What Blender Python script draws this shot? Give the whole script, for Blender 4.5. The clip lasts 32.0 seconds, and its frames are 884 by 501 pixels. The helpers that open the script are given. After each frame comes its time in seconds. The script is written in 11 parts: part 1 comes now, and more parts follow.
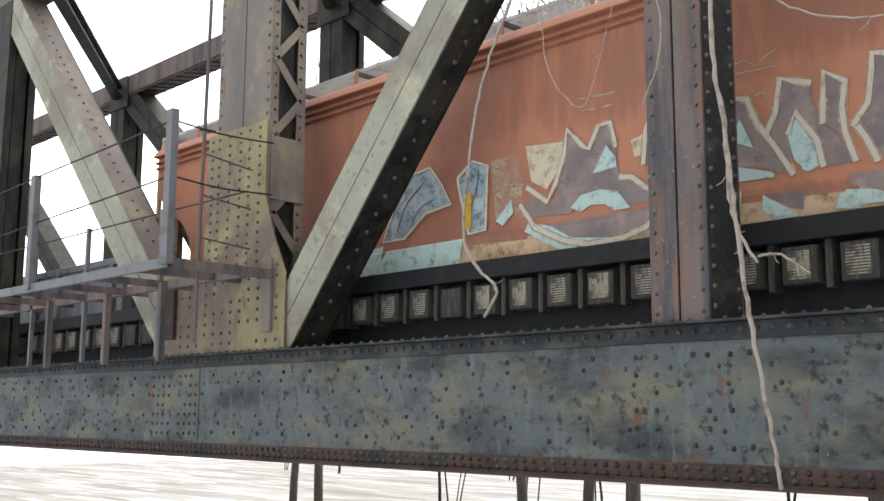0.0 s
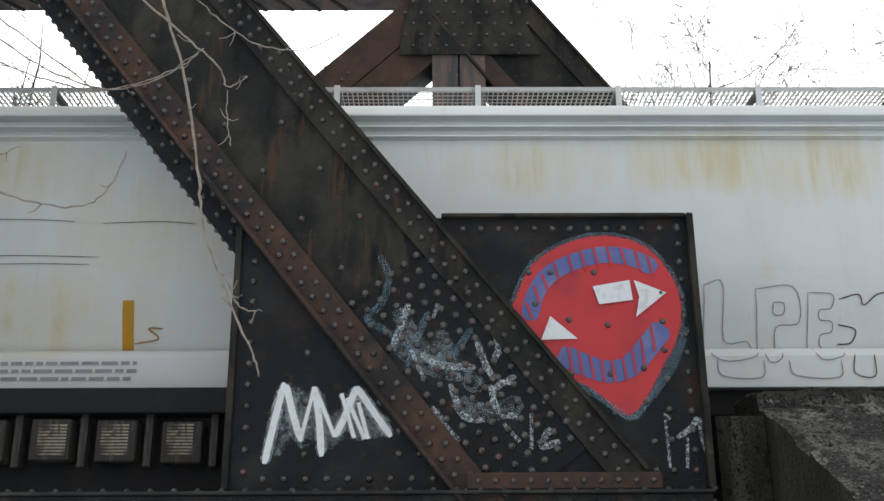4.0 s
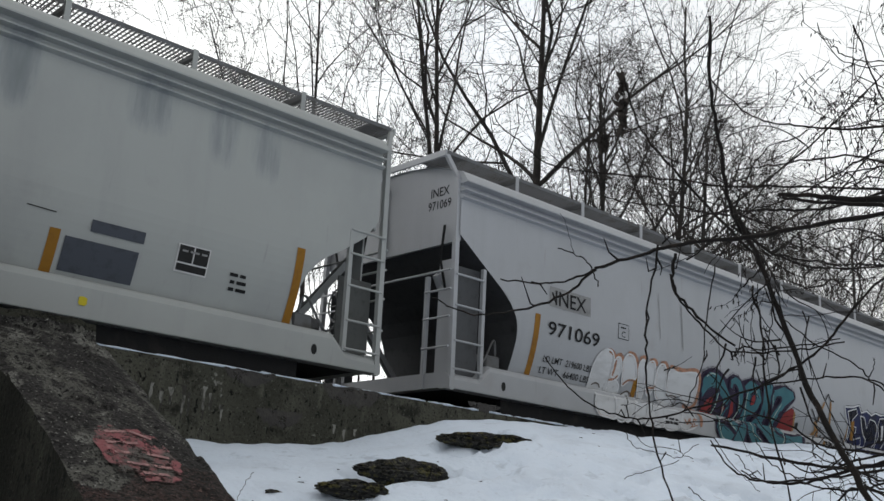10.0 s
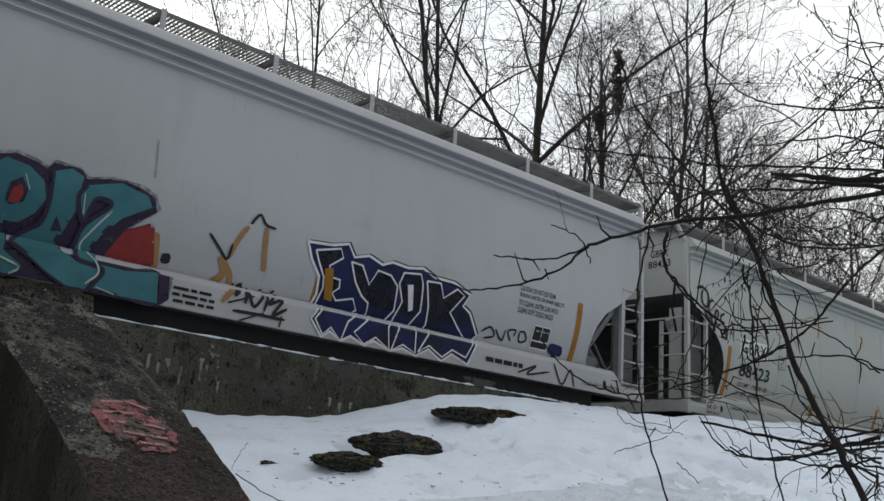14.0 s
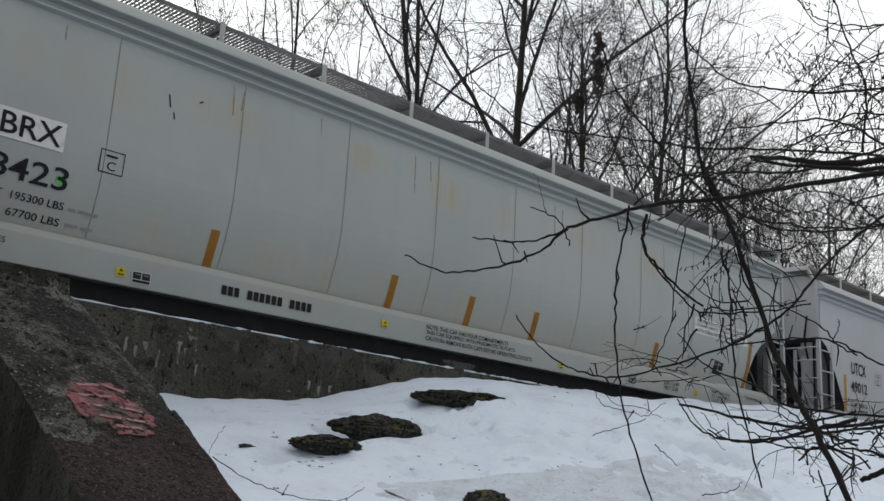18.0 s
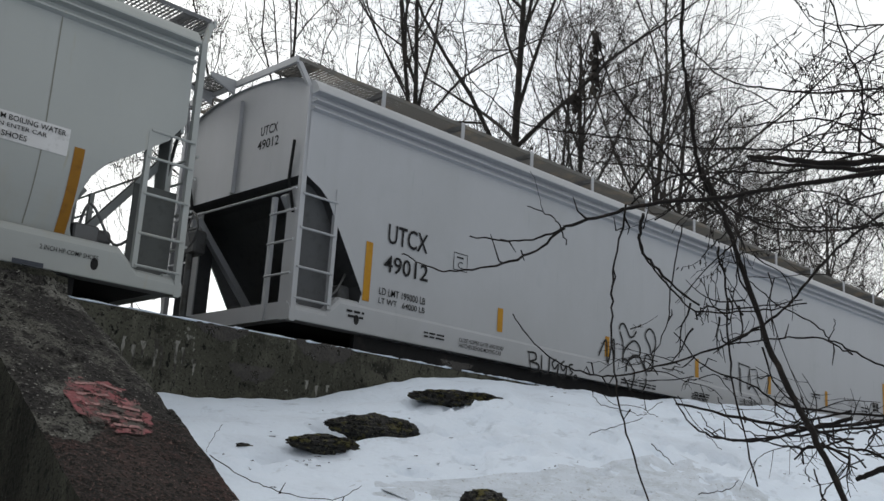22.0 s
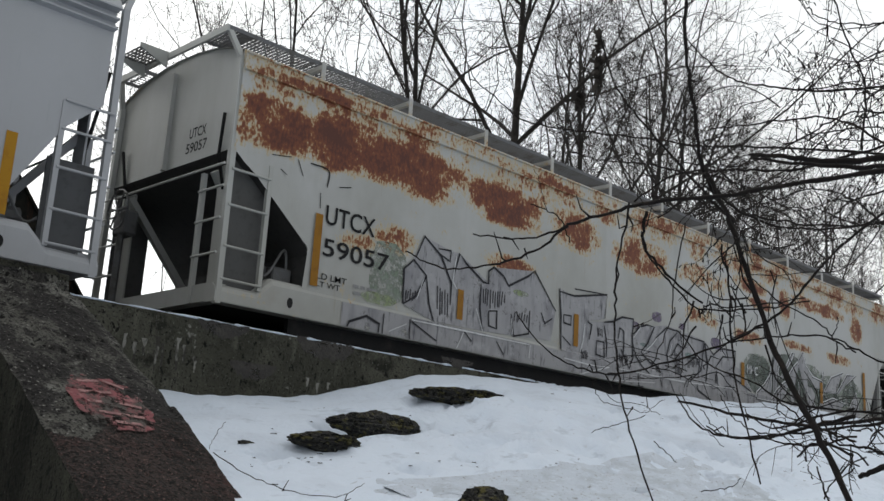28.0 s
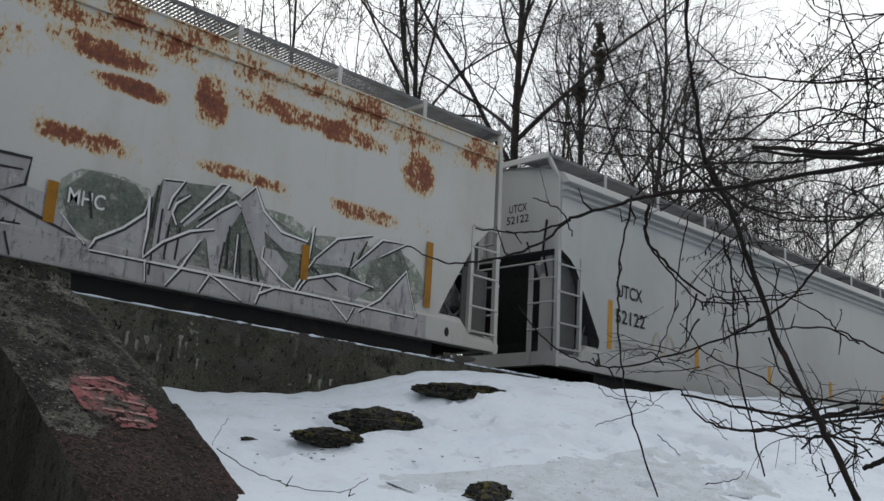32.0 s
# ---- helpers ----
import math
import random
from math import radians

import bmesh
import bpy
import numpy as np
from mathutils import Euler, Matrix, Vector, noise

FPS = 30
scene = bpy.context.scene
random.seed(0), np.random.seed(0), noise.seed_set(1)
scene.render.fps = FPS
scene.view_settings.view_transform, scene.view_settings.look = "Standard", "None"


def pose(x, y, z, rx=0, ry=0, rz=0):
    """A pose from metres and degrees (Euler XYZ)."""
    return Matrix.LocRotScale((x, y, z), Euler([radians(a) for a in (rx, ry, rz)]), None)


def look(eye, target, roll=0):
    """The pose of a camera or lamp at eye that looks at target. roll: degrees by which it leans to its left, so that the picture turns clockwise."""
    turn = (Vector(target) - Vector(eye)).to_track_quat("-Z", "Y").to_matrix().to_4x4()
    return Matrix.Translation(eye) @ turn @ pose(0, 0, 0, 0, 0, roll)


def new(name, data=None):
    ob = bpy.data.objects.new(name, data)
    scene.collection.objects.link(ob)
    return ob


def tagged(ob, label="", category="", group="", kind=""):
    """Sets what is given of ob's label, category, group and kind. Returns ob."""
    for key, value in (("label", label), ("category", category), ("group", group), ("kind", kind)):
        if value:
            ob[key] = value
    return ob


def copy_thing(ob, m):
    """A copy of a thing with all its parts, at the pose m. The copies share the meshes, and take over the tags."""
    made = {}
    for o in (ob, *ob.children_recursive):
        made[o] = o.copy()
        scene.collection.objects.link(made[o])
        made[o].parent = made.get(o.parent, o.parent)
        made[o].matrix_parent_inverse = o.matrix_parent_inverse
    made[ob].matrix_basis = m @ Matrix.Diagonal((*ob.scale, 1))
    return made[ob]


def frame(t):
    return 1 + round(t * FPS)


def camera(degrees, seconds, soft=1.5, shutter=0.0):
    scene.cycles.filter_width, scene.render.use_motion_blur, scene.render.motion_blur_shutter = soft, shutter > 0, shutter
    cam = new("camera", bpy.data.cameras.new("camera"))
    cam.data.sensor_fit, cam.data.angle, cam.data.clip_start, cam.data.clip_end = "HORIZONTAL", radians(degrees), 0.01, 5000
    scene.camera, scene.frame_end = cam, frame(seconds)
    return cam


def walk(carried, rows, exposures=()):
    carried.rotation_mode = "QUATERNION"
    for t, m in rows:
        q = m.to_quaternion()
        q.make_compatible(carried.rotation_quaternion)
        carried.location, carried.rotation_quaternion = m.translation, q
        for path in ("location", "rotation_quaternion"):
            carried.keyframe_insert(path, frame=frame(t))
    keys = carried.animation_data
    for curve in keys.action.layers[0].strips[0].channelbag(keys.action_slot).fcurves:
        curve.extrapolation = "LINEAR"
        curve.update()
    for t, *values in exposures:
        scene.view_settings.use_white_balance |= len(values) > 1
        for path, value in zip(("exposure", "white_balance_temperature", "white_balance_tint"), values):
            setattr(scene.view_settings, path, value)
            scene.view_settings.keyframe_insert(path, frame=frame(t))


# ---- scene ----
# ---- camera and its path ----
PATH = [
    (0, 0.00, 0.00, 1.60, 45.10, 8.95, -0.25), (0.5, 0.00, 0.00, 1.60, 39.55, 11.41, -1.02), (1, 0.00, 0.00, 1.60, 35.64, 13.06, -1.20), (1.5, 0.00, 0.00, 1.60, 32.05, 15.29, -1.25),
    (2, 0.00, 0.00, 1.60, 26.84, 17.30, -0.76), (2.5, 0.00, 0.00, 1.60, 19.87, 18.40, -0.63), (3, 0.00, 0.00, 1.60, 11.40, 18.69, -0.27), (3.5, 0.00, 0.00, 1.60, 5.11, 18.81, -0.34),
    (4, 0.00, 0.00, 1.60, -0.54, 18.86, 0.33), (4.5, 0.00, 0.00, 1.60, -7.25, 18.80, 1.06), (6.5, 0.20, 0.00, 1.71, -31.50, 17.74, -0.45), (7, 0.06, 0.00, 1.70, -34.36, 17.53, -0.11),
    (7.5, 0.04, 0.00, 1.69, -37.01, 17.11, -0.33), (8, 0.01, -0.04, 1.66, -39.06, 16.78, -0.30), (8.5, 0.01, -0.03, 1.66, -40.48, 16.05, 0.03), (9, 0.01, 0.01, 1.65, -41.79, 15.98, -0.47),
    (9.5, 0.00, 0.03, 1.63, -42.96, 15.91, -2.01), (10, -0.02, 0.04, 1.62, -43.25, 15.74, -2.93), (10.5, -0.04, 0.04, 1.62, -43.22, 15.47, -3.13), (11, -0.03, 0.04, 1.61, -43.37, 15.08, -3.32),
    (11.5, -0.02, 0.03, 1.61, -43.48, 14.68, -3.47), (12, -0.02, 0.02, 1.61, -43.51, 14.37, -3.62), (12.5, -0.03, -0.00, 1.61, -43.48, 14.41, -3.62), (13, -0.03, -0.00, 1.61, -43.38, 14.38, -3.59),
    (13.5, -0.03, -0.01, 1.61, -43.46, 14.43, -3.60), (15.5, -0.02, 0.01, 1.60, -43.53, 14.00, -3.66), (16, -0.02, 0.01, 1.60, -43.65, 13.69, -3.61), (16.5, -0.01, -0.00, 1.60, -43.90, 13.60, -3.59),
    (17, -0.01, -0.00, 1.60, -44.12, 13.64, -3.56), (17.5, -0.01, -0.00, 1.60, -44.29, 13.67, -3.48), (18, 0.00, 0.01, 1.61, -44.54, 13.58, -3.43), (18.5, 0.00, 0.01, 1.60, -44.76, 13.59, -3.48),
    (19, 0.00, 0.01, 1.60, -44.84, 13.62, -3.50), (19.5, 0.01, 0.02, 1.61, -44.76, 13.60, -3.50), (20, 0.00, 0.02, 1.61, -44.71, 13.57, -3.45), (20.5, -0.00, 0.02, 1.61, -44.64, 13.60, -3.51),
    (21, -0.01, 0.01, 1.60, -44.61, 13.65, -3.50), (21.5, -0.00, 0.01, 1.60, -44.57, 13.61, -3.55), (22, 0.00, 0.00, 1.60, -44.65, 13.62, -3.52), (22.5, 0.00, 0.01, 1.60, -44.66, 13.56, -3.55),
    (23, 0.01, 0.01, 1.60, -44.69, 13.51, -3.50), (23.5, 0.01, 0.01, 1.59, -44.76, 13.48, -3.58), (24, 0.00, 0.01, 1.60, -44.84, 13.52, -3.69), (24.5, 0.00, 0.01, 1.61, -44.81, 13.47, -3.74),
    (25, -0.00, 0.01, 1.60, -44.79, 13.48, -3.72), (25.5, -0.01, 0.01, 1.60, -44.83, 13.46, -3.74), (27.5, -0.02, 0.01, 1.60, -44.75, 13.48, -3.70), (28, -0.02, 0.01, 1.60, -44.71, 13.47, -3.53),
    (28.5, -0.02, 0.01, 1.60, -44.75, 13.41, -3.42), (29, -0.02, 0.01, 1.60, -44.67, 13.39, -3.33), (29.5, -0.02, 0.02, 1.60, -44.67, 13.36, -3.26), (30, -0.03, 0.01, 1.59, -44.69, 13.38, -3.29),
    (30.5, -0.03, 0.02, 1.59, -44.72, 13.33, -3.35), (31, -0.02, 0.02, 1.59, -44.67, 13.31, -3.32), (31.5, -0.02, 0.03, 1.59, -44.67, 13.28, -3.24), (32, -0.02, 0.02, 1.59, -44.58, 13.28, -3.18),
]
cam = camera(46.01, 32.0, soft=1.5)
EXPOSURES = [(0.0, 1.24), (1.0, 1.46), (2.0, 1.5), (2.5, 1.1), (4.0, 0.56), (4.5, 0.25), (6.5, -0.12), (8.5, -0.2), (32.0, -0.2)]
walk(cam, [(t, pose(x, y, z, 90 + pitch, roll, yaw)) for t, x, y, z, yaw, pitch, roll in PATH], EXPOSURES)

# ---- sky: an even overcast ----
world = bpy.data.worlds.new("overcast")
scene.world = world
world.use_nodes = True
wn, wl = world.node_tree.nodes, world.node_tree.links
sky = wn.new("ShaderNodeTexSky")
sky.sky_type, sky.sun_disc = "NISHITA", False
sky.sun_elevation, sky.sun_rotation = radians(52), radians(-25)
sky.air_density, sky.dust_density, sky.ozone_density = 1.0, 6.0, 1.0
grey = wn.new("ShaderNodeHueSaturation")
grey.inputs["Saturation"].default_value, grey.inputs["Value"].default_value = 0.3, 0.08
wl.new(sky.outputs[0], grey.inputs["Color"])
clouds = wn.new("ShaderNodeTexNoise")
clouds.inputs["Scale"].default_value, clouds.inputs["Detail"].default_value = 2.2, 5
wl.new(wn.new("ShaderNodeTexCoord").outputs["Generated"], clouds.inputs["Vector"])
tone = wn.new("ShaderNodeMix")
tone.data_type = "RGBA"
tone.inputs["A"].default_value, tone.inputs["B"].default_value = (0.8, 0.83, 0.862, 1), (0.99, 1.0, 0.985, 1)
spread = wn.new("ShaderNodeMapRange")
spread.inputs["From Min"].default_value, spread.inputs["From Max"].default_value = 0.35, 0.6
wl.new(clouds.outputs["Fac"], spread.inputs["Value"])
wl.new(spread.outputs[0], tone.inputs["Factor"])
side = wn.new("ShaderNodeSeparateXYZ")               # brighter cloud on the side of the veiled sun
wl.new(clouds.inputs["Vector"].links[0].from_socket, side.inputs[0])
glow = wn.new("ShaderNodeMapRange")
glow.inputs["From Min"].default_value, glow.inputs["From Max"].default_value = -0.6, 0.9
glow.inputs["To Min"].default_value, glow.inputs["To Max"].default_value = 0.8, 1.98
wl.new(side.outputs["Y"], glow.inputs["Value"])
lit = wn.new("ShaderNodeVectorMath")
lit.operation = "SCALE"
wl.new(tone.outputs["Result"], lit.inputs[0])
wl.new(glow.outputs[0], lit.inputs["Scale"])
veil = wn.new("ShaderNodeMix")
veil.data_type = "RGBA"
veil.inputs["Factor"].default_value = 0.8
wl.new(grey.outputs[0], veil.inputs["A"])
wl.new(lit.outputs[0], veil.inputs["B"])
wl.new(veil.outputs["Result"], wn["Background"].inputs[0])
wn["Background"].inputs[1].default_value = 1.0
sun = new("sun", bpy.data.lights.new("sun", "SUN"))
sun.data.energy, sun.data.angle, sun.data.color = 0.5, radians(40), (1.0, 0.98, 0.95)
sun.matrix_world = look((-14, 30, 45), (0, 0, 0))


# ---- materials ----
def mat(name, base, rough=0.7, metal=0.0, vary=(), bump=0.0, bump_scale=40.0, spec=None):
    """base colour, then layers (colour, scale, low, high, stretch) of noise laid over it."""
    m = bpy.data.materials.new(name)
    m.use_nodes = True
    n, l = m.node_tree.nodes, m.node_tree.links
    b = n["Principled BSDF"]
    b.inputs["Roughness"].default_value, b.inputs["Metallic"].default_value = rough, metal
    if spec is not None:
        b.inputs["Specular IOR Level"].default_value = spec
    co = n.new("ShaderNodeTexCoord").outputs["Object"]
    rgb = n.new("ShaderNodeRGB")
    rgb.outputs[0].default_value = (*base, 1)
    out = rgb.outputs[0]
    for col, scale, lo, hi, stretch in vary:
        mp = n.new("ShaderNodeMapping")
        mp.inputs["Scale"].default_value = stretch
        l.new(co, mp.inputs[0])
        tx = n.new("ShaderNodeTexNoise")
        tx.inputs["Scale"].default_value, tx.inputs["Detail"].default_value, tx.inputs["Roughness"].default_value = scale, 7, 0.62
        l.new(mp.outputs[0], tx.inputs["Vector"])
        mr = n.new("ShaderNodeMapRange")
        mr.inputs["From Min"].default_value, mr.inputs["From Max"].default_value = lo, hi
        l.new(tx.outputs["Fac"], mr.inputs["Value"])
        mx = n.new("ShaderNodeMix")
        mx.data_type = "RGBA"
        l.new(mr.outputs[0], mx.inputs["Factor"])
        l.new(out, mx.inputs["A"])
        mx.inputs["B"].default_value = (*col, 1)
        out = mx.outputs["Result"]
    l.new(out, b.inputs["Base Color"])
    if bump:
        tx = n.new("ShaderNodeTexNoise")
        tx.inputs["Scale"].default_value, tx.inputs["Detail"].default_value = bump_scale, 5
        l.new(co, tx.inputs["Vector"])
        bp = n.new("ShaderNodeBump")
        bp.inputs["Strength"].default_value, bp.inputs["Distance"].default_value = bump, 0.02
        l.new(tx.outputs["Fac"], bp.inputs["Height"])
        l.new(bp.outputs[0], b.inputs["Normal"])
    return m


def speckle(m, scale, lo, hi):
    """Thins a sprayed coat to grains and gaps."""
    n, l = m.node_tree.nodes, m.node_tree.links
    co = n.new("ShaderNodeTexCoord").outputs["Object"]
    tx = n.new("ShaderNodeTexNoise")
    tx.inputs["Scale"].default_value, tx.inputs["Detail"].default_value, tx.inputs["Roughness"].default_value = scale, 8, 0.75
    l.new(co, tx.inputs["Vector"])
    mr = n.new("ShaderNodeMapRange")
    mr.inputs["From Min"].default_value, mr.inputs["From Max"].default_value = lo, hi
    l.new(tx.outputs["Fac"], mr.inputs["Value"])
    l.new(mr.outputs[0], n["Principled BSDF"].inputs["Alpha"])
    return m


V1 = (1, 1, 1)
DRIP = (3.0, 3.0, 0.35)
RUST = (0.14, 0.06, 0.032)
M = {}
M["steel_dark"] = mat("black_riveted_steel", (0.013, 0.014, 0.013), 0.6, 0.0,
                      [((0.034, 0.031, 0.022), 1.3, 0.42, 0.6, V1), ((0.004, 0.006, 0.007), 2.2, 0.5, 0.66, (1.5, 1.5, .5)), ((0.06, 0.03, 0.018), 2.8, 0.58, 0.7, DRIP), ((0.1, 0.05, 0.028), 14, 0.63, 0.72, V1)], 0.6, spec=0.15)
M["steel_black"] = mat("blue_black_steel", (0.008, 0.0105, 0.0125), 0.55, 0.0,
                       [((0.018, 0.02, 0.02), 2.0, 0.5, 0.66, V1), ((0.03, 0.016, 0.011), 1.6, 0.56, 0.72, V1), ((0.045, 0.022, 0.014), 6, 0.62, 0.72, V1), ((0.07, 0.06, 0.05), 22, 0.68, 0.76, V1)], 0.6, spec=0.15)
M["rivet"] = mat("rusty_rivet_heads", (0.055, 0.052, 0.05), 0.36, 0.0, [((0.075, 0.036, 0.022), 3, 0.5, 0.64, V1), ((0.013, 0.013, 0.013), 5, 0.5, 0.64, V1)], 0.3, spec=0.6)
M["steel_lichen"] = mat("grey_green_lichened_steel", (0.24, 0.228, 0.178), 0.8, 0.0, [((0.155, 0.135, 0.1), 0.5, 0.46, 0.6, V1), ((0.33, 0.31, 0.2), 1.3, 0.54, 0.68, V1), ((0.13, 0.12, 0.1), 7, 0.56, 0.7, V1), (RUST, 19, 0.64, 0.73, V1)], 0.5)
M["steel_chord"] = mat("weathered_blue_grey_steel", (0.074, 0.083, 0.083), 0.7, 0.0,
                       [((0.12, 0.11, 0.072), 0.9, 0.46, 0.64, (1, 1, 1.6)), ((0.03, 0.034, 0.034), 0.8, 0.48, 0.66, (1, 1, 2.4)), ((0.1, 0.11, 0.108), 2.6, 0.56, 0.7, (2.2, 2.2, .5)), ((0.1, 0.05, 0.032), 2.2, 0.6, 0.68, V1), ((0.02, 0.02, 0.02), 7, 0.55, 0.66, V1), ((0.16, 0.16, 0.145), 24, 0.64, 0.72, V1)], 0.6, 26, spec=.25)
M["steel_blackish"] = mat("blackish_steel", (0.018, 0.02, 0.02), 0.7, 0.0,
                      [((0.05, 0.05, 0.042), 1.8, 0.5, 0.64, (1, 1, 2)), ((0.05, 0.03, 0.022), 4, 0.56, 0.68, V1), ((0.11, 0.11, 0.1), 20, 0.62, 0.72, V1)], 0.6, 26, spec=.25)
M["steel_ochre"] = mat("ochre_lichened_steel", (0.185, 0.152, 0.075), 0.8, 0.0,
                       [((0.125, 0.088, 0.068), 0.7, 0.5, 0.62, V1), ((0.24, 0.21, 0.1), 1.1, 0.54, 0.66, V1), ((0.1, 0.07, 0.05), 4, 0.54, 0.68, (1, 1, .5)), ((0.05, 0.03, 0.022), 16, 0.62, 0.72, V1)], 0.5)
M["steel_drab"] = mat("grey_brown_lichened_steel", (0.15, 0.12, 0.1), 0.8, 0.0,
                      [((0.1, 0.085, 0.08), 0.6, 0.42, 0.58, (1.5, 1.5, .5)), ((0.2, 0.17, 0.11), 1.1, 0.54, 0.68, V1), ((0.12, 0.06, 0.045), 2.6, 0.56, 0.68, (1.5, 1.5, .5)), (RUST, 17, 0.62, 0.72, V1)], 0.5)
M["steel_pale"] = mat("pale_lichened_steel", (0.165, 0.13, 0.088), 0.8, 0.0,
                      [((0.15, 0.105, 0.08), 0.35, 0.42, 0.58, V1), ((0.27, 0.24, 0.12), 0.55, 0.52, 0.66, V1), ((0.12, 0.1, 0.085), 4.5, 0.54, 0.7, (1, 1, .5)), (RUST, 17, 0.62, 0.72, V1)], 0.5)
M["steel_rust"] = mat("rusty_brown_steel", (0.11, 0.082, 0.07), 0.75, 0.0,
                      [((0.04, 0.038, 0.042), 1.1, 0.43, 0.58, DRIP), ((0.13, 0.068, 0.045), 2.5, 0.5, 0.66, DRIP), ((0.2, 0.17, 0.15), 16, 0.62, 0.74, V1)], 0.35)
M["steel_brown"] = mat("dark_rusted_steel", (0.055, 0.03, 0.022), 0.75, 0.0,
                       [((0.02, 0.018, 0.017), 1.4, 0.42, 0.62, V1), ((0.085, 0.045, 0.03), 3, 0.54, 0.7, V1), ((0.12, 0.09, 0.07), 18, 0.66, 0.76, V1)], 0.4, spec=0.25)
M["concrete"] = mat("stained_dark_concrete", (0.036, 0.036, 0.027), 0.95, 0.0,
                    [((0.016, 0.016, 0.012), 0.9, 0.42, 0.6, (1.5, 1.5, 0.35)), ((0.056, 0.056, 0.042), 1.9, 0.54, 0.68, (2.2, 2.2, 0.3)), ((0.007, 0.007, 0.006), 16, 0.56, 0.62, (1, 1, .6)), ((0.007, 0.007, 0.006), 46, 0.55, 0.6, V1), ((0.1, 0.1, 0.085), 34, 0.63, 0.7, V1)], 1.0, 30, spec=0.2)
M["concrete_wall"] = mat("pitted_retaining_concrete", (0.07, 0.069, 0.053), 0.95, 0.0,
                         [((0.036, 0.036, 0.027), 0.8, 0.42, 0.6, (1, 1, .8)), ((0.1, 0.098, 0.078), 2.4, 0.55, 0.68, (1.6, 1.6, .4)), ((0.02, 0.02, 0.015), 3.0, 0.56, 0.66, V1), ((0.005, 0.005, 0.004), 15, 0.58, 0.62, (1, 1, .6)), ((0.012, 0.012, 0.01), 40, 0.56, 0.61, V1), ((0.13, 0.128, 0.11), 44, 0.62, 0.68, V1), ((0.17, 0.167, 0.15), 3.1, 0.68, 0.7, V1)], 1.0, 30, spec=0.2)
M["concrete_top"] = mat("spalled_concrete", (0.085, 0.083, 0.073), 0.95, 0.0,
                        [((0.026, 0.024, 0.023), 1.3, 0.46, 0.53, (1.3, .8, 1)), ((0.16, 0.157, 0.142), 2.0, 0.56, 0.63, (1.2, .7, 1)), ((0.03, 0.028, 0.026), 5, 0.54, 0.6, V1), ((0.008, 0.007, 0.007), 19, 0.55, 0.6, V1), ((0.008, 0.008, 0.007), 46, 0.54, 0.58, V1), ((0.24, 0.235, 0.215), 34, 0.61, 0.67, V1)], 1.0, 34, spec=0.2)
M["concrete_damp"] = mat("damp_brown_concrete", (0.034, 0.026, 0.023), 0.9, 0.0,
                         [((0.012, 0.01, 0.009), 1.4, 0.45, 0.6, (1.6, .8, 1)), ((0.048, 0.022, 0.019), 2.2, 0.52, 0.66, V1), ((0.004, 0.004, 0.003), 20, 0.52, 0.57, V1), ((0.004, 0.004, 0.003), 44, 0.53, 0.57, V1), ((0.12, 0.075, 0.066), 36, 0.59, 0.65, V1), ((0.06, 0.033, 0.028), 70, 0.56, 0.62, V1)], 1.0, 36, spec=0.25)
M["lime"] = mat("lime_bloom", (0.19, 0.187, 0.165), 0.9, 0.0, [((0.03, 0.028, 0.022), 11, 0.45, 0.56, (1, 1, .5))], 0.8, 30)
M["snow"] = mat("old_snow", (0.62, 0.69, 0.785), 0.8, 0.0, [((0.54, 0.6, 0.685), 0.9, 0.5, 0.66, V1), ((0.44, 0.495, 0.57), 2.6, 0.58, 0.7, (1, 1.8, 1)), ((0.52, 0.57, 0.64), 7, 0.62, 0.72, (1, 2, 1)), ((0.24, 0.23, 0.22), 12, 0.72, 0.76, V1), ((0.1, 0.085, 0.07), 40, 0.71, 0.75, V1)], 1.0, 15)
M["slush"] = mat("grey_granular_slush", (0.51, 0.565, 0.64), 0.7, 0.0, [((0.42, 0.465, 0.52), 3, 0.45, 0.62, V1), ((0.56, 0.62, 0.7), 9, 0.55, 0.66, V1), ((0.2, 0.2, 0.19), 26, 0.6, 0.68, V1), ((0.1, 0.095, 0.085), 48, 0.66, 0.71, V1)], 1.0, 30)
M["rock"] = mat("mossy_rock", (0.034, 0.033, 0.031), 0.95, 0.0, [((0.013, 0.013, 0.012), 6, 0.48, 0.58, V1), ((0.095, 0.085, 0.03), 7, 0.52, 0.62, (1, 1, 2)), ((0.004, 0.004, 0.004), 24, 0.52, 0.6, V1), ((0.17, 0.165, 0.12), 40, 0.6, 0.66, (1, 1, 2))], 1.0, 26, spec=0.2)
M["bark"] = mat("grey_brown_bark", (0.05, 0.043, 0.038), 0.9, 0.0, [((0.085, 0.075, 0.066), 6, 0.48, 0.66, (2, 2, 0.5))], 0.5, 30)
M["bark_far"] = mat("distant_grey_bark", (0.026, 0.023, 0.021), 0.95, 0.0, [((0.055, 0.048, 0.042), 2, 0.48, 0.66, V1)], spec=0.2)
M["twig"] = mat("dark_twig_bark", (0.011, 0.009, 0.008), 0.85, 0.0, [((0.035, 0.025, 0.02), 9, 0.54, 0.72, V1)], 0.4, 60, spec=0.2)
M["vine"] = mat("pale_dry_vine", (0.27, 0.225, 0.185), 0.85, 0.0, [((0.15, 0.115, 0.09), 8, 0.5, 0.66, V1)], 0.5, 60)
M["rail"] = mat("worn_rail_steel", (0.16, 0.13, 0.11), 0.45, 0.8, [(RUST, 6, 0.5, 0.65, V1)])
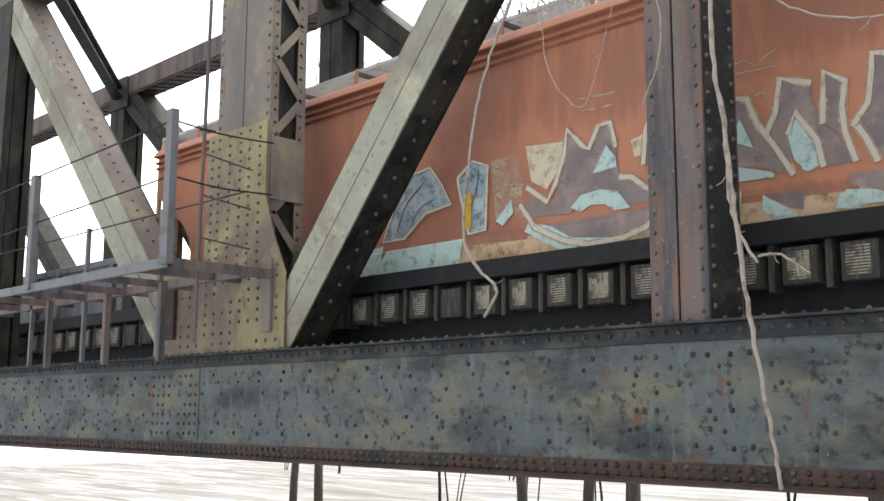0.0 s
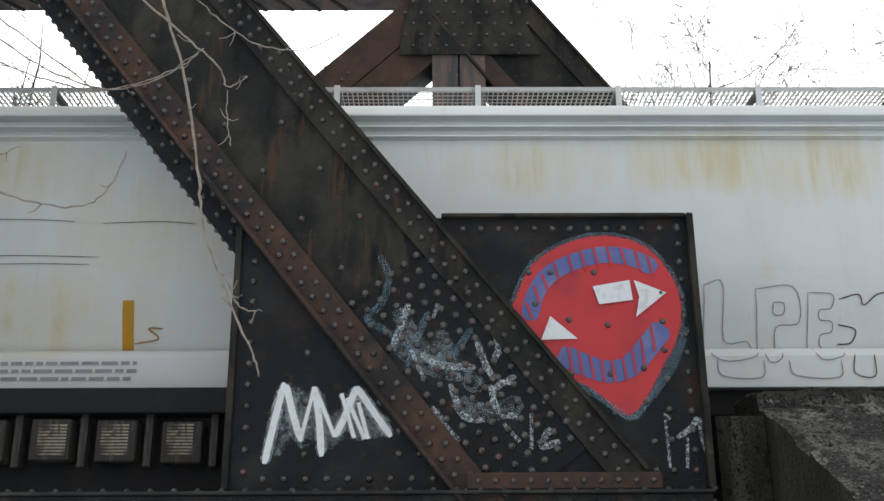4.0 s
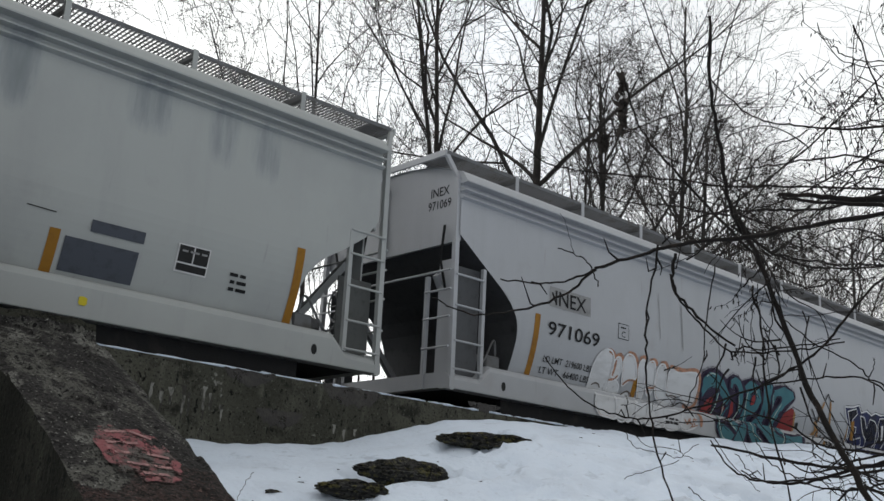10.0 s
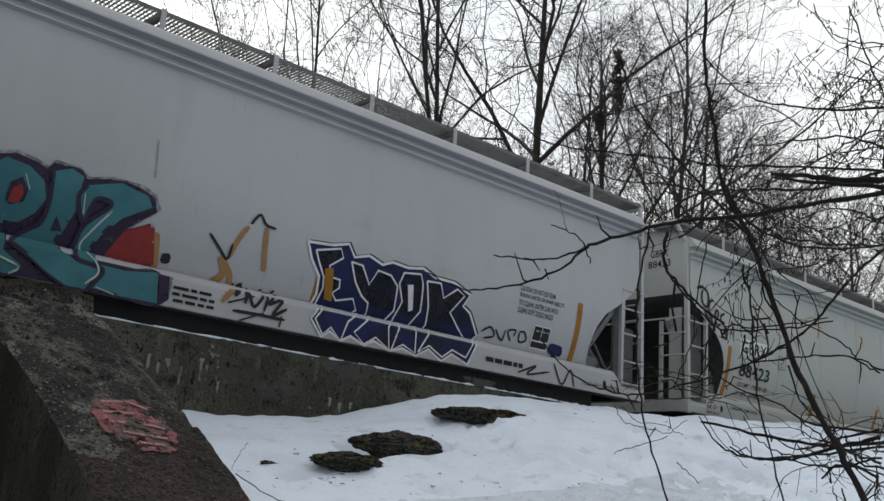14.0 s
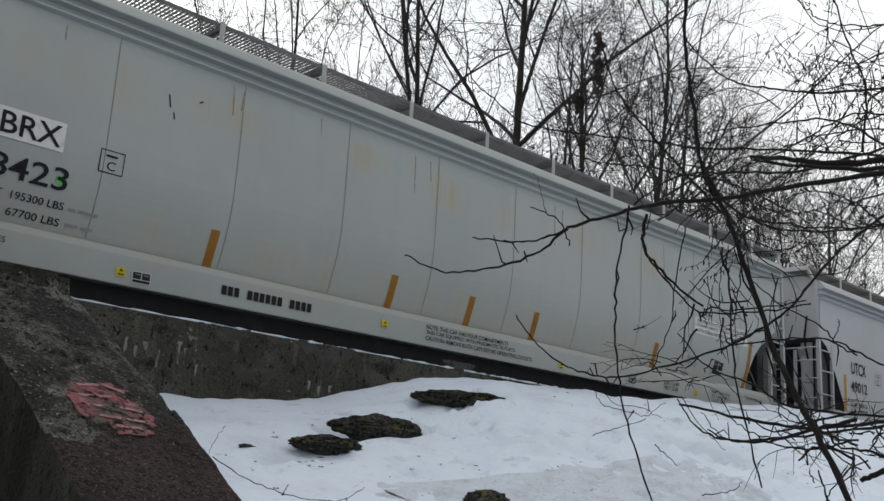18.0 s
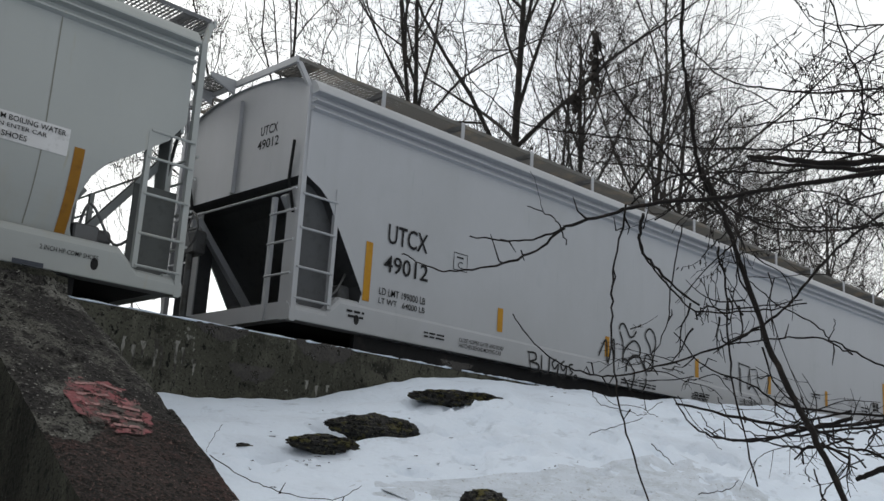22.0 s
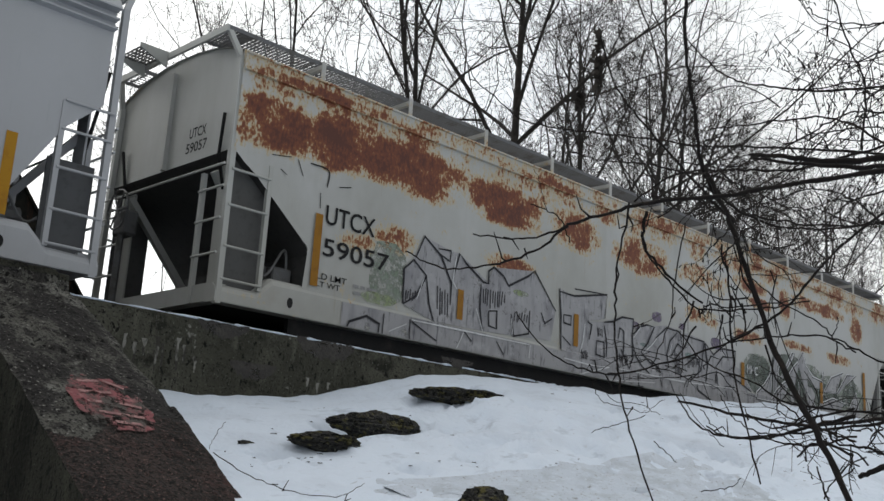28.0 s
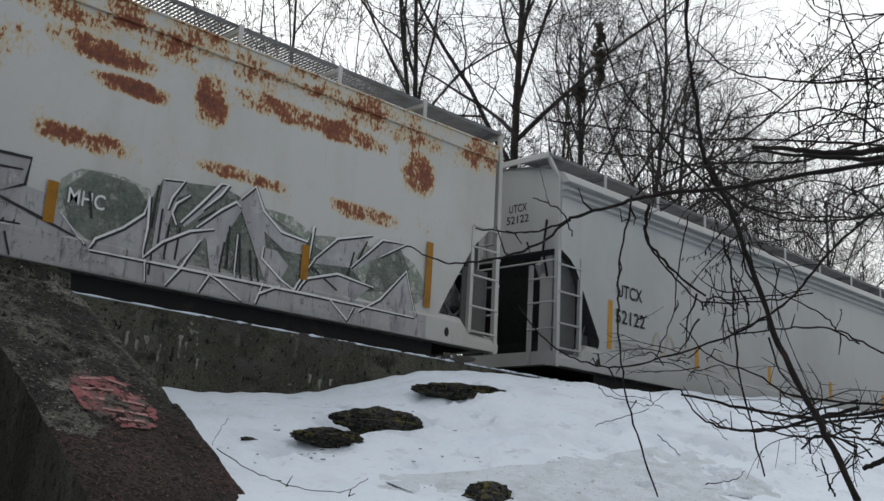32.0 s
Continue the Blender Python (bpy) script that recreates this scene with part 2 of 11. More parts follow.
M["tie"] = mat("tarred_timber", (0.035, 0.03, 0.026), 0.9, 0.0, [((0.075, 0.065, 0.05), 3, 0.5, 0.65, (6, 1, 1))], 0.6, 25)
M["black"] = mat("black_underframe_paint", (0.01, 0.01, 0.011), 0.7, 0.0, [((0.026, 0.024, 0.022), 2.5, 0.54, 0.72, V1)], 0.3, spec=0.25)
M["steel_grey"] = mat("dull_galvanised_steel", (0.11, 0.112, 0.115), 0.6, 0.2, [((0.07, 0.068, 0.062), 4, 0.5, 0.66, V1)])
M["walk_pale"] = mat("pale_galvanised_grating", (0.4, 0.4, 0.39), 0.6, 0.0, [((0.28, 0.27, 0.24), 4, 0.5, 0.66, V1)])
M["galv"] = mat("galvanised_grating", (0.13, 0.133, 0.14), 0.65, 0.0, [((0.09, 0.088, 0.082), 4, 0.5, 0.66, V1)], spec=0.25)


from mathutils.geometry import tessellate_polygon as tessellate


# ---- mesh helpers ----
def mesh_from(name, bm, materials):
    me = bpy.data.meshes.new(name)
    bm.normal_update()
    bm.to_mesh(me)
    bm.free()
    for m in (materials if isinstance(materials, (list, tuple)) else [materials]):
        me.materials.append(m)
    return me


def part(name, bm, material, parent=None, label="", smooth=False):
    me = mesh_from(name, bm, material)
    if smooth:
        me.shade_smooth()
    ob = new(name, me)
    if parent is not None:
        ob.parent = parent
    if label:
        tagged(ob, label)
    return ob


def box(bm, x0, x1, y0, y1, z0, z1, bevel=0.0):
    m = Matrix.Translation(((x0 + x1) / 2, (y0 + y1) / 2, (z0 + z1) / 2)) @ Matrix.Diagonal((x1 - x0, y1 - y0, z1 - z0, 1))
    vs = bmesh.ops.create_cube(bm, size=1, matrix=m)["verts"]
    if bevel:
        es = list({e for v in vs for e in v.link_edges})
        bmesh.ops.bevel(bm, geom=es, offset=bevel, segments=1, affect="EDGES")
    return vs


def boxed(*a, bevel=0.0):
    bm = bmesh.new()
    box(bm, *a, bevel=bevel)
    return bm


def beam(bm, p, q, width, depth, up=(0, 1, 0)):
    """A bar from p to q; depth along up, width across."""
    p, q, up = Vector(p), Vector(q), Vector(up)
    d = (q - p).normalized()
    s = d.cross(up).normalized()
    u = s.cross(d).normalized()
    vs = [bm.verts.new(e + s * a * width / 2 + u * b * depth / 2) for e in (p, q) for a, b in ((-1, -1), (1, -1), (1, 1), (-1, 1))]
    for f in ((0, 1, 2, 3), (7, 6, 5, 4), (0, 4, 5, 1), (1, 5, 6, 2), (2, 6, 7, 3), (3, 7, 4, 0)):
        bm.faces.new([vs[i] for i in f])
    return vs


def tube(bm, pts, radii, sides=5, cap=True):
    """A round bar through pts."""
    rings, n = [], len(pts)
    pts = [Vector(p) for p in pts]
    side = None
    for i, p in enumerate(pts):
        d = (pts[min(i + 1, n - 1)] - pts[max(i - 1, 0)]).normalized()
        if side is None:
            side = d.orthogonal().normalized()
        side = (side - d * side.dot(d))
        side = side.normalized() if side.length > 1e-6 else d.orthogonal().normalized()
        o = d.cross(side)
        r = radii[i] if isinstance(radii, (list, tuple)) else radii
        rings.append([bm.verts.new(p + (side * math.cos(a) + o * math.sin(a)) * r) for a in (2 * math.pi * k / sides for k in range(sides))])
    for a, b in zip(rings, rings[1:]):
        for k in range(sides):
            bm.faces.new((a[k], a[(k + 1) % sides], b[(k + 1) % sides], b[k]))
    if cap:
        bm.faces.new(rings[0][::-1])
        bm.faces.new(rings[-1])


def spline(pts, steps=6):
    """A smooth line through pts."""
    p = [Vector(a) for a in pts]
    p = [2 * p[0] - p[1], *p, 2 * p[-1] - p[-2]]
    out = []
    for i in range(1, len(p) - 2):
        for k in range(steps):
            t = k / steps
            a, b, c, d = p[i - 1:i + 3]
            out.append(0.5 * (2 * b + (c - a) * t + (2 * a - 5 * b + 4 * c - d) * t * t + (3 * b - a - 3 * c + d) * t ** 3))
    out.append(p[-2])
    return out


def prism(bm, outline, y0, y1):
    """An outline in x and z, thick from y0 to y1."""
    a = [bm.verts.new((x, y0, z)) for x, z in outline]
    b = [bm.verts.new((x, y1, z)) for x, z in outline]
    bm.faces.new(a)
    bm.faces.new(b[::-1])
    k = len(a)
    for i in range(k):
        bm.faces.new((a[i], b[i], b[(i + 1) % k], a[(i + 1) % k]))
    bmesh.ops.recalc_face_normals(bm, faces=bm.faces)


def empty(name, m=None):
    ob = new(name)
    if m is not None:
        ob.matrix_world = m
    return ob


def rivets(bm, spots, normal=(0, -1, 0), r=0.034, h=0.034):
    """Domed rivet heads at spots, on a face with that normal."""
    n = Vector(normal).normalized()
    a, b = n.orthogonal().normalized(), None
    b = n.cross(a)
    turn = [(math.cos(k * math.pi / 3), math.sin(k * math.pi / 3)) for k in range(6)]
    for p in spots:
        p = Vector(p)
        ring = [bm.verts.new(p + (a * c + b * s) * r) for c, s in turn]
        mid = [bm.verts.new(p + (a * c + b * s) * r * .66 + n * h * .72) for c, s in turn]
        top = bm.verts.new(p + n * h)
        for k in range(6):
            j = (k + 1) % 6
            bm.faces.new((ring[k], ring[j], mid[j], mid[k]))
            bm.faces.new((mid[k], mid[j], top))


def row(p, q, pitch):
    """Evenly pitched spots from p to q in x and z."""
    p, q = Vector(p), Vector(q)
    n = max(1, round((q - p).length / pitch))
    return [tuple(p.lerp(q, i / n)) for i in range(n + 1)]


# ---- the plan ----
RAIL_Z, TRACK_Y = 2.62, 12.1
CHORD = (0.95, 2.53)
WING_X = (3.0, 4.2)
HIP = (-5.7, 11.0)


# footprints and melt pits in the snow: place, radius, depth
HOLLOWS = [(7.9, 7.7, .3, .05), (8.3, 7.85, .22, .04), (7.5, 7.15, .26, .05), (7.2, 6.9, .2, .05), (7.9, 7.2, .18, .05), (6.35, 6.75, .22, .05), (8.9, 6.8, .2, .05), (9.6, 6.3, .24, .05), (5.2, 7.3, .3, .05), (4.9, 7.0, .2, .04),
           (9.2, 8.0, .22, .05), (9.8, 7.6, .18, .05), (10.6, 7.9, .22, .05), (11.4, 7.4, .2, .05), (12.2, 7.9, .24, .05), (10.4, 6.6, .2, .06), (8.5, 7.3, .16, .04), (5.6, 6.2, .2, .04)]
# snow line along the track wall: place, height
TROD = random.Random(19)
HOLLOWS += [(7.0 + 5.5 * TROD.random(), 5.4 + 3.2 * TROD.random(), TROD.uniform(.09, .2), TROD.uniform(.03, .06)) for k in range(44)]
SNOW_LINE = [(4.2, 2.47), (5.4, 2.49), (5.9, 2.51), (7.0, 2.62), (7.7, 2.79), (8.1, 2.88), (8.5, 3.0), (8.9, 3.1), (10.4, 3.24), (11.6, 3.28), (13.0, 3.32), (15.3, 3.5), (18.0, 3.72), (40.0, 4.0)]
ROCK_BEDS = [(6.85, 7.97, .66, .27, .12), (5.7, 7.38, .38, .18, .05), (8.65, 8.6, .72, .26, .08)]


def snow_line(x):
    for (a, p), (b, q) in zip(SNOW_LINE, SNOW_LINE[1:]):
        if x <= b:
            return p + (q - p) * max(0.0, x - a) / (b - a)
    return SNOW_LINE[-1][1]


def ground_z(x, y):
    """The snow bank beside the abutment, falling to the river flat under the bridge."""
    foot = 1.5 + 0.11 * (min(x, 12.5) - 4.2) * min(1, max(0.3, y / 6)) + 0.045 * max(0.0, x - 12.5)
    if y > 6.2:
        f = min(1.0, (y - 6.2) / 3.4)
        swell = min(1.0, max(0.0, (x - 7.0) / 2.0)) * .12 * math.sin(math.pi * f)
        bank = foot + (snow_line(x) - foot) * f + swell
    else:
        bank = foot + 0.22 * (y - 6.2)
    if y > 9.75:
        bank = bank + (2.3 - bank) * min(1, (y - 9.75) / 0.45) if y < 16 else 2.35 - 0.12 * (y - 16)
    flat = -3.2 + 0.0035 * max(0.0, y)
    k = max(0.0, min(1.0, (x - 3.0) / 1.1))
    k = k * k * (3 - 2 * k)
    if y < 4.0:
        k = max(k, min(1.0, (4.0 - y) / 3.0) * max(0.0, min(1.0, (x + 9) / 6)))
    z = flat + (max(bank, flat) - flat) * k
    if 4.2 < x < 24 and 2 < y < 9.6:
        for hx, hy, r, d in HOLLOWS:
            q = ((x - hx) ** 2 + ((y - hy) * 1.5) ** 2) / (r * r)
            if q < 4:
                z -= d * 1.9 * math.exp(-q * q * 1.2) - d * .5 * math.exp(-(q - 1.7) ** 2 * 3)
        for hx, hy, a, b, d in ROCK_BEDS:        # melt pits with a steep rim uphill of each rock
            u, v = (x - hx) / a, (y - hy) / b
            q = u ** 4 + (abs(v) ** 3 if v > 0 else v * v)
            if q < 3:
                z -= d / (1 + math.exp((q - 1.15) * 9)) - d * .35 * math.exp(-((q - 1.7) / .4) ** 2)
    return z + 0.05 * noise.noise((x * .7, y * .9, 0)) + 0.05 * noise.noise((x * 1.8, y * 2.9, 4)) + 0.03 * noise.noise((x * 1.3 + y, y * 5.2, 9)) + 0.018 * noise.noise((x * 5, y * 8, 2))


def axis_steps(lo, hi, near_lo, near_hi, fine, growth=1.35):
    """Even steps in a middle stretch that widen towards both ends."""
    xs = list(np.arange(near_lo, near_hi + 1e-6, fine))
    s, x = fine, near_hi
    while x < hi:
        s *= growth
        x += s
        xs.append(x)
    s, x = fine, near_lo
    while x > lo:
        s *= growth
        x -= s
        xs.insert(0, x)
    return xs


def build_ground():
    xs, ys = axis_steps(-900, 900, 3.6, 16, 0.075, 1.25), axis_steps(-300, 1500, 4.4, 10, 0.075, 1.25)
    bm = bmesh.new()
    grid = [[bm.verts.new((x, y, ground_z(x, y))) for x in xs] for y in ys]
    for j in range(len(ys) - 1):
        for i in range(len(xs) - 1):
            bm.faces.new((grid[j][i], grid[j][i + 1], grid[j + 1][i + 1], grid[j + 1][i]))
    tagged(part("ground", bm, M["snow"], smooth=True), "snow-covered bank and river flat with trodden hollows", "ground", kind="structure")


def build_abutment():
    wall = boxed(4.2, 44, 9.6, 10.25, -3.4, 3.3, bevel=0.02)
    tagged(part("wall_track", wall, M["concrete_wall"]), "stained concrete retaining wall beside the track", "retaining wall", kind="structure")
    prof = [(10.25, 3.52), (9.62, 3.51), (9.5, 3.49), (9.46, 3.33), (9.36, 3.3), (7.75, 2.46), (7.44, 2.29), (6.2, 1.53), (4.6, 0.5)]
    x0, x1, cols, line = WING_X[0], WING_X[1], 34, []
    for (ya, za), (yb, zb) in zip(prof, prof[1:]):
        n = max(1, round(math.hypot(yb - ya, zb - za) / .035))
        line += [(ya + (yb - ya) * k / n, za + (zb - za) * k / n) for k in range(n)]
    line.append(prof[-1])
    bm = bmesh.new()
    grid = []
    for j, (y, z) in enumerate(line):
        rowv = []
        for i in range(cols + 1):
            x = x0 + (x1 - x0) * i / cols
            edge = min(i, cols - i, 3) / 3
            spall = noise.noise((x * 1.6, y * 1.1, 3.0)) + .5 * noise.noise((x * 4, y * 3, 8.0))
            lift = -.03 * (1 if spall > .12 else 0) * (1 if y > 7.1 else .3) + .012 * noise.noise((x * 9, y * 9, 1.0)) + .008 * noise.noise((x * 24, y * 24, 5.0))
            worn = -.02 * (1 - edge) * (1 + noise.noise((x * 3, y * 5, 2.0)))
            rowv.append(bm.verts.new((x, y, z + lift + worn)))
        grid.append(rowv)
    for a, b in zip(grid, grid[1:]):
        for i in range(cols):
            f = bm.faces.new((a[i], b[i], b[i + 1], a[i + 1]))
            c = f.calc_center_median()
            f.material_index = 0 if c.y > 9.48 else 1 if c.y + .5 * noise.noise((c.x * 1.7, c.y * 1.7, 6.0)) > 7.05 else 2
    for i, flip in ((0, False), (cols, True)):       # the upright faces
        low = [bm.verts.new((g[i].co.x, g[i].co.y, -3.4)) for g in grid]
        for k in range(len(grid) - 1):
            q = (grid[k][i], low[k], low[k + 1], grid[k + 1][i])
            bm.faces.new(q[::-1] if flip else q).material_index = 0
    bm.faces.new([g for g in grid[-1]] + [bm.verts.new((x1, prof[-1][0], -3.4)), bm.verts.new((x0, prof[-1][0], -3.4))]).material_index = 0
    bmesh.ops.recalc_face_normals(bm, faces=bm.faces)
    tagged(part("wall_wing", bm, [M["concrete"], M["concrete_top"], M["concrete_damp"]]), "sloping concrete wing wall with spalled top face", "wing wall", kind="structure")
    # added to close the bright gap under the cars; no known wall
    tagged(part("wall_light_block", boxed(8.9, 60, 14.62, 15.1, -3.4, 4.1, bevel=.02), M["concrete"]), "added dark concrete wall that blocks light under the cars", "retaining wall", kind="structure")
    tagged(part("wall_abutment", boxed(2.55, 2.99, 9.3, 20, -3.4, 3.2), M["concrete"]), "dark concrete abutment under the bridge end", "abutment", kind="structure")


def build_track():
    for k, y in enumerate((TRACK_Y - 0.75, TRACK_Y + 0.75)):
        bm = bmesh.new()
        box(bm, -120, 160, y - 0.036, y + 0.036, RAIL_Z - 0.045, RAIL_Z)
        box(bm, -120, 160, y - 0.01, y + 0.01, RAIL_Z - 0.15, RAIL_Z - 0.045)
        box(bm, -120, 160, y - 0.07, y + 0.07, RAIL_Z - 0.175, RAIL_Z - 0.15)
        tagged(part("running_rail", bm, M["rail"]), "worn steel running rail", "rail", group="rails of the track")
    tagged(part("track_bed", boxed(3.0, 160, 10.26, 14.6, -3.4, RAIL_Z - 0.3), M["rock"]), "dark ballast bed between concrete walls", "track bed", kind="structure")


def lime_streaks():
    """Lime washed out of the wall's joints."""
    rnd = random.Random(31)
    for x, z, h in ((4.9, 3.02, .3), (5.02, 2.95, .36), (5.12, 3.0, .2), (5.26, 3.04, .42), (5.33, 2.98, .28), (5.5, 3.06, .4), (5.58, 3.0, .22), (5.72, 2.9, .2), (7.2, 2.86, .12), (7.35, 2.82, .16), (7.5, 2.84, .1), (9.0, 3.0, .1)):
        bm = bmesh.new()
        n = 7
        left = [(x - rnd.uniform(.006, .03) * (1.2 - k / n), z - h * k / n) for k in range(n)]
        right = [(x + rnd.uniform(.006, .03) * (1.2 - k / n) + .004, z - h * k / n) for k in range(n)]
        vs = [bm.verts.new((a, 9.597, b)) for a, b in left + right[::-1]]
        bm.faces.new(vs)
        bmesh.ops.recalc_face_normals(bm, faces=bm.faces)
        ob = part("lime_streak", bm, M["lime"])
        ob.data.polygons[0].use_smooth = False
        tagged(ob, "pale lime streak on the retaining wall", "lime streak", "lime streaks on the wall")


def damp_stains():
    """Wet brown stains hanging from the top of the retaining wall."""
    for x0, x1, z, h, seed in ((5.7, 6.35, 3.3, .17, 2), (7.0, 7.85, 3.31, .24, 5), (6.15, 6.75, 2.93, .2, 7), (9.3, 9.9, 3.4, .12, 9)):
        rnd = random.Random(seed)
        n = 16
        top = [(x0 + (x1 - x0) * k / n, z + rnd.uniform(-.01, .01)) for k in range(n + 1)]
        low = [(x, z - h * math.sin(math.pi * (k + .4) / (n + .8)) ** .6 * rnd.uniform(.8, 1.1)) for k, (x, z) in enumerate(top)]
        bm = bmesh.new()
        bm.faces.new([bm.verts.new((x, 9.596, z)) for x, z in top + low[::-1]])
        bmesh.ops.recalc_face_normals(bm, faces=bm.faces)
        tagged(part("damp_stain", bm, M["damp_stain"]), "wet dark brown stain on the retaining wall", "damp stain", "damp stains on the wall")


M["damp_stain"] = speckle(mat("wet_brown_stain", (.016, .013, .01), .6, 0, [((.03, .026, .02), 6, .48, .62, V1), ((.006, .005, .004), 20, .55, .64, V1)], .6, 30), 5, .3, .46)


def slush_patch():
    """A trodden, granular patch in the snow."""
    rnd = random.Random(9)
    bm = bmesh.new()
    rings = []
    cx, cy = 7.9, 5.85
    c = bm.verts.new((cx, cy, ground_z(cx, cy) + .02))
    for j in range(1, 13):
        ring = []
        for k in range(44):
            a = 2 * math.pi * k / 44
            w = 1 + .7 * noise.noise((math.cos(a) * 1.6, math.sin(a) * 1.6, 7.0)) + rnd.uniform(-.09, .09)
            x, y = cx + 2.1 * w * math.cos(a) * j / 12, cy + .95 * w * math.sin(a) * j / 12
            ring.append(bm.verts.new((x, y, ground_z(x, y) + .024 * (1 - (j / 12) ** 4) + rnd.uniform(-.004, .006) - (.012 if j == 12 else 0))))
        rings.append(ring)
    for k in range(44):
        bm.faces.new((c, rings[0][k], rings[0][(k + 1) % 44]))
        for a, b in zip(rings, rings[1:]):
            bm.faces.new((a[k], b[k], b[(k + 1) % 44], a[(k + 1) % 44]))
    bmesh.ops.recalc_face_normals(bm, faces=bm.faces)
    tagged(part("slush_patch", bm, M["slush"], smooth=True), "grey granular slush patch in the snow", "slush", kind="structure")


M["river_ice"] = mat("streaked_river_ice", (.2, .18, .155), .6, 0, [((.1, .078, .06), .35, .45, .58, (.25, 1.2, 1)), ((.36, .35, .335), .8, .5, .6, (.2, 1.2, 1)), ((.16, .13, .1), 1.6, .56, .66, (.2, 1.5, 1))], .5, 3)


def river_ice():
    bm = bmesh.new()
    xs, ys = [-90 + 4 * k for k in range(23)], [13 + 5 * k for k in range(30)]
    g = [[bm.verts.new((x, y, -3.03 + .0035 * y + .02 * noise.noise((x * .2, y * .3, 0)))) for x in xs] for y in ys]
    for a, b in zip(g, g[1:]):
        for i in range(len(xs) - 1):
            bm.faces.new((a[i], a[i + 1], b[i + 1], b[i]))
    tagged(part("river_ice", bm, M["river_ice"], smooth=True), "streaked ice and slush on the river below the bridge", "river ice", kind="structure")


build_ground()
river_ice()
slush_patch()
lime_streaks()
damp_stains()
build_abutment()
build_track()




# ---- covered hopper cars ----
RUST_TINTS = ((0.38, 0.54, (0.43, 0.35, 0.22)), (0.54, 0.61, (0.24, 0.09, 0.028)), (0.6, 0.7, (0.14, 0.036, 0.014)), (0.76, 0.9, (0.08, 0.021, 0.011)))
SOOT_TINTS = ((0.42, 0.75, (0.265, 0.285, 0.29)), (0.58, 0.9, (0.18, 0.2, 0.205)))


TAN_TINTS = ((0.4, 0.8, (0.52, 0.47, 0.33)), (0.6, 1.0, (0.42, 0.33, 0.18)))
BROWN_TINTS = ((0.4, 0.75, (0.2, 0.068, 0.038)), (0.58, 0.95, (0.27, 0.15, 0.09)))


def paint(name, base, streak, grime, rust=(), rough=0.5, soot=False):
    """Car paint with rain streaks, grime and, with rust given, ragged rust fields."""
    m = mat(name, base, rough, 0.0, [(streak, 1.3, 0.52, 0.9, (1.2, 1, 0.16)), (streak, 0.35, 0.42, 0.7, (1, 1, 0.7)), (grime, 0.7, 0.6, 0.95, V1), (grime, 5.0, 0.63, 0.9, (2, 1, 0.2)), (grime, 26, 0.69, 0.8, V1)], 0.04, 3)
    if rust:
        n, l = m.node_tree.nodes, m.node_tree.links
        b = n["Principled BSDF"]
        old = b.inputs["Base Color"].links[0].from_socket
        co = n.new("ShaderNodeTexCoord").outputs["Object"]
        sep = n.new("ShaderNodeSeparateXYZ")
        l.new(co, sep.inputs[0])

        def noise_of(scale, stretch, detail=6):
            mp = n.new("ShaderNodeMapping")
            mp.inputs["Scale"].default_value = stretch
            l.new(co, mp.inputs[0])
            tx = n.new("ShaderNodeTexNoise")
            tx.inputs["Scale"].default_value, tx.inputs["Detail"].default_value, tx.inputs["Roughness"].default_value = scale, detail, 0.6
            l.new(mp.outputs[0], tx.inputs["Vector"])
            return tx.outputs["Fac"]

        def math_of(op, x, y):
            q = n.new("ShaderNodeMath")
            q.operation = op
            for k, v in enumerate((x, y)):
                if isinstance(v, (int, float)):
                    q.inputs[k].default_value = v
                else:
                    l.new(v, q.inputs[k])
            return q.outputs[0]

        field = None
        for cx, cz, rx, rz, deep in rust:
            u = math_of("DIVIDE", math_of("SUBTRACT", sep.outputs["X"], cx), rx)
            v = math_of("DIVIDE", math_of("SUBTRACT", sep.outputs["Z"], cz), rz)
            d = math_of("MULTIPLY", math_of("SUBTRACT", 1.0, math_of("ADD", math_of("POWER", math_of("ABSOLUTE", u, 0), 3.0), math_of("POWER", math_of("ABSOLUTE", v, 0), 3.0))), (.22 if soot else .245) * deep)
            field = d if field is None else math_of("MAXIMUM", field, d)
        field = math_of("ADD", math_of("MAXIMUM", field, -.3), 0.5)
        field = math_of("ADD", field, math_of("MULTIPLY", math_of("SUBTRACT", noise_of(1.6 if soot else 2.3, (2.2, 1, .3) if soot else (.8, 1, 1.2), 4), 0.5), 0.5 if soot else 1.0))
        field = math_of("ADD", field, math_of("MULTIPLY", math_of("SUBTRACT", noise_of(7 if soot else 9, (1, 1, 0.15 if soot else 0.45)), 0.5), 0.5))
        field = math_of("ADD", field, math_of("MULTIPLY", math_of("SUBTRACT", noise_of(24, (1, 1, 0.15 if soot else 0.6)), 0.5), 0.2 if soot else 0.85))
        for lo, hi, col in (soot or RUST_TINTS):
            mr = n.new("ShaderNodeMapRange")
            mr.inputs["From Min"].default_value, mr.inputs["From Max"].default_value = lo, hi
            l.new(field, mr.inputs["Value"])
            mx = n.new("ShaderNodeMix")
            mx.data_type = "RGBA"
            l.new(mr.outputs[0], mx.inputs["Factor"])
            l.new(old, mx.inputs["A"])
            mx.inputs["B"].default_value = (*col, 1)
            old = mx.outputs["Result"]
        l.new(old, b.inputs["Base Color"])
        b.inputs["Roughness"].default_value = 0.65
    return m


def plain(name, col, rough=0.7, spec=0.2):
    return mat(name, col, rough, 0.0, [(tuple(c * 0.72 for c in col), 9, 0.52, 0.72, V1)], spec=spec)


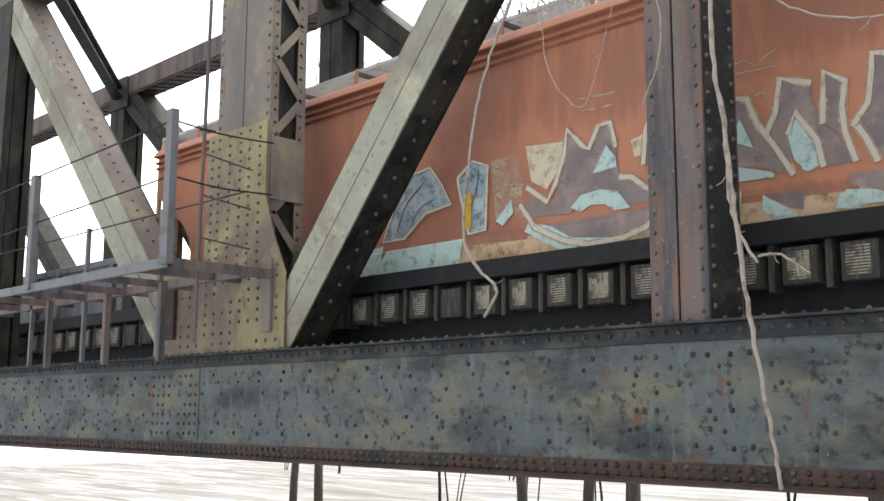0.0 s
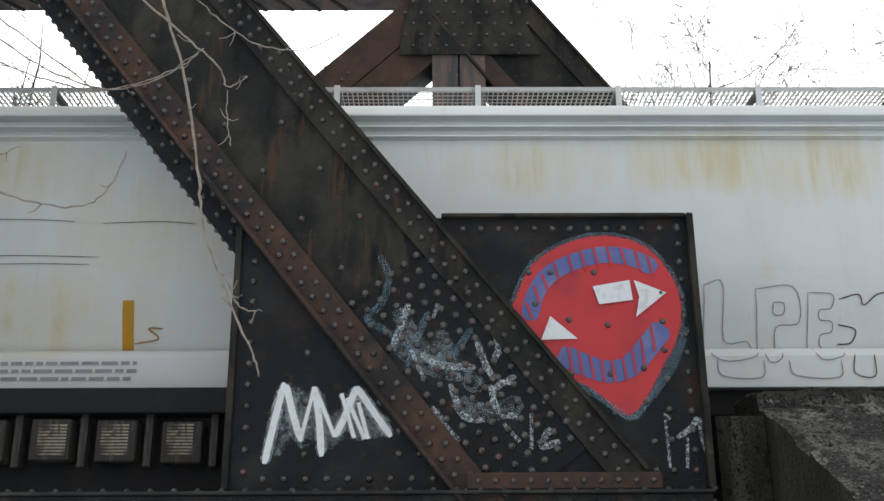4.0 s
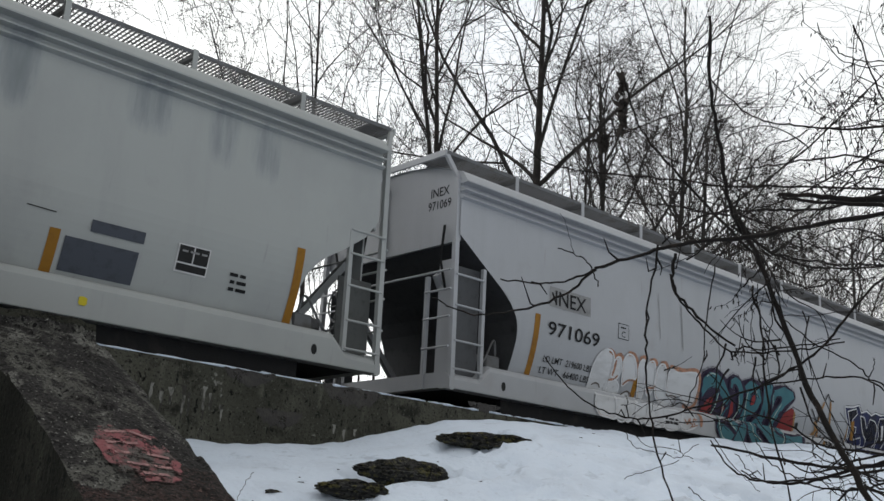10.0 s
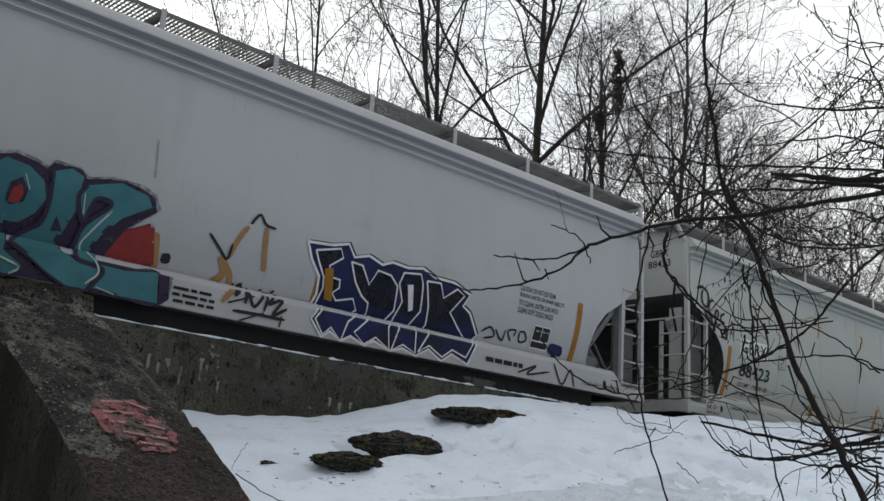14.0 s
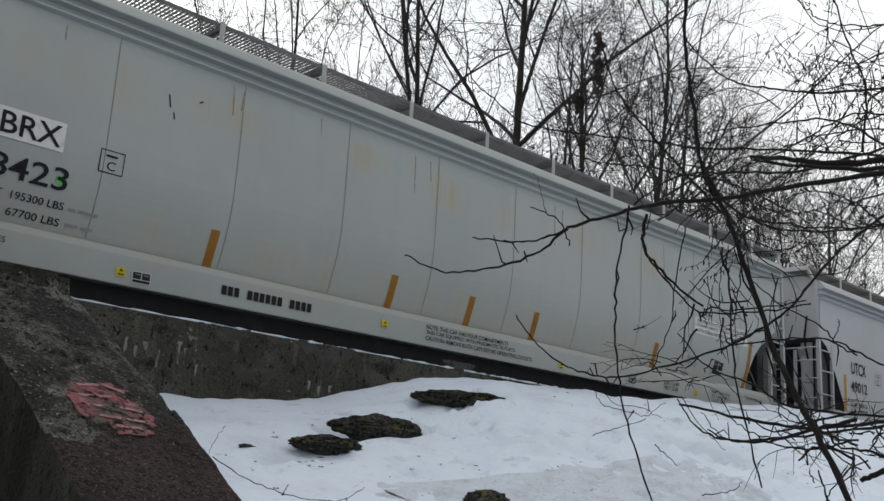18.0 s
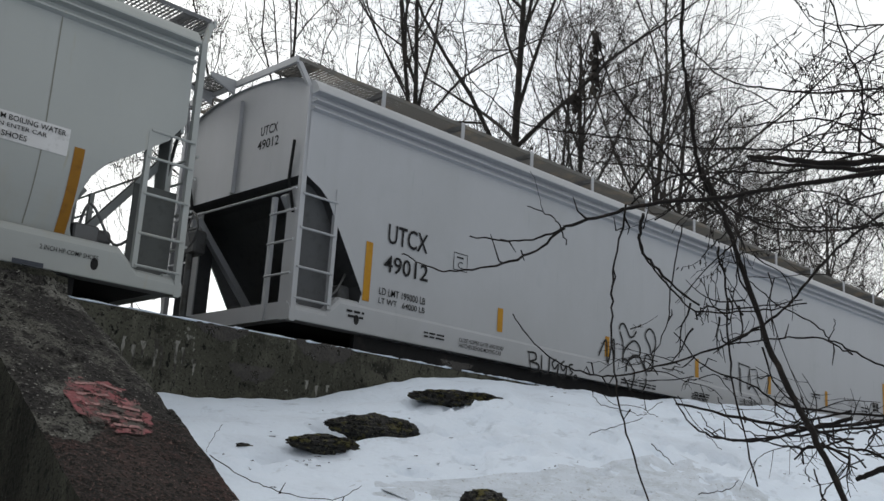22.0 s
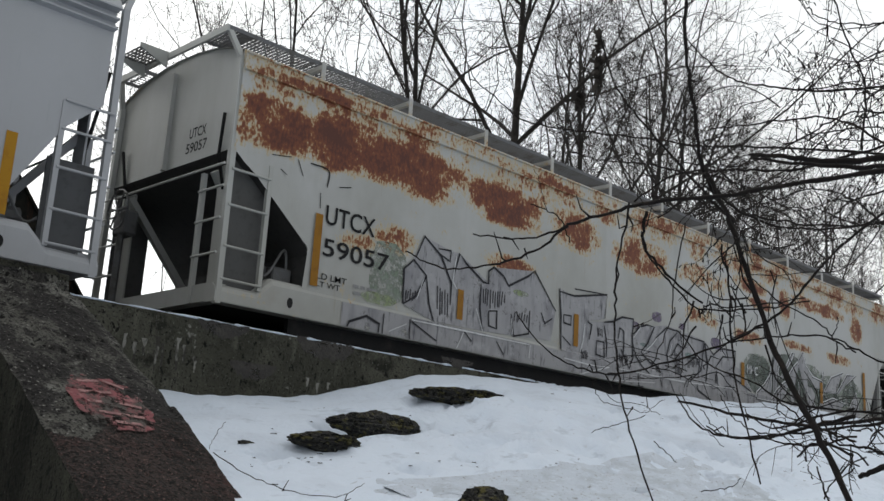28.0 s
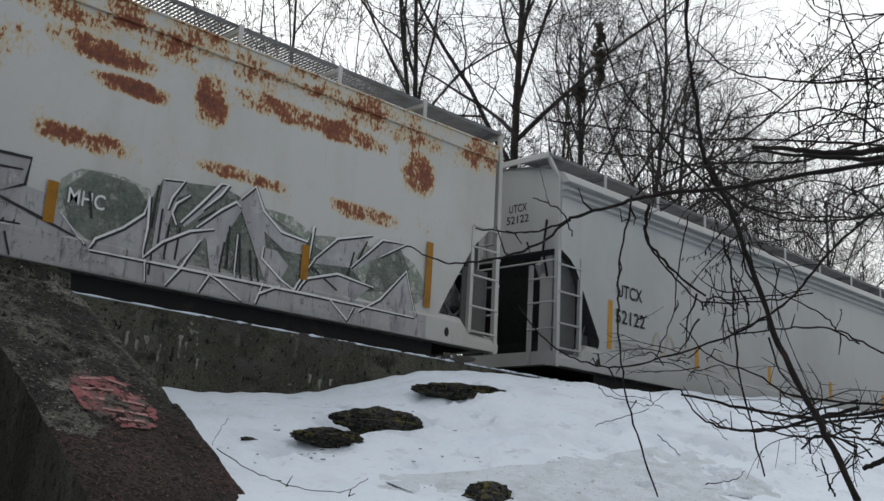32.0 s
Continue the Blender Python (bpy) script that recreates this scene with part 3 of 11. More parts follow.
M["red_dust"] = speckle(plain("brown_red_dust", (.17, .06, .035)), 1.3, .42, .85)
M["stripe"] = mat("amber_reflector", (0.40, 0.2, 0.012), 0.5, 0.0, [((0.3, 0.13, 0.01), 5, 0.5, 0.7, V1)], spec=0.2)
M["ink"] = plain("black_stencil_paint", (0.012, 0.012, 0.013))
M["label_white"] = plain("white_label", (0.62, 0.62, 0.62))
M["label_black"] = plain("black_label", (0.02, 0.02, 0.02))
M["label_yellow"] = plain("yellow_label", (0.55, 0.45, 0.03))
M["label_blue"] = plain("slate_blue_label", (0.065, 0.073, 0.09))
M["red_ink"] = plain("dull_red_print", (0.25, 0.06, 0.06))
M["seam"] = plain("stained_weld_seam", (0.2, 0.2, 0.17))
M["grey_ink"] = plain("faded_grey_print", (0.25, 0.25, 0.25))


def half_width(z, flat=False):
    """Half the car's width at height z over the rail."""
    if flat and z > 1.41:
        return 1.605 - .017 * min(1.0, (z - 1.41) / .02)
    if z < 1.505:
        return 1.605 - .085 * max(0.0, (z - 1.41) / .095)
    if flat:
        return 1.588
    return 1.595 - 0.23 * max(0.0, (2.6 - z) / 1.1) ** 2 - 0.01 * max(0.0, z - 3.2)


def lay(bm, flat, lift):
    """Wraps a flat pattern in x and z onto the car's near side."""
    for z in (1.41, 1.43, 1.5, 1.51, 1.7, 1.9, 2.1, 2.35, 2.7):
        bmesh.ops.bisect_plane(bm, geom=[*bm.verts, *bm.edges, *bm.faces], plane_co=(0, 0, z), plane_no=(0, 0, 1))
    for v in bm.verts:
        v.co.y = -half_width(v.co.z, flat) - lift + v.co.y


LAYER = [0]


def patch(bm, pts):
    """A filled outline in x and z."""
    LAYER[0] = (LAYER[0] + 1) % 12
    dy = -.0002 * LAYER[0]
    vs = [bm.verts.new((x, dy, z)) for x, z in pts]
    tri = tessellate([[v.co for v in vs]])
    for a, b, c in tri:
        try:
            f = bm.faces.new((vs[a], vs[b], vs[c]))
            f.normal_update()
            if f.normal.y > 0:
                f.normal_flip()
        except ValueError:
            pass


def ribbon(bm, pts, width, smooth=True, closed=False, taper=True):
    """A brushed line in x and z."""
    p = [Vector((x, 0, z)) for x, z in pts]
    if closed:
        p.append(p[0].copy())
    if smooth and len(p) > 2:
        p = spline(p, 5)
    LAYER[0] = (LAYER[0] + 1) % 12
    n, last = len(p), None
    for i, a in enumerate(p):
        a = a + Vector((0, -.0002 * LAYER[0] - .00003 * i, 0))
        d = (p[min(i + 1, n - 1)] - p[max(i - 1, 0)])
        if d.length < 1e-6:
            continue
        s = Vector((-d.z, 0, d.x))
        if s.length < 1e-6:
            continue
        s = s.normalized()
        w = width / 2 * (0.55 if taper and not closed and i in (0, n - 1) else 1)
        cur = (bm.verts.new(a + s * w), bm.verts.new(a - s * w))
        if last:
            f = bm.faces.new((last[0], last[1], cur[1], cur[0]))
            f.normal_update()
            if f.normal.y > 0:
                f.normal_flip()
        last = cur


def rect(bm, x0, z0, x1, z1, slant=0.0):
    patch(bm, [(x0, z0), (x1, z0), (x1 + slant, z1), (x0 + slant, z1)])


def lettering(bm, text, x0, z0, x1, z1, bold=0.0, tight=1.0):
    """Words in the built-in font, fitted between two corners."""
    cu = bpy.data.curves.new("text", "FONT")
    cu.body, cu.size, cu.offset, cu.resolution_u, cu.space_character = text, 1.0, bold, 3, tight
    ob = bpy.data.objects.new("text", cu)
    me = bpy.data.meshes.new_from_object(ob)
    xs = [v.co.x for v in me.vertices]
    ys = [v.co.y for v in me.vertices]
    if xs:
        lx, ly, wx, wy = min(xs), min(ys), max(max(xs) - min(xs), 1e-3), max(max(ys) - min(ys), 1e-3)
        vs = [bm.verts.new((x0 + (v.co.x - lx) / wx * (x1 - x0), 0, z0 + (v.co.y - ly) / wy * (z1 - z0))) for v in me.vertices]
        for p in me.polygons:
            try:
                f = bm.faces.new([vs[i] for i in p.vertices])
                f.normal_update()
                if f.normal.y > 0:
                    f.normal_flip()
            except ValueError:
                pass
    bpy.data.objects.remove(ob)
    bpy.data.meshes.remove(me)
    bpy.data.curves.remove(cu)


def bars(bm, x0, z0, x1, z1, lines, rnd):
    """Print too small to read: rows of plain bars."""
    h = (z1 - z0) / (lines * 2.1)
    for k in range(lines):
        x, z = x0 + rnd.random() * .05, z1 - (k + 1) * (z1 - z0) / lines + h * .3
        while x < x1 - .03:
            w = min(rnd.uniform(.06, .2), x1 - x)
            rect(bm, x, z, x + w, z + h)
            x += w + .03


def cut_table(*rows):
    """How far the side sheet stands back from its end, from (height, set-back) rows."""
    def at(z):
        for (a, x), (b, y) in zip(rows, rows[1:]):
            if z <= b:
                return x + (y - x) * max(0, z - a) / (b - a)
        return rows[-1][1]
    return at


ROUND_FRONT = cut_table((1.4, 1.38), (2.0, 1.40), (2.22, 1.38), (2.4, 1.28), (2.6, 1.1), (2.97, .57), (3.32, .07), (4.4, .07))
ROUND_REAR = cut_table((1.45, 1.05), (1.6, 1.13), (1.8, 1.16), (2.02, 1.12), (2.2, 1.04), (2.4, .87), (2.6, .55), (2.85, .2), (3.12, .0), (4.4, .0))
SHORT_FRONT = cut_table((1.4, 1.26), (2.0, 1.28), (2.22, 1.22), (2.4, 1.12), (2.61, .93), (2.93, .37), (3.2, .07), (4.4, .07))
STEEP_FRONT = cut_table((1.38, 1.08), (1.61, 1.15), (2.8, .42), (2.98, .06), (4.4, .06))
LONG_FRONT = cut_table((1.45, 1.25), (1.99, 1.29), (2.74, .39), (2.95, .05), (4.4, .05))
STEEP_REAR = cut_table((1.4, 1.1), (1.83, .87), (2.6, .4), (2.98, .0), (4.4, .0))
SCOOP_REAR = cut_table((1.4, 1.0), (1.59, 1.05), (1.97, 1.19), (2.3, 1.17), (2.63, .92), (3.01, .37), (3.26, .0), (4.4, .0))
REAR_GAP = .19


def roof_z(y):
    """Height of the arched roof over the rail."""
    return 4.27 + .3 * (1 - abs(y / 1.585) ** 2.4)


def body_mesh(L, flat, front, rear):
    bm = bmesh.new()
    zs = [1.42, 1.52, 1.61, 1.7, 1.83, 1.9, 2.0, 2.1, 2.2, 2.3, 2.4, 2.6, 2.74, 2.85, 2.98, 3.12, 3.32, 3.6, 3.9, 4.28]
    n = 16
    for s in (-1, 1):
        g = [[bm.verts.new((front(z) + (L - REAR_GAP - rear(z) - front(z)) * i / n, s * (half_width(max(z, 1.51), flat)), z)) for i in range(n + 1)] for z in zs]
        for a, b in zip(g, g[1:]):
            for i in range(n):
                q = (a[i], a[i + 1], b[i + 1], b[i])
                bm.faces.new(q if s < 0 else q[::-1])
    # arched roof
    ys = [-1.585, -1.45, -1.2, -.85, -.4, 0, .4, .85, 1.2, 1.45, 1.585]
    g = [[bm.verts.new((x, y, roof_z(y))) for y in ys] for x in (.06, L - REAR_GAP)]
    for i in range(len(ys) - 1):
        bm.faces.new((g[0][i], g[1][i], g[1][i + 1], g[0][i + 1]))
    # floor of the hoppers
    box(bm, 1.7, L - 1.7, -1.3, 1.3, 1.15, 1.45)
    box(bm, 3.0, L - 3.0, -1.3, 1.3, 1.0, 1.149)
    return bm


WALK_Z, WALK_Y = 4.56, (-1.42, -.8)
# clapboard profile under the eave: how far out, how high
EAVE = [(-.06, 4.285), (.0, 4.285), (.06, 4.225), (.13, 4.12), (.13, 4.1), (-.02, 4.088), (-.02, 4.06), (.1, 4.0), (.1, 3.98), (-.03, 3.968), (-.03, 3.945), (.075, 3.895), (.075, 3.875), (-.02, 3.85), (-.06, 3.85)]
PLAIN_EAVE = [(-.03, 4.285), (.0, 4.285), (.035, 4.262), (.06, 4.25), (.06, 4.232), (.035, 4.225), (.03, 4.05), (.045, 4.043), (.045, 4.02), (.0, 4.01), (-.03, 4.01)]


def grating(x0, x1, y0, y1, z, pitch=.058):
    """A walk of deep cross bars on thin long rods, edged with flat bars."""
    bm = bmesh.new()
    x = x0
    while x < x1:
        box(bm, x, x + .007, y0, y1, z, z + .03)
        x += pitch
    for k in range(1, 7):
        y = y0 + (y1 - y0) * k / 7
        box(bm, x0, x1, y - .004, y + .004, z + .021, z + .029)
    box(bm, x0, x1, y0 - .008, y0, z - .012, z + .042)
    box(bm, x0, x1, y1, y1 + .008, z - .012, z + .042)
    return bm


def strip(outline, x0, x1, s=1):
    """A moulding: its outline in y and z, drawn out from x0 to x1 and capped."""
    bm = bmesh.new()
    rings = [[bm.verts.new((x, s * y, z)) for y, z in outline] for x in (x0, x1)]
    n = len(outline)
    for i in range(n):
        bm.faces.new((rings[0][i], rings[1][i], rings[1][(i + 1) % n], rings[0][(i + 1) % n]))
    bm.faces.new(rings[0][::-1])
    bm.faces.new(rings[1])
    bmesh.ops.recalc_face_normals(bm, faces=bm.faces)
    return bm


def build_car(x0, L, base, label, streak=None, grime=None, rust=(), flat=False, front=ROUND_FRONT, rear=ROUND_REAR, end_dark=None, end_paint=None, group="cars of the train", walk_paint="galv", soot=False, seams=0, beads=3):
    """A covered hopper car, its end at x = 0 and its side at y = -1.6 over the rail."""
    th = empty("hopper_car")
    streak = streak or tuple(c * .8 for c in base)
    grime = grime or tuple(c * .5 for c in base)
    pm = paint("car_paint", base, streak, grime, rust, soot=soot)
    # car colour cut to a quarter: shade of the recessed end put into paint
    dark = end_dark or plain("shaded_end_paint", tuple(c * .24 for c in base))
    ep = end_paint or pm
    part("body", body_mesh(L, flat, front, rear), pm, th, smooth=False)
    # eave mouldings
    for sd in (-1, 1):
        w = half_width(4.0, flat)
        part("eave_moulding", strip([(w + o, z) for o, z in (EAVE if beads == 3 else PLAIN_EAVE)], .06, L - REAR_GAP, sd), pm, th)
    # sills with a rolled top edge
    for s in (-1, 1):
        bm = bmesh.new()
        rings = []
        for x, top in ((0, 1.3), (.58, 1.3), (.8, 1.505), (L - .8, 1.505), (L - .58, 1.3), (L, 1.28)):
            out = [(1.4, 1.08), (1.6, 1.08), (1.605, 1.09), (1.605, top - .095), (1.575, top - .03), (1.52, top), (1.4, top)]
            rings.append([bm.verts.new((x, s * y, z)) for y, z in out])
        for a, b in zip(rings, rings[1:]):
            for i in range(7):
                bm.faces.new((a[i], b[i], b[(i + 1) % 7], a[(i + 1) % 7]))
        bm.faces.new(rings[0])
        bm.faces.new(rings[-1][::-1])
        bmesh.ops.recalc_face_normals(bm, faces=bm.faces)
        part("side_sill", bm, pm, th)
    # weld seams
    for k in range(seams):
        x = 1.55 + 1.68 * k
        bm = bmesh.new()
        ribbon(bm, [(x, 1.55), (x, 2.2), (x, 3.0), (x, 3.9)], .012, smooth=False, taper=False)
        lay(bm, flat, .003)
        part("weld_seam", bm, M["seam"], th)
    # roof walks on their stanchions
    part("roof_walk", grating(-.12, L + .06, *WALK_Y, WALK_Z), M[walk_paint], th, "open steel grating")
    part("roof_walk", grating(-.12, L + .06, .8, 1.42, WALK_Z, .15), M[walk_paint], th)
    for k in range(int((L - 1.6) / 1.6) + 1):
        x = 1.35 + 1.6 * k
        part("walk_stanchion", boxed(x - .033, x + .033, -1.5, -1.478, 4.2, WALK_Z + .03, bevel=.004), pm, th)
        part("walk_bracket", boxed(x - .03, x + .03, -1.478, -.74, WALK_Z - .075, WALK_Z - .014), M["steel_grey"] if beads == 3 else pm, th)
    # ends
    for e in (0, 1):
        def X(x):
            return x if e == 0 else L - x

        def bx(bm, xa, xb, *r, **k):
            box(bm, min(X(xa), X(xb)), max(X(xa), X(xb)), *r, **k)

        bm = bmesh.new()
        low = (3.24 if front in (ROUND_FRONT, SHORT_FRONT) else 3.0) if e == 0 else 3.0
        arch = [(1.55, low)] + [(y, roof_z(y) + .012) for y in (1.55, 1.4, 1.1, .7, .3, 0, -.3, -.7, -1.1, -1.4, -1.55)] + [(-1.55, low)]
        bm = strip(arch, *sorted((X(.1 if e == 0 else REAR_GAP), X(.14 if e == 0 else REAR_GAP + .04))))
        part("end_wall", bm, ep, th)
        bm = bmesh.new()
        prof, gap = (front, 0) if e == 0 else (rear, REAR_GAP)
        last = None
        for z in (1.42, 1.52, 1.7, 1.9, 2.1, 2.3, 2.5, 2.7, 2.85, 3.0) + ((3.15, 3.25) if prof in (ROUND_FRONT, SHORT_FRONT, SCOOP_REAR) else ()):
            w = half_width(max(z, 1.51), flat) - .012
            cur = [bm.verts.new((X(prof(z) + gap + .02), s * w, z)) for s in (-1, 1)]
            if last:
                bm.faces.new((last[0], cur[0], cur[1], last[1]) if e == 0 else (last[1], cur[1], cur[0], last[0]))
            last = cur
        bmesh.ops.solidify(bm, geom=bm.faces[:], thickness=.012)
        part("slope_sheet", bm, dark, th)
        bm = bmesh.new()
        bx(bm, .2, 3.2, -1.5, 1.5, 1.1, 1.14)
        part("shear_plate", bm, M["black"], th)
        for s in (-1, 1):
            bm = bmesh.new()
            bx(bm, .2, .225, min(s * 1.33, s * 1.06), max(s * 1.33, s * 1.06), 1.1, 3.02)
            part("end_column", bm, ep, th)
            bm = bmesh.new()
            bx(bm, .12, .66, min(s * 1.44, s * 1.42), max(s * 1.44, s * 1.42), 1.1, 2.9 if e == 0 else 2.3)
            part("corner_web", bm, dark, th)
            bm = bmesh.new()
            beam(bm, (X(.13), s * 1.08, 2.8), (X(1.35), s * .85, 1.2), .09, .1)
            part("end_brace", bm, ep, th)
            bm = bmesh.new()
            tube(bm, [(X(.17), s * 1.24, 2.55), (X(.08), s * 1.2, 3.0), (X(.04), s * 1.3, 3.5)], .022, 6)
            part("vent_pipe", bm, M["black"], th)
        for y in (.15,):
            bm = bmesh.new()
            bx(bm, (.04 if e == 0 else REAR_GAP - .06), (.1 if e == 0 else REAR_GAP), y - .035, y + .035, 3.02, 4.4)
            part("end_rib", bm, ep, th)
        bm = bmesh.new()
        bx(bm, .02, .2, -1.5, 1.5, 1.1, 1.32)
        part("end_sill", bm, ep, th)
        bm = bmesh.new()
        bx(bm, .2, 2.3, -.28, .28, .78, 1.1)
        part("draft_sill", bm, M["black"], th)
        bm = bmesh.new()
        bx(bm, -.62, .2, -.09, .09, .78, .98, bevel=.02)
        bx(bm, -.68, -.4, -.16, .16, .72, 1.02, bevel=.05)
        part("coupler", bm, M["steel_rust"], th)
        for s in (-1, 1):
            bm = bmesh.new()
            px = .05 if e == 0 else .06
            beam(bm, (X(px), s * 1.57, 1.06), (X(px), s * 1.53, 4.2), .075, .075)
            beam(bm, (X(px), s * 1.53, 4.18), (X(-.1), s * 1.38, WALK_Z + .03), .07, .05)
            part("corner_post", bm, ep, th)
            lad = empty("side_ladder")
            lad.parent = th
            bm = bmesh.new()
            bx(bm, .585, .645, min(s * 1.54, s * 1.6), max(s * 1.54, s * 1.6), 1.3, 2.9)
            part("stile", bm, ep, lad)
            for z in (1.36, 1.76, 2.27, 2.72) if e == 0 else (1.33, 1.7, 2.16, 2.59, 2.91):
                bm = bmesh.new()
                tube(bm, [(X(.05), s * 1.6, z), (X(.62), s * 1.6, z)], .016, 6)
                part("rung", bm, ep, lad)
            lad = empty("end_ladder")
            lad.parent = th
            bm = bmesh.new()
            bx(bm, 0, .06, min(s * .98, s * 1.04), max(s * .98, s * 1.04), 1.1, 2.75)
            part("stile", bm, ep, lad)
            for z in (1.67, 2.1, 2.5):
                bm = bmesh.new()
                tube(bm, [(X(-.02), s * 1.0, z), (X(-.02), s * 1.56, z)], .016, 6)
                part("rung", bm, ep, lad)
        bm = bmesh.new()
        tube(bm, [(X(-.03), -1.55, 2.78), (X(-.03), 1.55, 2.78)], .016, 6)
        part("hand_rail", bm, pm, th)
        # walk across the end, crossover step and their brackets
        bm = bmesh.new()
        x = -.1
        while x < .3:
            bx(bm, x, x + .007, -1.42, -.75, WALK_Z, WALK_Z + .03)
            x += .05
        for k in range(7):
            bx(bm, -.1, .3, -1.4 + .1 * k, -1.393 + .1 * k, WALK_Z + .02, WALK_Z + .028)
        tagged(part("end_walk", bm, M[walk_paint], th), kind="stuff")
        part("roof_end_bar", boxed(*sorted((X(-.14), X(-.1))), -1.43, 1.43, WALK_Z - .05, WALK_Z + .05, bevel=.006), ep, th)
        bm = bmesh.new()
        x = -.5
        while x < -.14:
            bx(bm, x, x + .007, .06, .62, WALK_Z + .02, WALK_Z + .05)
            x += .05
        for k in range(6):
            bx(bm, -.5, -.14, .06 + .11 * k, .067 + .11 * k, WALK_Z + .03, WALK_Z + .05)
        part("crossover", bm, M["steel_grey"], th)
        for y in (.02, .62):
            bm = bmesh.new()
            side = [(-.13, WALK_Z - .16), (-.13, WALK_Z + .06), (-.54, WALK_Z + .06), (-.54, WALK_Z + .0)]
            prism(bm, [(X(a), b) for a, b in side], y, y + .03)
            part("crossover_bracket", bm, ep, th)
        # brake gear on the end platform
        bm = bmesh.new()
        tube(bm, [(X(.75), -1.1, 1.62), (X(1.2), -1.1, 1.62)], .13, 10)
        box(bm, *sorted((X(.95), X(1.25))), -1.35, -1.1, 1.5, 1.72, bevel=.02)
        part("brake_cylinder", bm, M["steel_grey"], th, "dirty grey brake cylinder")
        bm = bmesh.new()
        tube(bm, spline([(X(.3), -1.3, 1.4), (X(.5), -1.35, 1.7), (X(.8), -1.4, 1.55), (X(1.1), -1.35, 1.95), (X(1.2), -1.3, 1.55)]), .018, 5)
        part("brake_pipe", bm, M["steel_grey"], th)
        if e == 0:
            bm = bmesh.new()
            ring = [(X(-.12), .9 + .28 * math.cos(a), 2.55 + .28 * math.sin(a)) for a in (k * math.pi / 8 for k in range(17))]
            tube(bm, ring, .016, 5)
            for k in range(3):
                a = k * math.pi / 3
                tube(bm, [(X(-.12), .9 - .28 * math.cos(a), 2.55 - .28 * math.sin(a)), (X(-.12), .9 + .28 * math.cos(a), 2.55 + .28 * math.sin(a))], .012, 4)
            part("brake_wheel", bm, M["steel_grey"], th)
            bm = bmesh.new()
            tube(bm, [(X(-.03), .9, 1.1), (X(-.03), .9, 2.6)], .05, 8)
            box(bm, *sorted((X(-.08), X(.12))), .72, 1.08, 2.2, 2.55, bevel=.03)
            part("brake_stand", bm, M["steel_grey"], th)
        bm = bmesh.new()
        # black disc stands in for the unlit inside of the jacking hole
        bmesh.ops.create_cone(bm, cap_ends=True, segments=12, radius1=.045, radius2=.045, depth=.012, matrix=pose(X(1.08), -1.6, 1.24, 90) @ Matrix.Diagonal((1, 1.5, 1, 1)))
        part("slot_shade_disc", bm, M["black"], th)
        # truck under this end
        truck = empty("truck")
        truck.parent = th
        for s in (-1, 1):
            bm = bmesh.new()
            prism(bm, [(X(1.6), .62), (X(2.0), .7), (X(2.6), .3), (X(3.0), .3), (X(3.6), .7), (X(4.0), .62), (X(3.9), .42), (X(3.1), .14), (X(2.5), .14), (X(1.7), .42)], s * .98 - .06, s * .98 + .06)
            part("side_frame", bm, M["black"], truck)
        bm = bmesh.new()
        box(bm, *sorted((X(2.55), X(3.05))), -1.1, 1.1, .35, .75, bevel=.04)
        part("bolster", bm, M["black"], truck)
        for xa in (1.95, 3.65):
            ws = empty("wheelset")
            ws.parent = truck
            ws.location = (X(xa), 0, .42)
            bm = bmesh.new()
            for s in (-1, 1):
                bmesh.ops.create_cone(bm, cap_ends=True, segments=24, radius1=.42, radius2=.415, depth=.13, matrix=pose(0, s * .76, 0, 90))
                bmesh.ops.create_cone(bm, cap_ends=True, segments=24, radius1=.45, radius2=.45, depth=.03, matrix=pose(0, s * .69, 0, 90))
            tube(bm, [(0, -1.05, 0), (0, 1.05, 0)], .08, 10)
            for s in (-1, 1):
                box(bm, -.3, .3, s * .84 - .01, s * .84 + .01, -.05, .05)
            me = mesh_from("wheelset", bm, M["rail"])
            q = new("wheels", me)
            q.parent = ws
            WHEELS.append(ws)
    # black strip added for the shade under the sill, not a rail
    part("sill_shade_strip", boxed(1.2, L - 1.2, -1.44, -1.36, .83, 1.08), M["black"], th)
    part("centre_sill", boxed(2.3, L - 2.3, -.4, .4, .7, 1.15), M["black"], th)
    # hopper outlets below the sill
    for k in range(4):
        x = 3.9 + (L - 7.8) * k / 3
        bm = bmesh.new()
        prism(bm, [(x - .9, 1.1), (x + .9, 1.1), (x + .35, .45), (x - .35, .45)], -.9, .9)
        part("outlet", bm, M["black"], th)
    tagged(th, label, "hopper car", group)
    CARS.append((th, x0))
    return th


WHEELS, CARS = [], []


def mark(th, name, fill, bm, flat=False, lift=.006, label=""):
    lay(bm, flat, lift)
    return part(name, bm, fill, th, label)


M["stripe_old"] = mat("weathered_amber_reflector", (0.27, 0.125, 0.012), 0.55, 0.0, [((0.19, 0.085, 0.012), 5, 0.5, 0.7, V1)], spec=0.2)


def stripes(th, spots, flat=False, fill="stripe"):
    for x, top in spots:
        bm = bmesh.new()
        rect(bm, x - .06, 1.52, x + .06, top)
        mark(th, "reflector_strip", M[fill], bm, flat, .005)


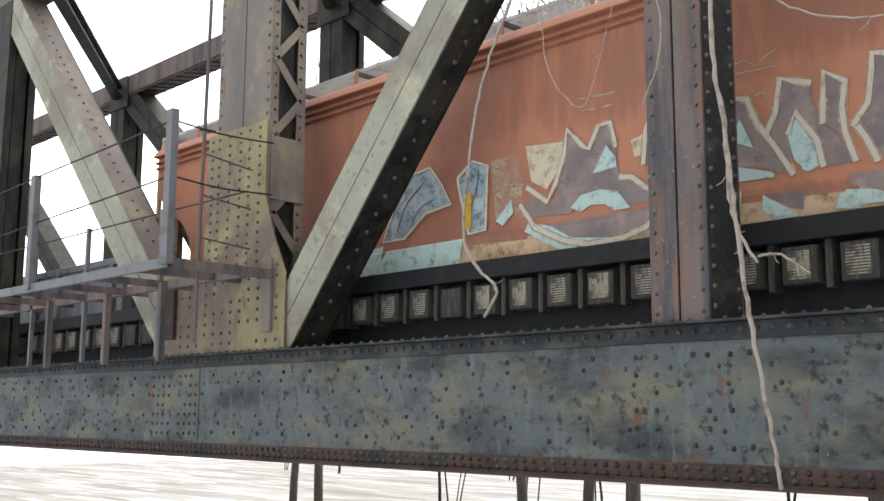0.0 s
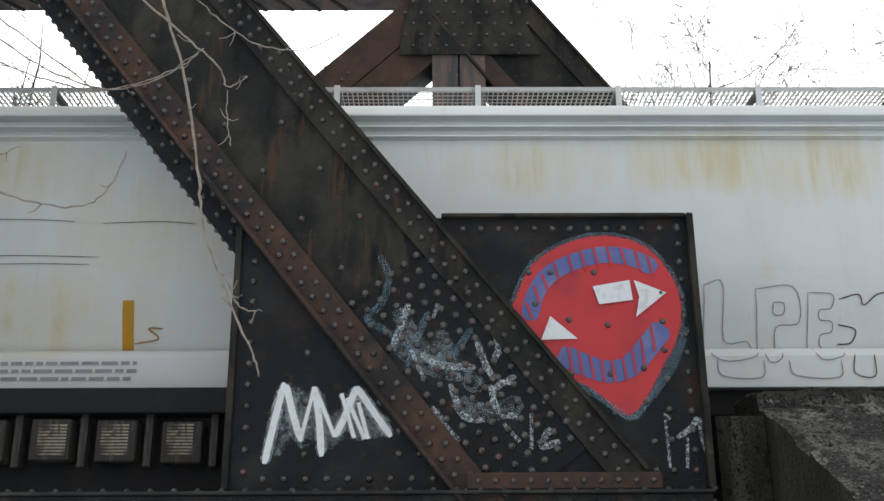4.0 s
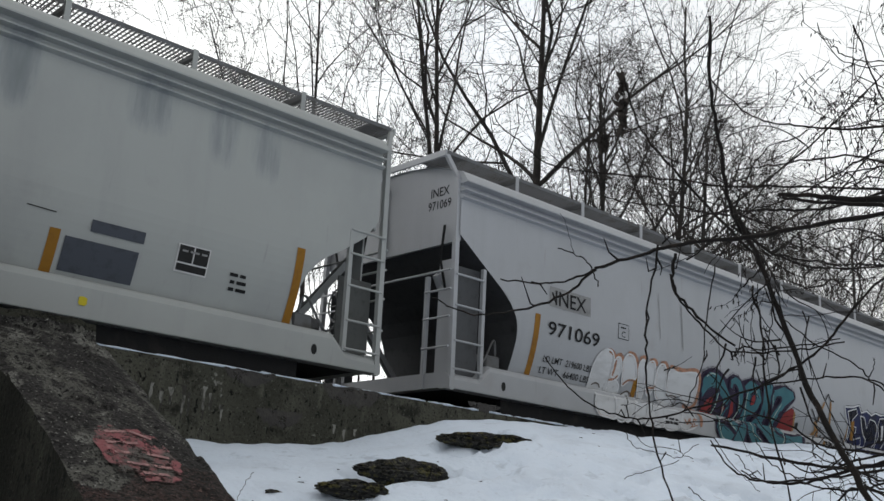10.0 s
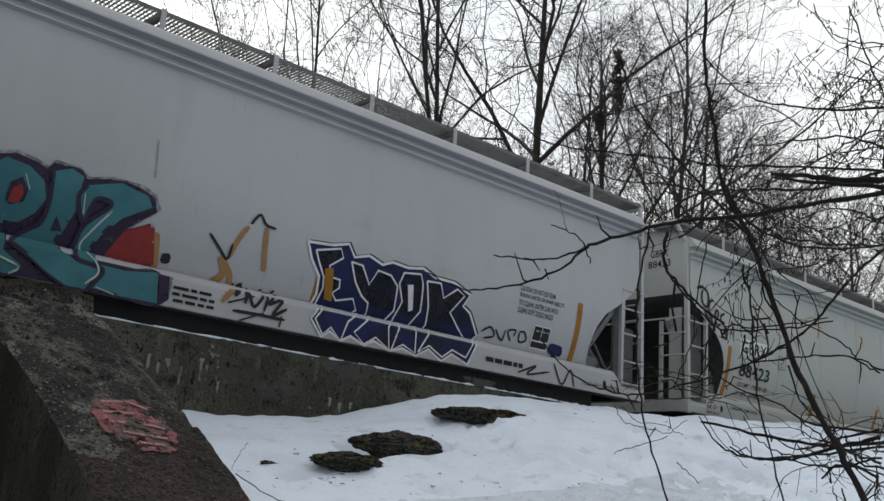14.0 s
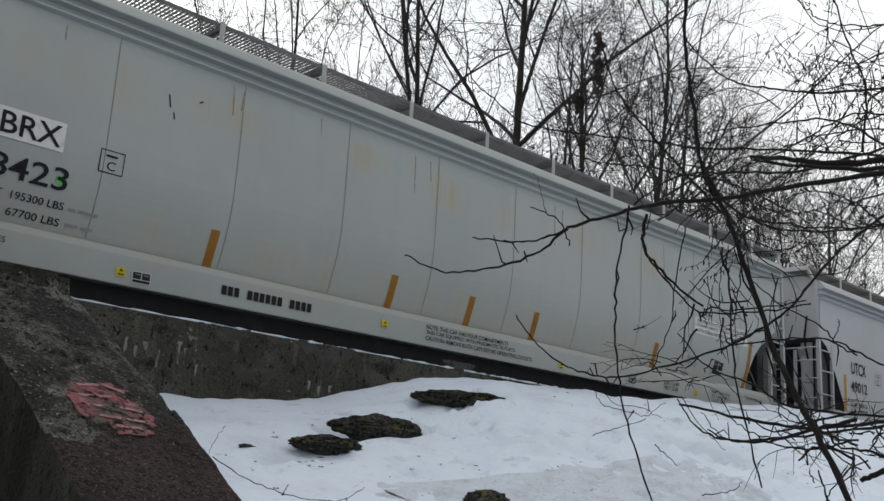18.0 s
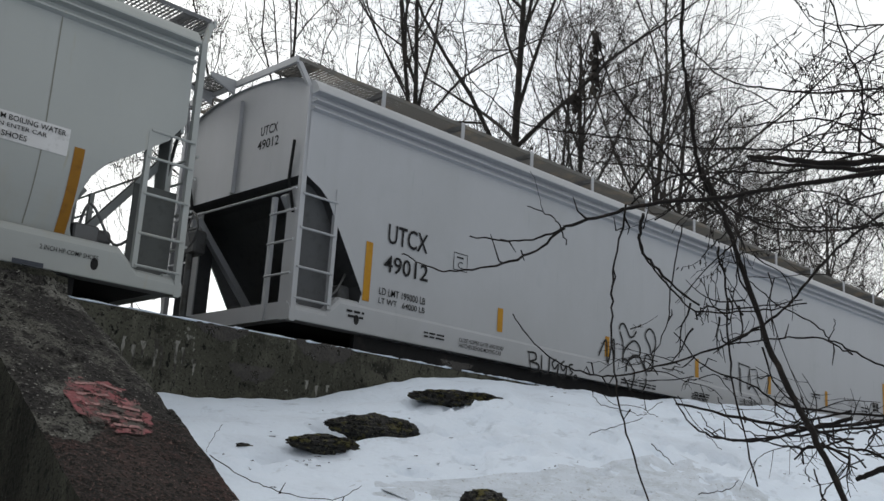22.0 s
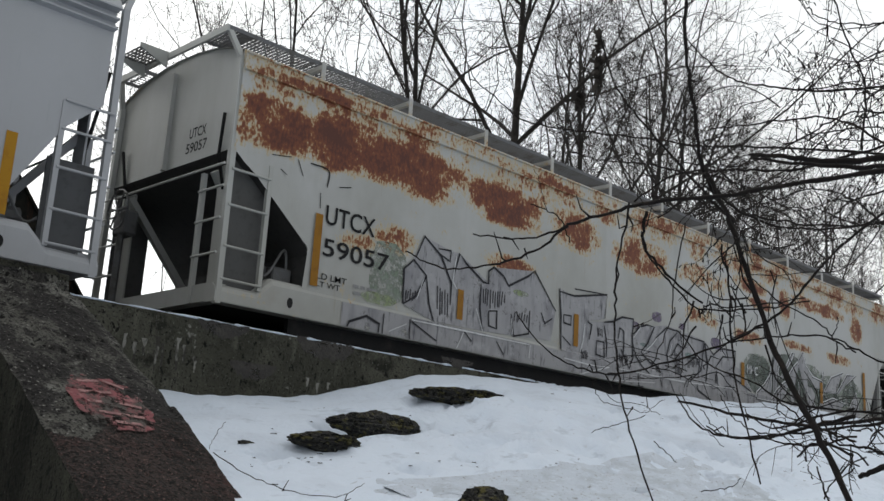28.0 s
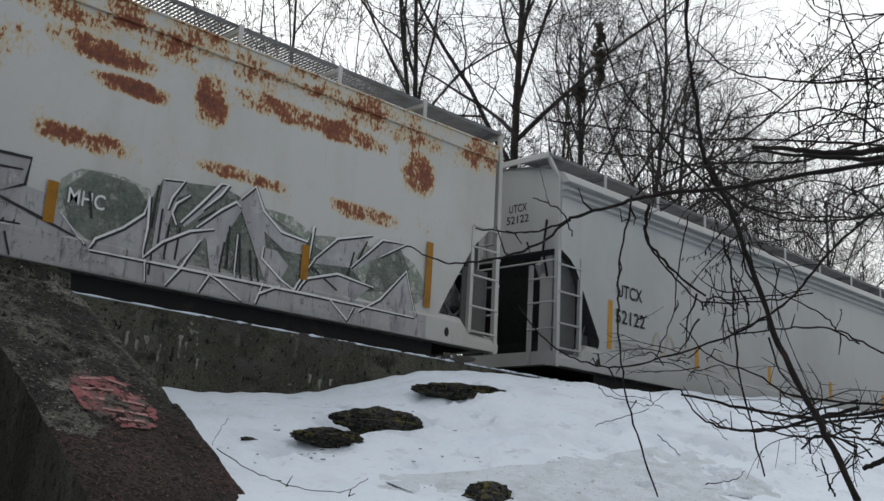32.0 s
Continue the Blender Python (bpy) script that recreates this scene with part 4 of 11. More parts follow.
def islands(bm):
    """Splits a mesh into one bmesh for each connected piece."""
    left, out = set(bm.verts), []
    for v in list(bm.verts):
        if v not in left:
            continue
        left.discard(v)
        stack, faces = [v], []
        while stack:
            a = stack.pop()
            for f in a.link_faces:
                faces.append(f)
                for b in f.verts:
                    if b in left:
                        left.discard(b)
                        stack.append(b)
        one, seen = bmesh.new(), {}
        for f in dict.fromkeys(faces):
            for q in f.verts:
                if q not in seen:
                    seen[q] = one.verts.new(q.co)
            one.faces.new([seen[q] for q in f.verts])
        if len(one.faces):
            out.append(one)
    bm.free()
    return out


def stencil(th, jobs, flat=False, ink="ink"):
    for text, x0, z0, x1, z1 in jobs:
        bm = bmesh.new()
        big = z1 - z0 > .075
        lettering(bm, text, x0, z0, x1, z1, .009 if z1 - z0 > .15 else .006)
        for piece in (islands(bm) if big else [bm]):
            ob = mark(th, "stencil_letter" if big else "stencil_line", M[ink], piece, flat, .0145)
            if not big:
                tagged(ob, kind="stuff")


def print_block(th, x0, z0, x1, z1, lines, seed, ink="ink", flat=False, ground=None):
    if ground:
        bm = bmesh.new()
        rect(bm, x0 - .03, z0 - .03, x1 + .03, z1 + .03)
        mark(th, "label_plate", M[ground], bm, flat, .006)
    bm = bmesh.new()
    bars(bm, x0, z0, x1, z1, lines, random.Random(seed))
    tagged(mark(th, "small_print", M[ink], bm, flat, .01), kind="stuff")


def boxed_letter(th, x, z, flat=False):
    """The framed loading-gauge letter."""
    bm = bmesh.new()
    ribbon(bm, [(x, z), (x + .28, z), (x + .28, z + .25), (x, z + .25)], .014, smooth=False, closed=True)
    lettering(bm, "C", x + .09, z + .03, x + .19, z + .13)
    bars(bm, x + .05, z + .17, x + .23, z + .22, 1, random.Random(3))
    mark(th, "gauge_mark", M["ink"], bm, flat, .007)


# ---- the bridge ----
M["chord_rivet"] = mat("dark_grey_rivet_heads", (.035, .038, .038), .6, 0, [((.08, .08, .072), 5, .48, .64, V1), ((.015, .015, .015), 3, .5, .64, V1), (RUST, 7, .6, .7, V1)], .2, spec=.2)


def xz(y, pts):
    return [(x, y, z) for x, z in pts]


def laced(bm, x0, x1, y, z0, z1, pitch=.75, w=.07):
    """Zigzag lacing bars on a face towards -y."""
    z, k = z0, 0
    while z < z1 - .05:
        zn = min(z + pitch, z1)
        a, b = ((x0, x1) if k % 2 else (x1, x0))
        beam(bm, (a, y, z), (b, y, zn), w, .015)
        z, k = zn, k + 1


def bottom_chord(th, x0, x1, y0, y1, detail):
    top, bot = CHORD[1], CHORD[0]
    bm = bmesh.new()
    box(bm, x0, x1, y0 + .02, y0 + .045, bot, top - .03)
    box(bm, x0, x1, y1 - .045, y1 - .02, bot, top - .03)
    part("chord_web", bm, M["steel_chord"], th)
    # top plate and top angle are darker than the web
    part("chord_top_plate", boxed(x0, x1, y0 - .1, y1 + .05, top - .028, top, bevel=.006), M["steel_blackish"], th)
    part("chord_bottom_plate", boxed(x0, x1, y0 - .14, y1 + .05, bot - .03, bot, bevel=.006), M["steel_brown"], th)
    part("chord_top_angle", boxed(x0, x1, y0 - .004, y0 + .02, top - .2, top - .03, bevel=.005), M["steel_blackish"], th)
    part("chord_bottom_angle", boxed(x0, x1, y0 - .004, y0 + .02, bot, bot + .19, bevel=.005), M["steel_brown"], th)
    part("chord_bottom_lip", boxed(x0, x1, y0 - .1, y0 - .004, bot, bot + .025), M["steel_brown"], th)
    if detail:
        for xs in (-15.4, 1.0):
            part("splice_plate", boxed(xs - .75, xs + .75, y0 + .004, y0 + .02, bot + .22, top - .22, bevel=.004), M["steel_chord"], th)
        bm = bmesh.new()
        y = y0 - .004
        rivets(bm, xz(y, row((x0, top - .1), (x1, top - .1), .17)))
        rivets(bm, xz(y, row((x0, bot + .055), (x1, bot + .055), .14)))
        rivets(bm, xz(y, row((x0 + .07, bot + .14), (x1, bot + .14), .14)))
        rivets(bm, xz(y0 + .02, row((x0, top - .33), (x1, top - .33), .62)))
        rivets(bm, xz(y0 + .02, row((x0, bot + .36), (x1, bot + .36), .62)))
        rnd = random.Random(41)
        for xs in (-15.4, 1.0):
            for dx in (-.66, -.5, -.34, -.16, .16, .34, .5, .66):
                rivets(bm, xz(y0 + .004, [q for q in row((xs + dx, bot + .33), (xs + dx, top - .33), .15) if rnd.random() < .8]), r=.03, h=.026)
        for xs in (-6.3, -6.05, -5.45, -5.2):
            rivets(bm, xz(y0 + .02, [q for q in row((xs, bot + .34), (xs, top - .34), .2) if rnd.random() < .85]), r=.032, h=.03)
        for k in range(44):
            x = x1 - .6 - .55 * k
            rivets(bm, xz(y0 + .02, [(x, top - .45), (x + .1, top - .62), (x - .06, bot + .62), (x + .04, bot + .5)]), r=.03, h=.024)
        rivets(bm, [(x, y0 - .07, top) for x, z in row((x0, 0), (x1, 0), .2)], (0, 0, 1), r=.03, h=.03)
        tagged(part("chord_rivets", bm, M["chord_rivet"], th), kind="stuff")


def end_post(th, base, hip, y0, y1, detail):
    b, h = Vector((base[0], 0, base[1])), Vector((hip[0], 0, hip[1]))
    d = (h - b).normalized()
    s = Vector((d.z, 0, -d.x))                 # towards the bearing side
    n = (h - b).length

    def P(u, v, y):
        p = b + d * u + s * v
        return (p.x, y, p.z)

    def slab(bm, u0, u1, v0, v1, ya, yb):
        prism(bm, [(P(u, v, 0)[0], P(u, v, 0)[2]) for u, v in ((u0, v0), (u1, v0), (u1, v1), (u0, v1))], ya, yb)

    W = .72
    for name, v0, v1, ya, yb, m in (("post_web", -W + .02, W - .02, y0 + .06, y0 + .09, "steel_dark"), ("post_angle", -W, -W + .3, y0, y0 + .03, "steel_brown"),
                                    ("post_angle", W - .3, W, y0 + .01, y0 + .04, "steel_dark"), ("post_flange", -W - .012, -W + .012, y0 - .03, y1, "steel_dark"),
                                    ("post_flange", W - .012, W + .012, y0 - .03, y1, "steel_dark"), ("post_back_web", -W + .02, W - .02, y1 - .09, y1 - .06, "steel_dark"),
                                    ("post_lip", -W, -W + .035, y0 - .05, y0, "steel_brown"), ("post_lip", W - .03, W, y0 - .04, y0 + .01, "steel_dark")):
        bm = bmesh.new()
        slab(bm, -.36 if v0 > 0 else 0, n, v0, v1, ya, yb)
        part(name, bm, M[m], th)
    if detail:
        bm = bmesh.new()
        slab(bm, .1, 2.35, -W + .3, W - .3, y0 + .03, y0 + .06)
        part("post_cover_plate", bm, M["steel_black"], th)
        bm = bmesh.new()
        slab(bm, 2.0, n, -W - .2, -W + .02, y0 + .16, y0 + .19)
        part("post_side_plate", bm, M["steel_black"], th)
        bm = bmesh.new()
        rivets(bm, [P(2.1 + .115 * k, -W - .2, y0 + .175) for k in range(int((n - 2.2) / .115))], -s, r=.03, h=.024)
        rivets(bm, [P(2.1 + .23 * k, -W - .1, y0 + .16) for k in range(int((n - 2.2) / .23))])
        for v in (-W + .1, -W + .21):
            rivets(bm, [P(.3 + .17 * k + (.085 if v > -W + .15 else 0), v, y0) for k in range(int((n - .6) / .17))])
        for v in (W - .1, W - .21):
            rivets(bm, [P(-.21 + .17 * k, v, y0 + .01) for k in range(int((n - .1) / .17))])
        for i in range(17):
            for j in range(6):
                rivets(bm, [P(.25 + .135 * i, -.37 + .148 * j + (.07 if i % 2 else 0), y0 + .03)], r=.04, h=.042)
        for k in range(9):
            rivets(bm, [P(2.75 + .62 * k, -.24, y0 + .06), P(2.75 + .62 * k + .3, .2, y0 + .06)])
        rivets(bm, [P(.2 + .17 * k, -W - .012, y0 + .1) for k in range(int((n - .6) / .17))], -s)
        rivets(bm, [P(.2 + .17 * k, W + .012, y0 + .1) for k in range(int((n - .6) / .17))], s)
        tagged(part("post_rivets", bm, M["rivet"], th), kind="stuff")


def upright(th, x0, x1, y0, depth, z0, z1, material, detail, bar_w=.08, stay=(), web=False):
    """A post of two channels with laced sides."""
    m = M[material]
    xm = (x0 + x1) / 2
    for a, b in ((x0, xm - .012), (xm + .012, x1)):
        part("post_channel", boxed(a, b, y0, y0 + .04, z0, z1, bevel=.006), m, th)
        part("post_channel", boxed(a, b, y0 + depth - .04, y0 + depth, z0, z1), m, th)
    for x in (x0, x1 - .02):
        part("post_leg", boxed(x, x + .02, y0 + .04, y0 + .16, z0, z1), m, th)
        part("post_leg", boxed(x, x + .02, y0 + depth - .16, y0 + depth - .04, z0, z1), m, th)
    # dark filler added to close the light gap between the channels
    part("post_filler", boxed(x0 + .06, x1 - .06, y0 + .2, y0 + depth - .2, z0, z1), M["steel_dark"], th)
    if detail:
        bm = bmesh.new()
        z, k = z0 + 1.5, 0
        if web:
            # the side web is darker than the post's channels
            part("post_side_web", boxed(x1 - .012, x1 + .004, y0 + .04, y0 + depth - .04, z0, z1), M["steel_blackish"], th)
            z = z1
        while z < z1 - .05:
            zn = min(z + .62, z1)
            a, b = (y0 + .08, y0 + depth - .08) if k % 2 else (y0 + depth - .08, y0 + .08)
            bar = bmesh.new()
            beam(bar, (x1 + .012, a, z), (x1 + .012, b, zn), bar_w, .015, up=(1, 0, 0))
            part("lacing_bar", bar, m, th)
            z, k = zn, k + 1
        for a, b in stay:
            part("stay_plate", boxed(x1 + .02, x1 + .04, y0 + .03, y0 + depth - .02, a, b, bevel=.004), m, th)
        for x in (x0 + .07, x1 - .07):
            rivets(bm, xz(y0, row((x, z0 + .1), (x, z1), .21)), r=.026 if x1 - x0 < 1 else .038, h=.024)
        rivets(bm, [(x1, y0 + .1, z0 + .15 + .2 * k) for k in range(int((z1 - z0) / .2))], (1, 0, 0))
        rivets(bm, [(x1, y0 + depth - .1, z0 + .15 + .2 * k) for k in range(int((z1 - z0) / .2))], (1, 0, 0))
        tagged(part("upright_rivets", bm, M["rivet"], th), kind="stuff")


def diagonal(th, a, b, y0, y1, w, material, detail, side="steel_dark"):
    m = M[material]
    p, q = Vector((a[0], 0, a[1])), Vector((b[0], 0, b[1]))
    d = (q - p).normalized()
    s = Vector((d.z, 0, -d.x))
    for v0, v1 in ((-w / 2, -.01), (.01, w / 2)):
        bm = bmesh.new()
        prism(bm, [((e + s * v).x, (e + s * v).z) for e, v in ((p, v0), (q, v0), (q, v1), (p, v1))], y0, y0 + .04)
        part("diagonal_channel", bm, m, th)
    # the darker default flange paints in the shade of the side facing down
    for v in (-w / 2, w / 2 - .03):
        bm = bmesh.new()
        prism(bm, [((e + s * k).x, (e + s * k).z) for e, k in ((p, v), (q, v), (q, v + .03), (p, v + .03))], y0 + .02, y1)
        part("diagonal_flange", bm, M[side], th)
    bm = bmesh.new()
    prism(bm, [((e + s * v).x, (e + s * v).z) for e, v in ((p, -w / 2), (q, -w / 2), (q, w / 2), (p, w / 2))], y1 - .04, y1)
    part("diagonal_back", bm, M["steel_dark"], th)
    if detail:
        bm = bmesh.new()
        n = int((q - p).length / .3)
        rivets(bm, [tuple((p + d * .3 * k + s * (w / 2 + .001)).to_tuple()[i] if i != 1 else y0 + .3 for i in range(3)) for k in range(n)], s)
        tagged(part("diagonal_rivets", bm, M["rivet"], th), kind="stuff")


def gusset(th, outline, y, material, t=.025):
    bm = bmesh.new()
    prism(bm, outline, y, y + t)
    return part("gusset_plate", bm, M[material], th)


def near_truss():
    th = empty("near_truss")
    y0, y1 = 9.1, 9.82
    hx, hz = HIP
    bottom_chord(th, -60, 2.42, y0, y1, True)
    end_post(th, (1.08, 2.55), (hx + .05, hz), y0 - .02, y1, True)
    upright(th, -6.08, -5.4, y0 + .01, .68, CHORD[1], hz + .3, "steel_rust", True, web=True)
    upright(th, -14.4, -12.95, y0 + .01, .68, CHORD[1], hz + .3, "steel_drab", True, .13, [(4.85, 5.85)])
    upright(th, -24.9, -23.3, y0 + .01, .68, CHORD[1], hz + .3, "steel_dark", False)
    upright(th, -33.6, -32.2, y0 + .01, .68, CHORD[1], hz + .3, "steel_dark", False)
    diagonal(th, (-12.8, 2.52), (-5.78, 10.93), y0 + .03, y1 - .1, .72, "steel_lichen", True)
    diagonal(th, (-15.75, 2.9), (-23.5, 11.0), y0 + .03, y1 - .03, .78, "steel_lichen", True, "steel_drab")
    diagonal(th, (-32.6, 2.9), (-24.9, 11.0), y0 + .03, y1 - .03, .8, "steel_pale", False)
    part("top_chord", boxed(-60, hx + .4, y0, y1, hz + .05, hz + .75), M["steel_rust"], th)
    # bearing gusset: a plate on each side of the end post
    gusset(th, [(-1.76, 2.54), (.5, 2.54), (-1.45, 4.9), (-1.76, 4.9)], y0 + .02, "steel_black")
    gusset(th, [(.3, 2.54), (2.42, 2.54), (2.42, 5.04), (-.3, 5.04)], y0 + .03, "steel_black")
    part("gusset_rim", boxed(2.38, 2.44, y0 - .06, y1, 2.54, 5.06, bevel=.008), M["steel_dark"], th)
    part("gusset_rim", boxed(0.1, 2.38, y0 - .03, y1, 5.03, 5.07, bevel=.008), M["steel_dark"], th)
    part("gusset_rim", boxed(-1.8, -1.74, y0 - .02, y1, 2.54, 4.95, bevel=.008), M["steel_dark"], th)
    part("base_angle", boxed(.3, 1.98, y0 - .07, y0 + .0, 2.535, 2.68, bevel=.012), M["steel_brown"], th)
    bm = bmesh.new()
    rivets(bm, xz(y0 - .07, row((.4, 2.61), (1.9, 2.61), .15)), r=.03, h=.026)
    rnd = random.Random(5)
    rivets(bm, xz(y0 + .02, row((-1.62, 2.7), (-1.62, 4.8), .2)))
    rivets(bm, xz(y0 + .02, row((-1.45, 2.64), (.2, 2.64), .18)))
    rivets(bm, xz(y0 + .02, [(-1.1, 2.85), (-1.1, 3.3), (-1.1, 3.75), (-.1, 2.85), (-.28, 2.85), (-.28, 3.05), (-.45, 3.3), (-.1, 3.05)]))
    rivets(bm, xz(y0 + .03, row((2.3, 2.7), (2.3, 4.95), .17)))
    rivets(bm, xz(y0 + .03, row((2.1, 2.7), (2.1, 4.3), .26)))
    rivets(bm, xz(y0 + .03, row((.3, 4.93), (2.3, 4.93), .17)))
    for x, z in ((.9, 4.5), (1.1, 4.5), (1.5, 4.5), (.95, 4.2), (1.25, 4.05), (1.6, 4.0), (.95, 3.75), (1.25, 3.55), (1.6, 3.55), (1.0, 3.3), (1.3, 3.2), (1.62, 3.2), (1.9, 3.6), (1.9, 3.3),
                 (1.95, 2.95), (1.65, 2.85), (1.95, 2.7), (1.6, 2.65)):
        rivets(bm, [(x, y0 + .03, z)])
    rivets(bm, [(-1.8, y0 + .2, 2.7 + .2 * k) for k in range(11)], (-1, 0, 0))
    tagged(part("gusset_rivets", bm, M["rivet"], th), kind="stuff")
    # node at the foot of the far post
    gusset(th, [(-15.9, 2.54), (-12.38, 2.54), (-12.38, 3.66), (-12.72, 4.3), (-12.95, 4.9), (-12.95, 6.1), (-14.58, 6.1), (-14.62, 3.98), (-15.9, 3.9)], y0 - .03, "steel_ochre")
    part("gusset_stiffener", boxed(-12.86, -12.66, y0 - .1, y0 - .03, 2.8, 3.9, bevel=.01), M["steel_drab"], th)
    part("gusset_stiffener", boxed(-15.6, -15.36, y0 - .1, y0 - .03, 2.8, 3.75, bevel=.01), M["steel_brown"], th)
    bm = bmesh.new()
    for i in range(14):
        for j in range(8):
            if rnd.random() < .72:
                rivets(bm, [(-15.7 + .24 * i, y0 - .03, 2.68 + .16 * j)])
    for x in (-14.45, -14.25, -13.95, -13.65, -13.4, -13.12):
        rivets(bm, xz(y0 - .03, row((x, 3.9), (x, 6.0), .15)), r=.03)
    tagged(part("node_rivets", bm, M["rivet"], th), kind="stuff")
    gusset(th, [(-6.9, 10.1), (-4.6, 10.1), (-4.6, 11.6), (-6.9, 11.6)], y0 - .03, "steel_dark")
    tagged(th, "riveted steel bridge truss with rust and spray paint", "bridge truss")
    return th


FAR_POSTS = (-7.9, -18.4, -28.7, -39.0)


def far_truss():
    th = empty("far_truss")
    y0, y1, hx, hz = 14.6, 15.3, .55, 11.0
    bottom_chord(th, -60, 8.4, y0, y1, False)
    end_post(th, (7.05, 2.55), (hx + .05, hz), y0, y1, False)
    for k, x in enumerate((hx - .1,) + FAR_POSTS):
        upright(th, x - .42, x + .42, y0, .68, CHORD[1], hz + .3, "steel_rust" if k == 0 else "steel_dark", False)
    diagonal(th, (-7.9, 3.0), (hx, hz), y0 + .03, y1 - .03, 1.1, "steel_brown", False)
    for a, b in zip(FAR_POSTS, FAR_POSTS[1:]):
        diagonal(th, (a, 3.0), (b + .2, hz + .3), y0 + .03, y1 - .03, .7, "steel_dark", False)
        gusset(th, [(b - .5, hz - .3), (b + .7, hz - .3), (b + .6, hz + .66), (b - .45, hz + .66)], y0 - .04, "steel_dark")
    part("top_chord", boxed(-60, hx - .3, y0, y1, hz + .1, hz + .65), M["steel_rust"], th)
    bm = bmesh.new()
    laced(bm, -60, -1, y0, hz - .02, hz + .1, .2)
    x = -50.0
    while x < -1.5:
        beam(bm, (x, y0 + .02, hz + .08), (x + .45, y1 - .02, hz + .08), .06, .02, up=(0, 0, 1))
        beam(bm, (x + .45, y0 + .02, hz + .085), (x + .9, y1 - .02, hz + .085), .06, .02, up=(0, 0, 1))
        x += .9
    part("lacing", bm, M["steel_dark"], th)
    gusset(th, [(-.5, 9.85), (1.75, 9.85), (1.2, 11.3), (-.25, 11.3)], y0 - .04, "steel_dark")
    bm = bmesh.new()
    for i in range(16):
        for j in range(5):
            if (i + j) % 2:
                rivets(bm, [(-.4 + .13 * i, y0 - .04, 10.0 + .2 * j)])
    for k in range(26):
        rivets(bm, [(-1.3 - .1 * k, y0 + .03, 9.55 - .12 * k), (-1.65 - .1 * k, y0 + .03, 9.65 - .12 * k)])
    tagged(part("gusset_rivets", bm, M["rivet"], th), kind="stuff")
    tagged(th, "dark riveted steel truss standing behind the train", "bridge truss")


def bracing():
    """Struts over the track between the two trusses."""
    for a, b in zip((-5.7, -13.7, -22.4, -33), FAR_POSTS):
        th = empty("overhead_strut")
        p, q = Vector((a, 9.8, 11.2)), Vector((b, 14.6, 11.2))
        for dz in (-.16, .16):
            bm = bmesh.new()
            beam(bm, p + Vector((0, 0, dz)), q + Vector((0, 0, dz)), .3, .05, up=(0, 0, 1))
            part("strut_flange", bm, M["steel_dark"], th)
        for i in range(14):
            u, v = p.lerp(q, i / 14), p.lerp(q, (i + 1) / 14)
            dz = .15 if i % 2 else -.15
            bar = bmesh.new()
            beam(bar, u + Vector((0, 0, dz)), v - Vector((0, 0, dz)), .06, .03, up=(0, 0, 1))
            part("lacing_bar", bar, M["steel_dark"], th)
        tagged(th, "dark laced strut across the top of the bridge", "bridge strut", "struts over the track")


def bridge_deck():
    th = empty("bridge_deck")
    part("edge_beam", boxed(-60, 2.5, 10.14, 10.38, 3.4, 3.65, bevel=.01), M["black"], th, "black steel edge beam")
    part("stringer", boxed(-60, 2.5, 10.5, 10.7, 1.6, 2.4), M["black"], th)
    part("stringer", boxed(-60, 2.5, 13.5, 13.7, 1.6, 2.4), M["black"], th)
    part("deck_plate", boxed(-60, 2.9, 10.42, 14.5, 2.25, 2.42), M["black"], th)
    part("kick_plate", boxed(-60, 2.5, 10.44, 10.47, 2.42, 3.4), M["black"], th)
    part("kick_plate", boxed(-60, 2.5, 13.75, 13.8, 2.42, 3.3), M["black"], th)
    pale, darkm = M["tie_pale"], M["tie"]
    bm = bmesh.new()
    box(bm, -.195, .195, 10.2, 10.43, 2.94, 3.34, bevel=.012)
    tie_me = mesh_from("tie_end", bm, darkm)
    bm = bmesh.new()
    teeth = [(10.215, 2.99)]
    for k in range(10):
        teeth += [(10.198, 3.0 + .031 * k), (10.186, 3.004 + .031 * k), (10.186, 3.018 + .031 * k), (10.198, 3.022 + .031 * k)]
    teeth += [(10.215, 3.32)]
    ends = [[bm.verts.new((x, y, z)) for y, z in teeth] for x in (-.135, .135)]
    for i in range(len(teeth) - 1):
        bm.faces.new((ends[0][i], ends[1][i], ends[1][i + 1], ends[0][i + 1]))
    for e in ends:
        bm.faces.new(e)
    bmesh.ops.recalc_face_normals(bm, faces=bm.faces)
    slat_me = mesh_from("worn_end", bm, pale)
    bm = bmesh.new()
    box(bm, -.035, .035, 10.25, 10.43, 2.9, 3.4)
    post_me = mesh_from("deck_post", bm, darkm)
    rnd = random.Random(8)
    for k in range(80):
        x = -50.0 + .638 * k + .36
        q = new("tie_end", tie_me)
        q.location.x, q.location.z, q.parent = x, rnd.uniform(-.02, .015), th
        if rnd.random() < .76:
            w = new("worn_end", slat_me)
            w.location.x, w.parent = x + rnd.uniform(-.02, .02), th
            w.location.y = rnd.choice((0, 0, .006, .011))
            w.scale.x = rnd.uniform(.82, 1.06)
        p = new("deck_post", post_me)
        p.location.x, p.parent = x + .3, th
    for k in range(7):
        x = -45 + 8 * k + 2.3
        part("floor_beam", boxed(x - .2, x + .2, 9.4, 15.0, 1.2, 2.25), M["steel_dark"], th)
    tagged(th, "dark bridge deck edge with worn square timber ends", "bridge deck")


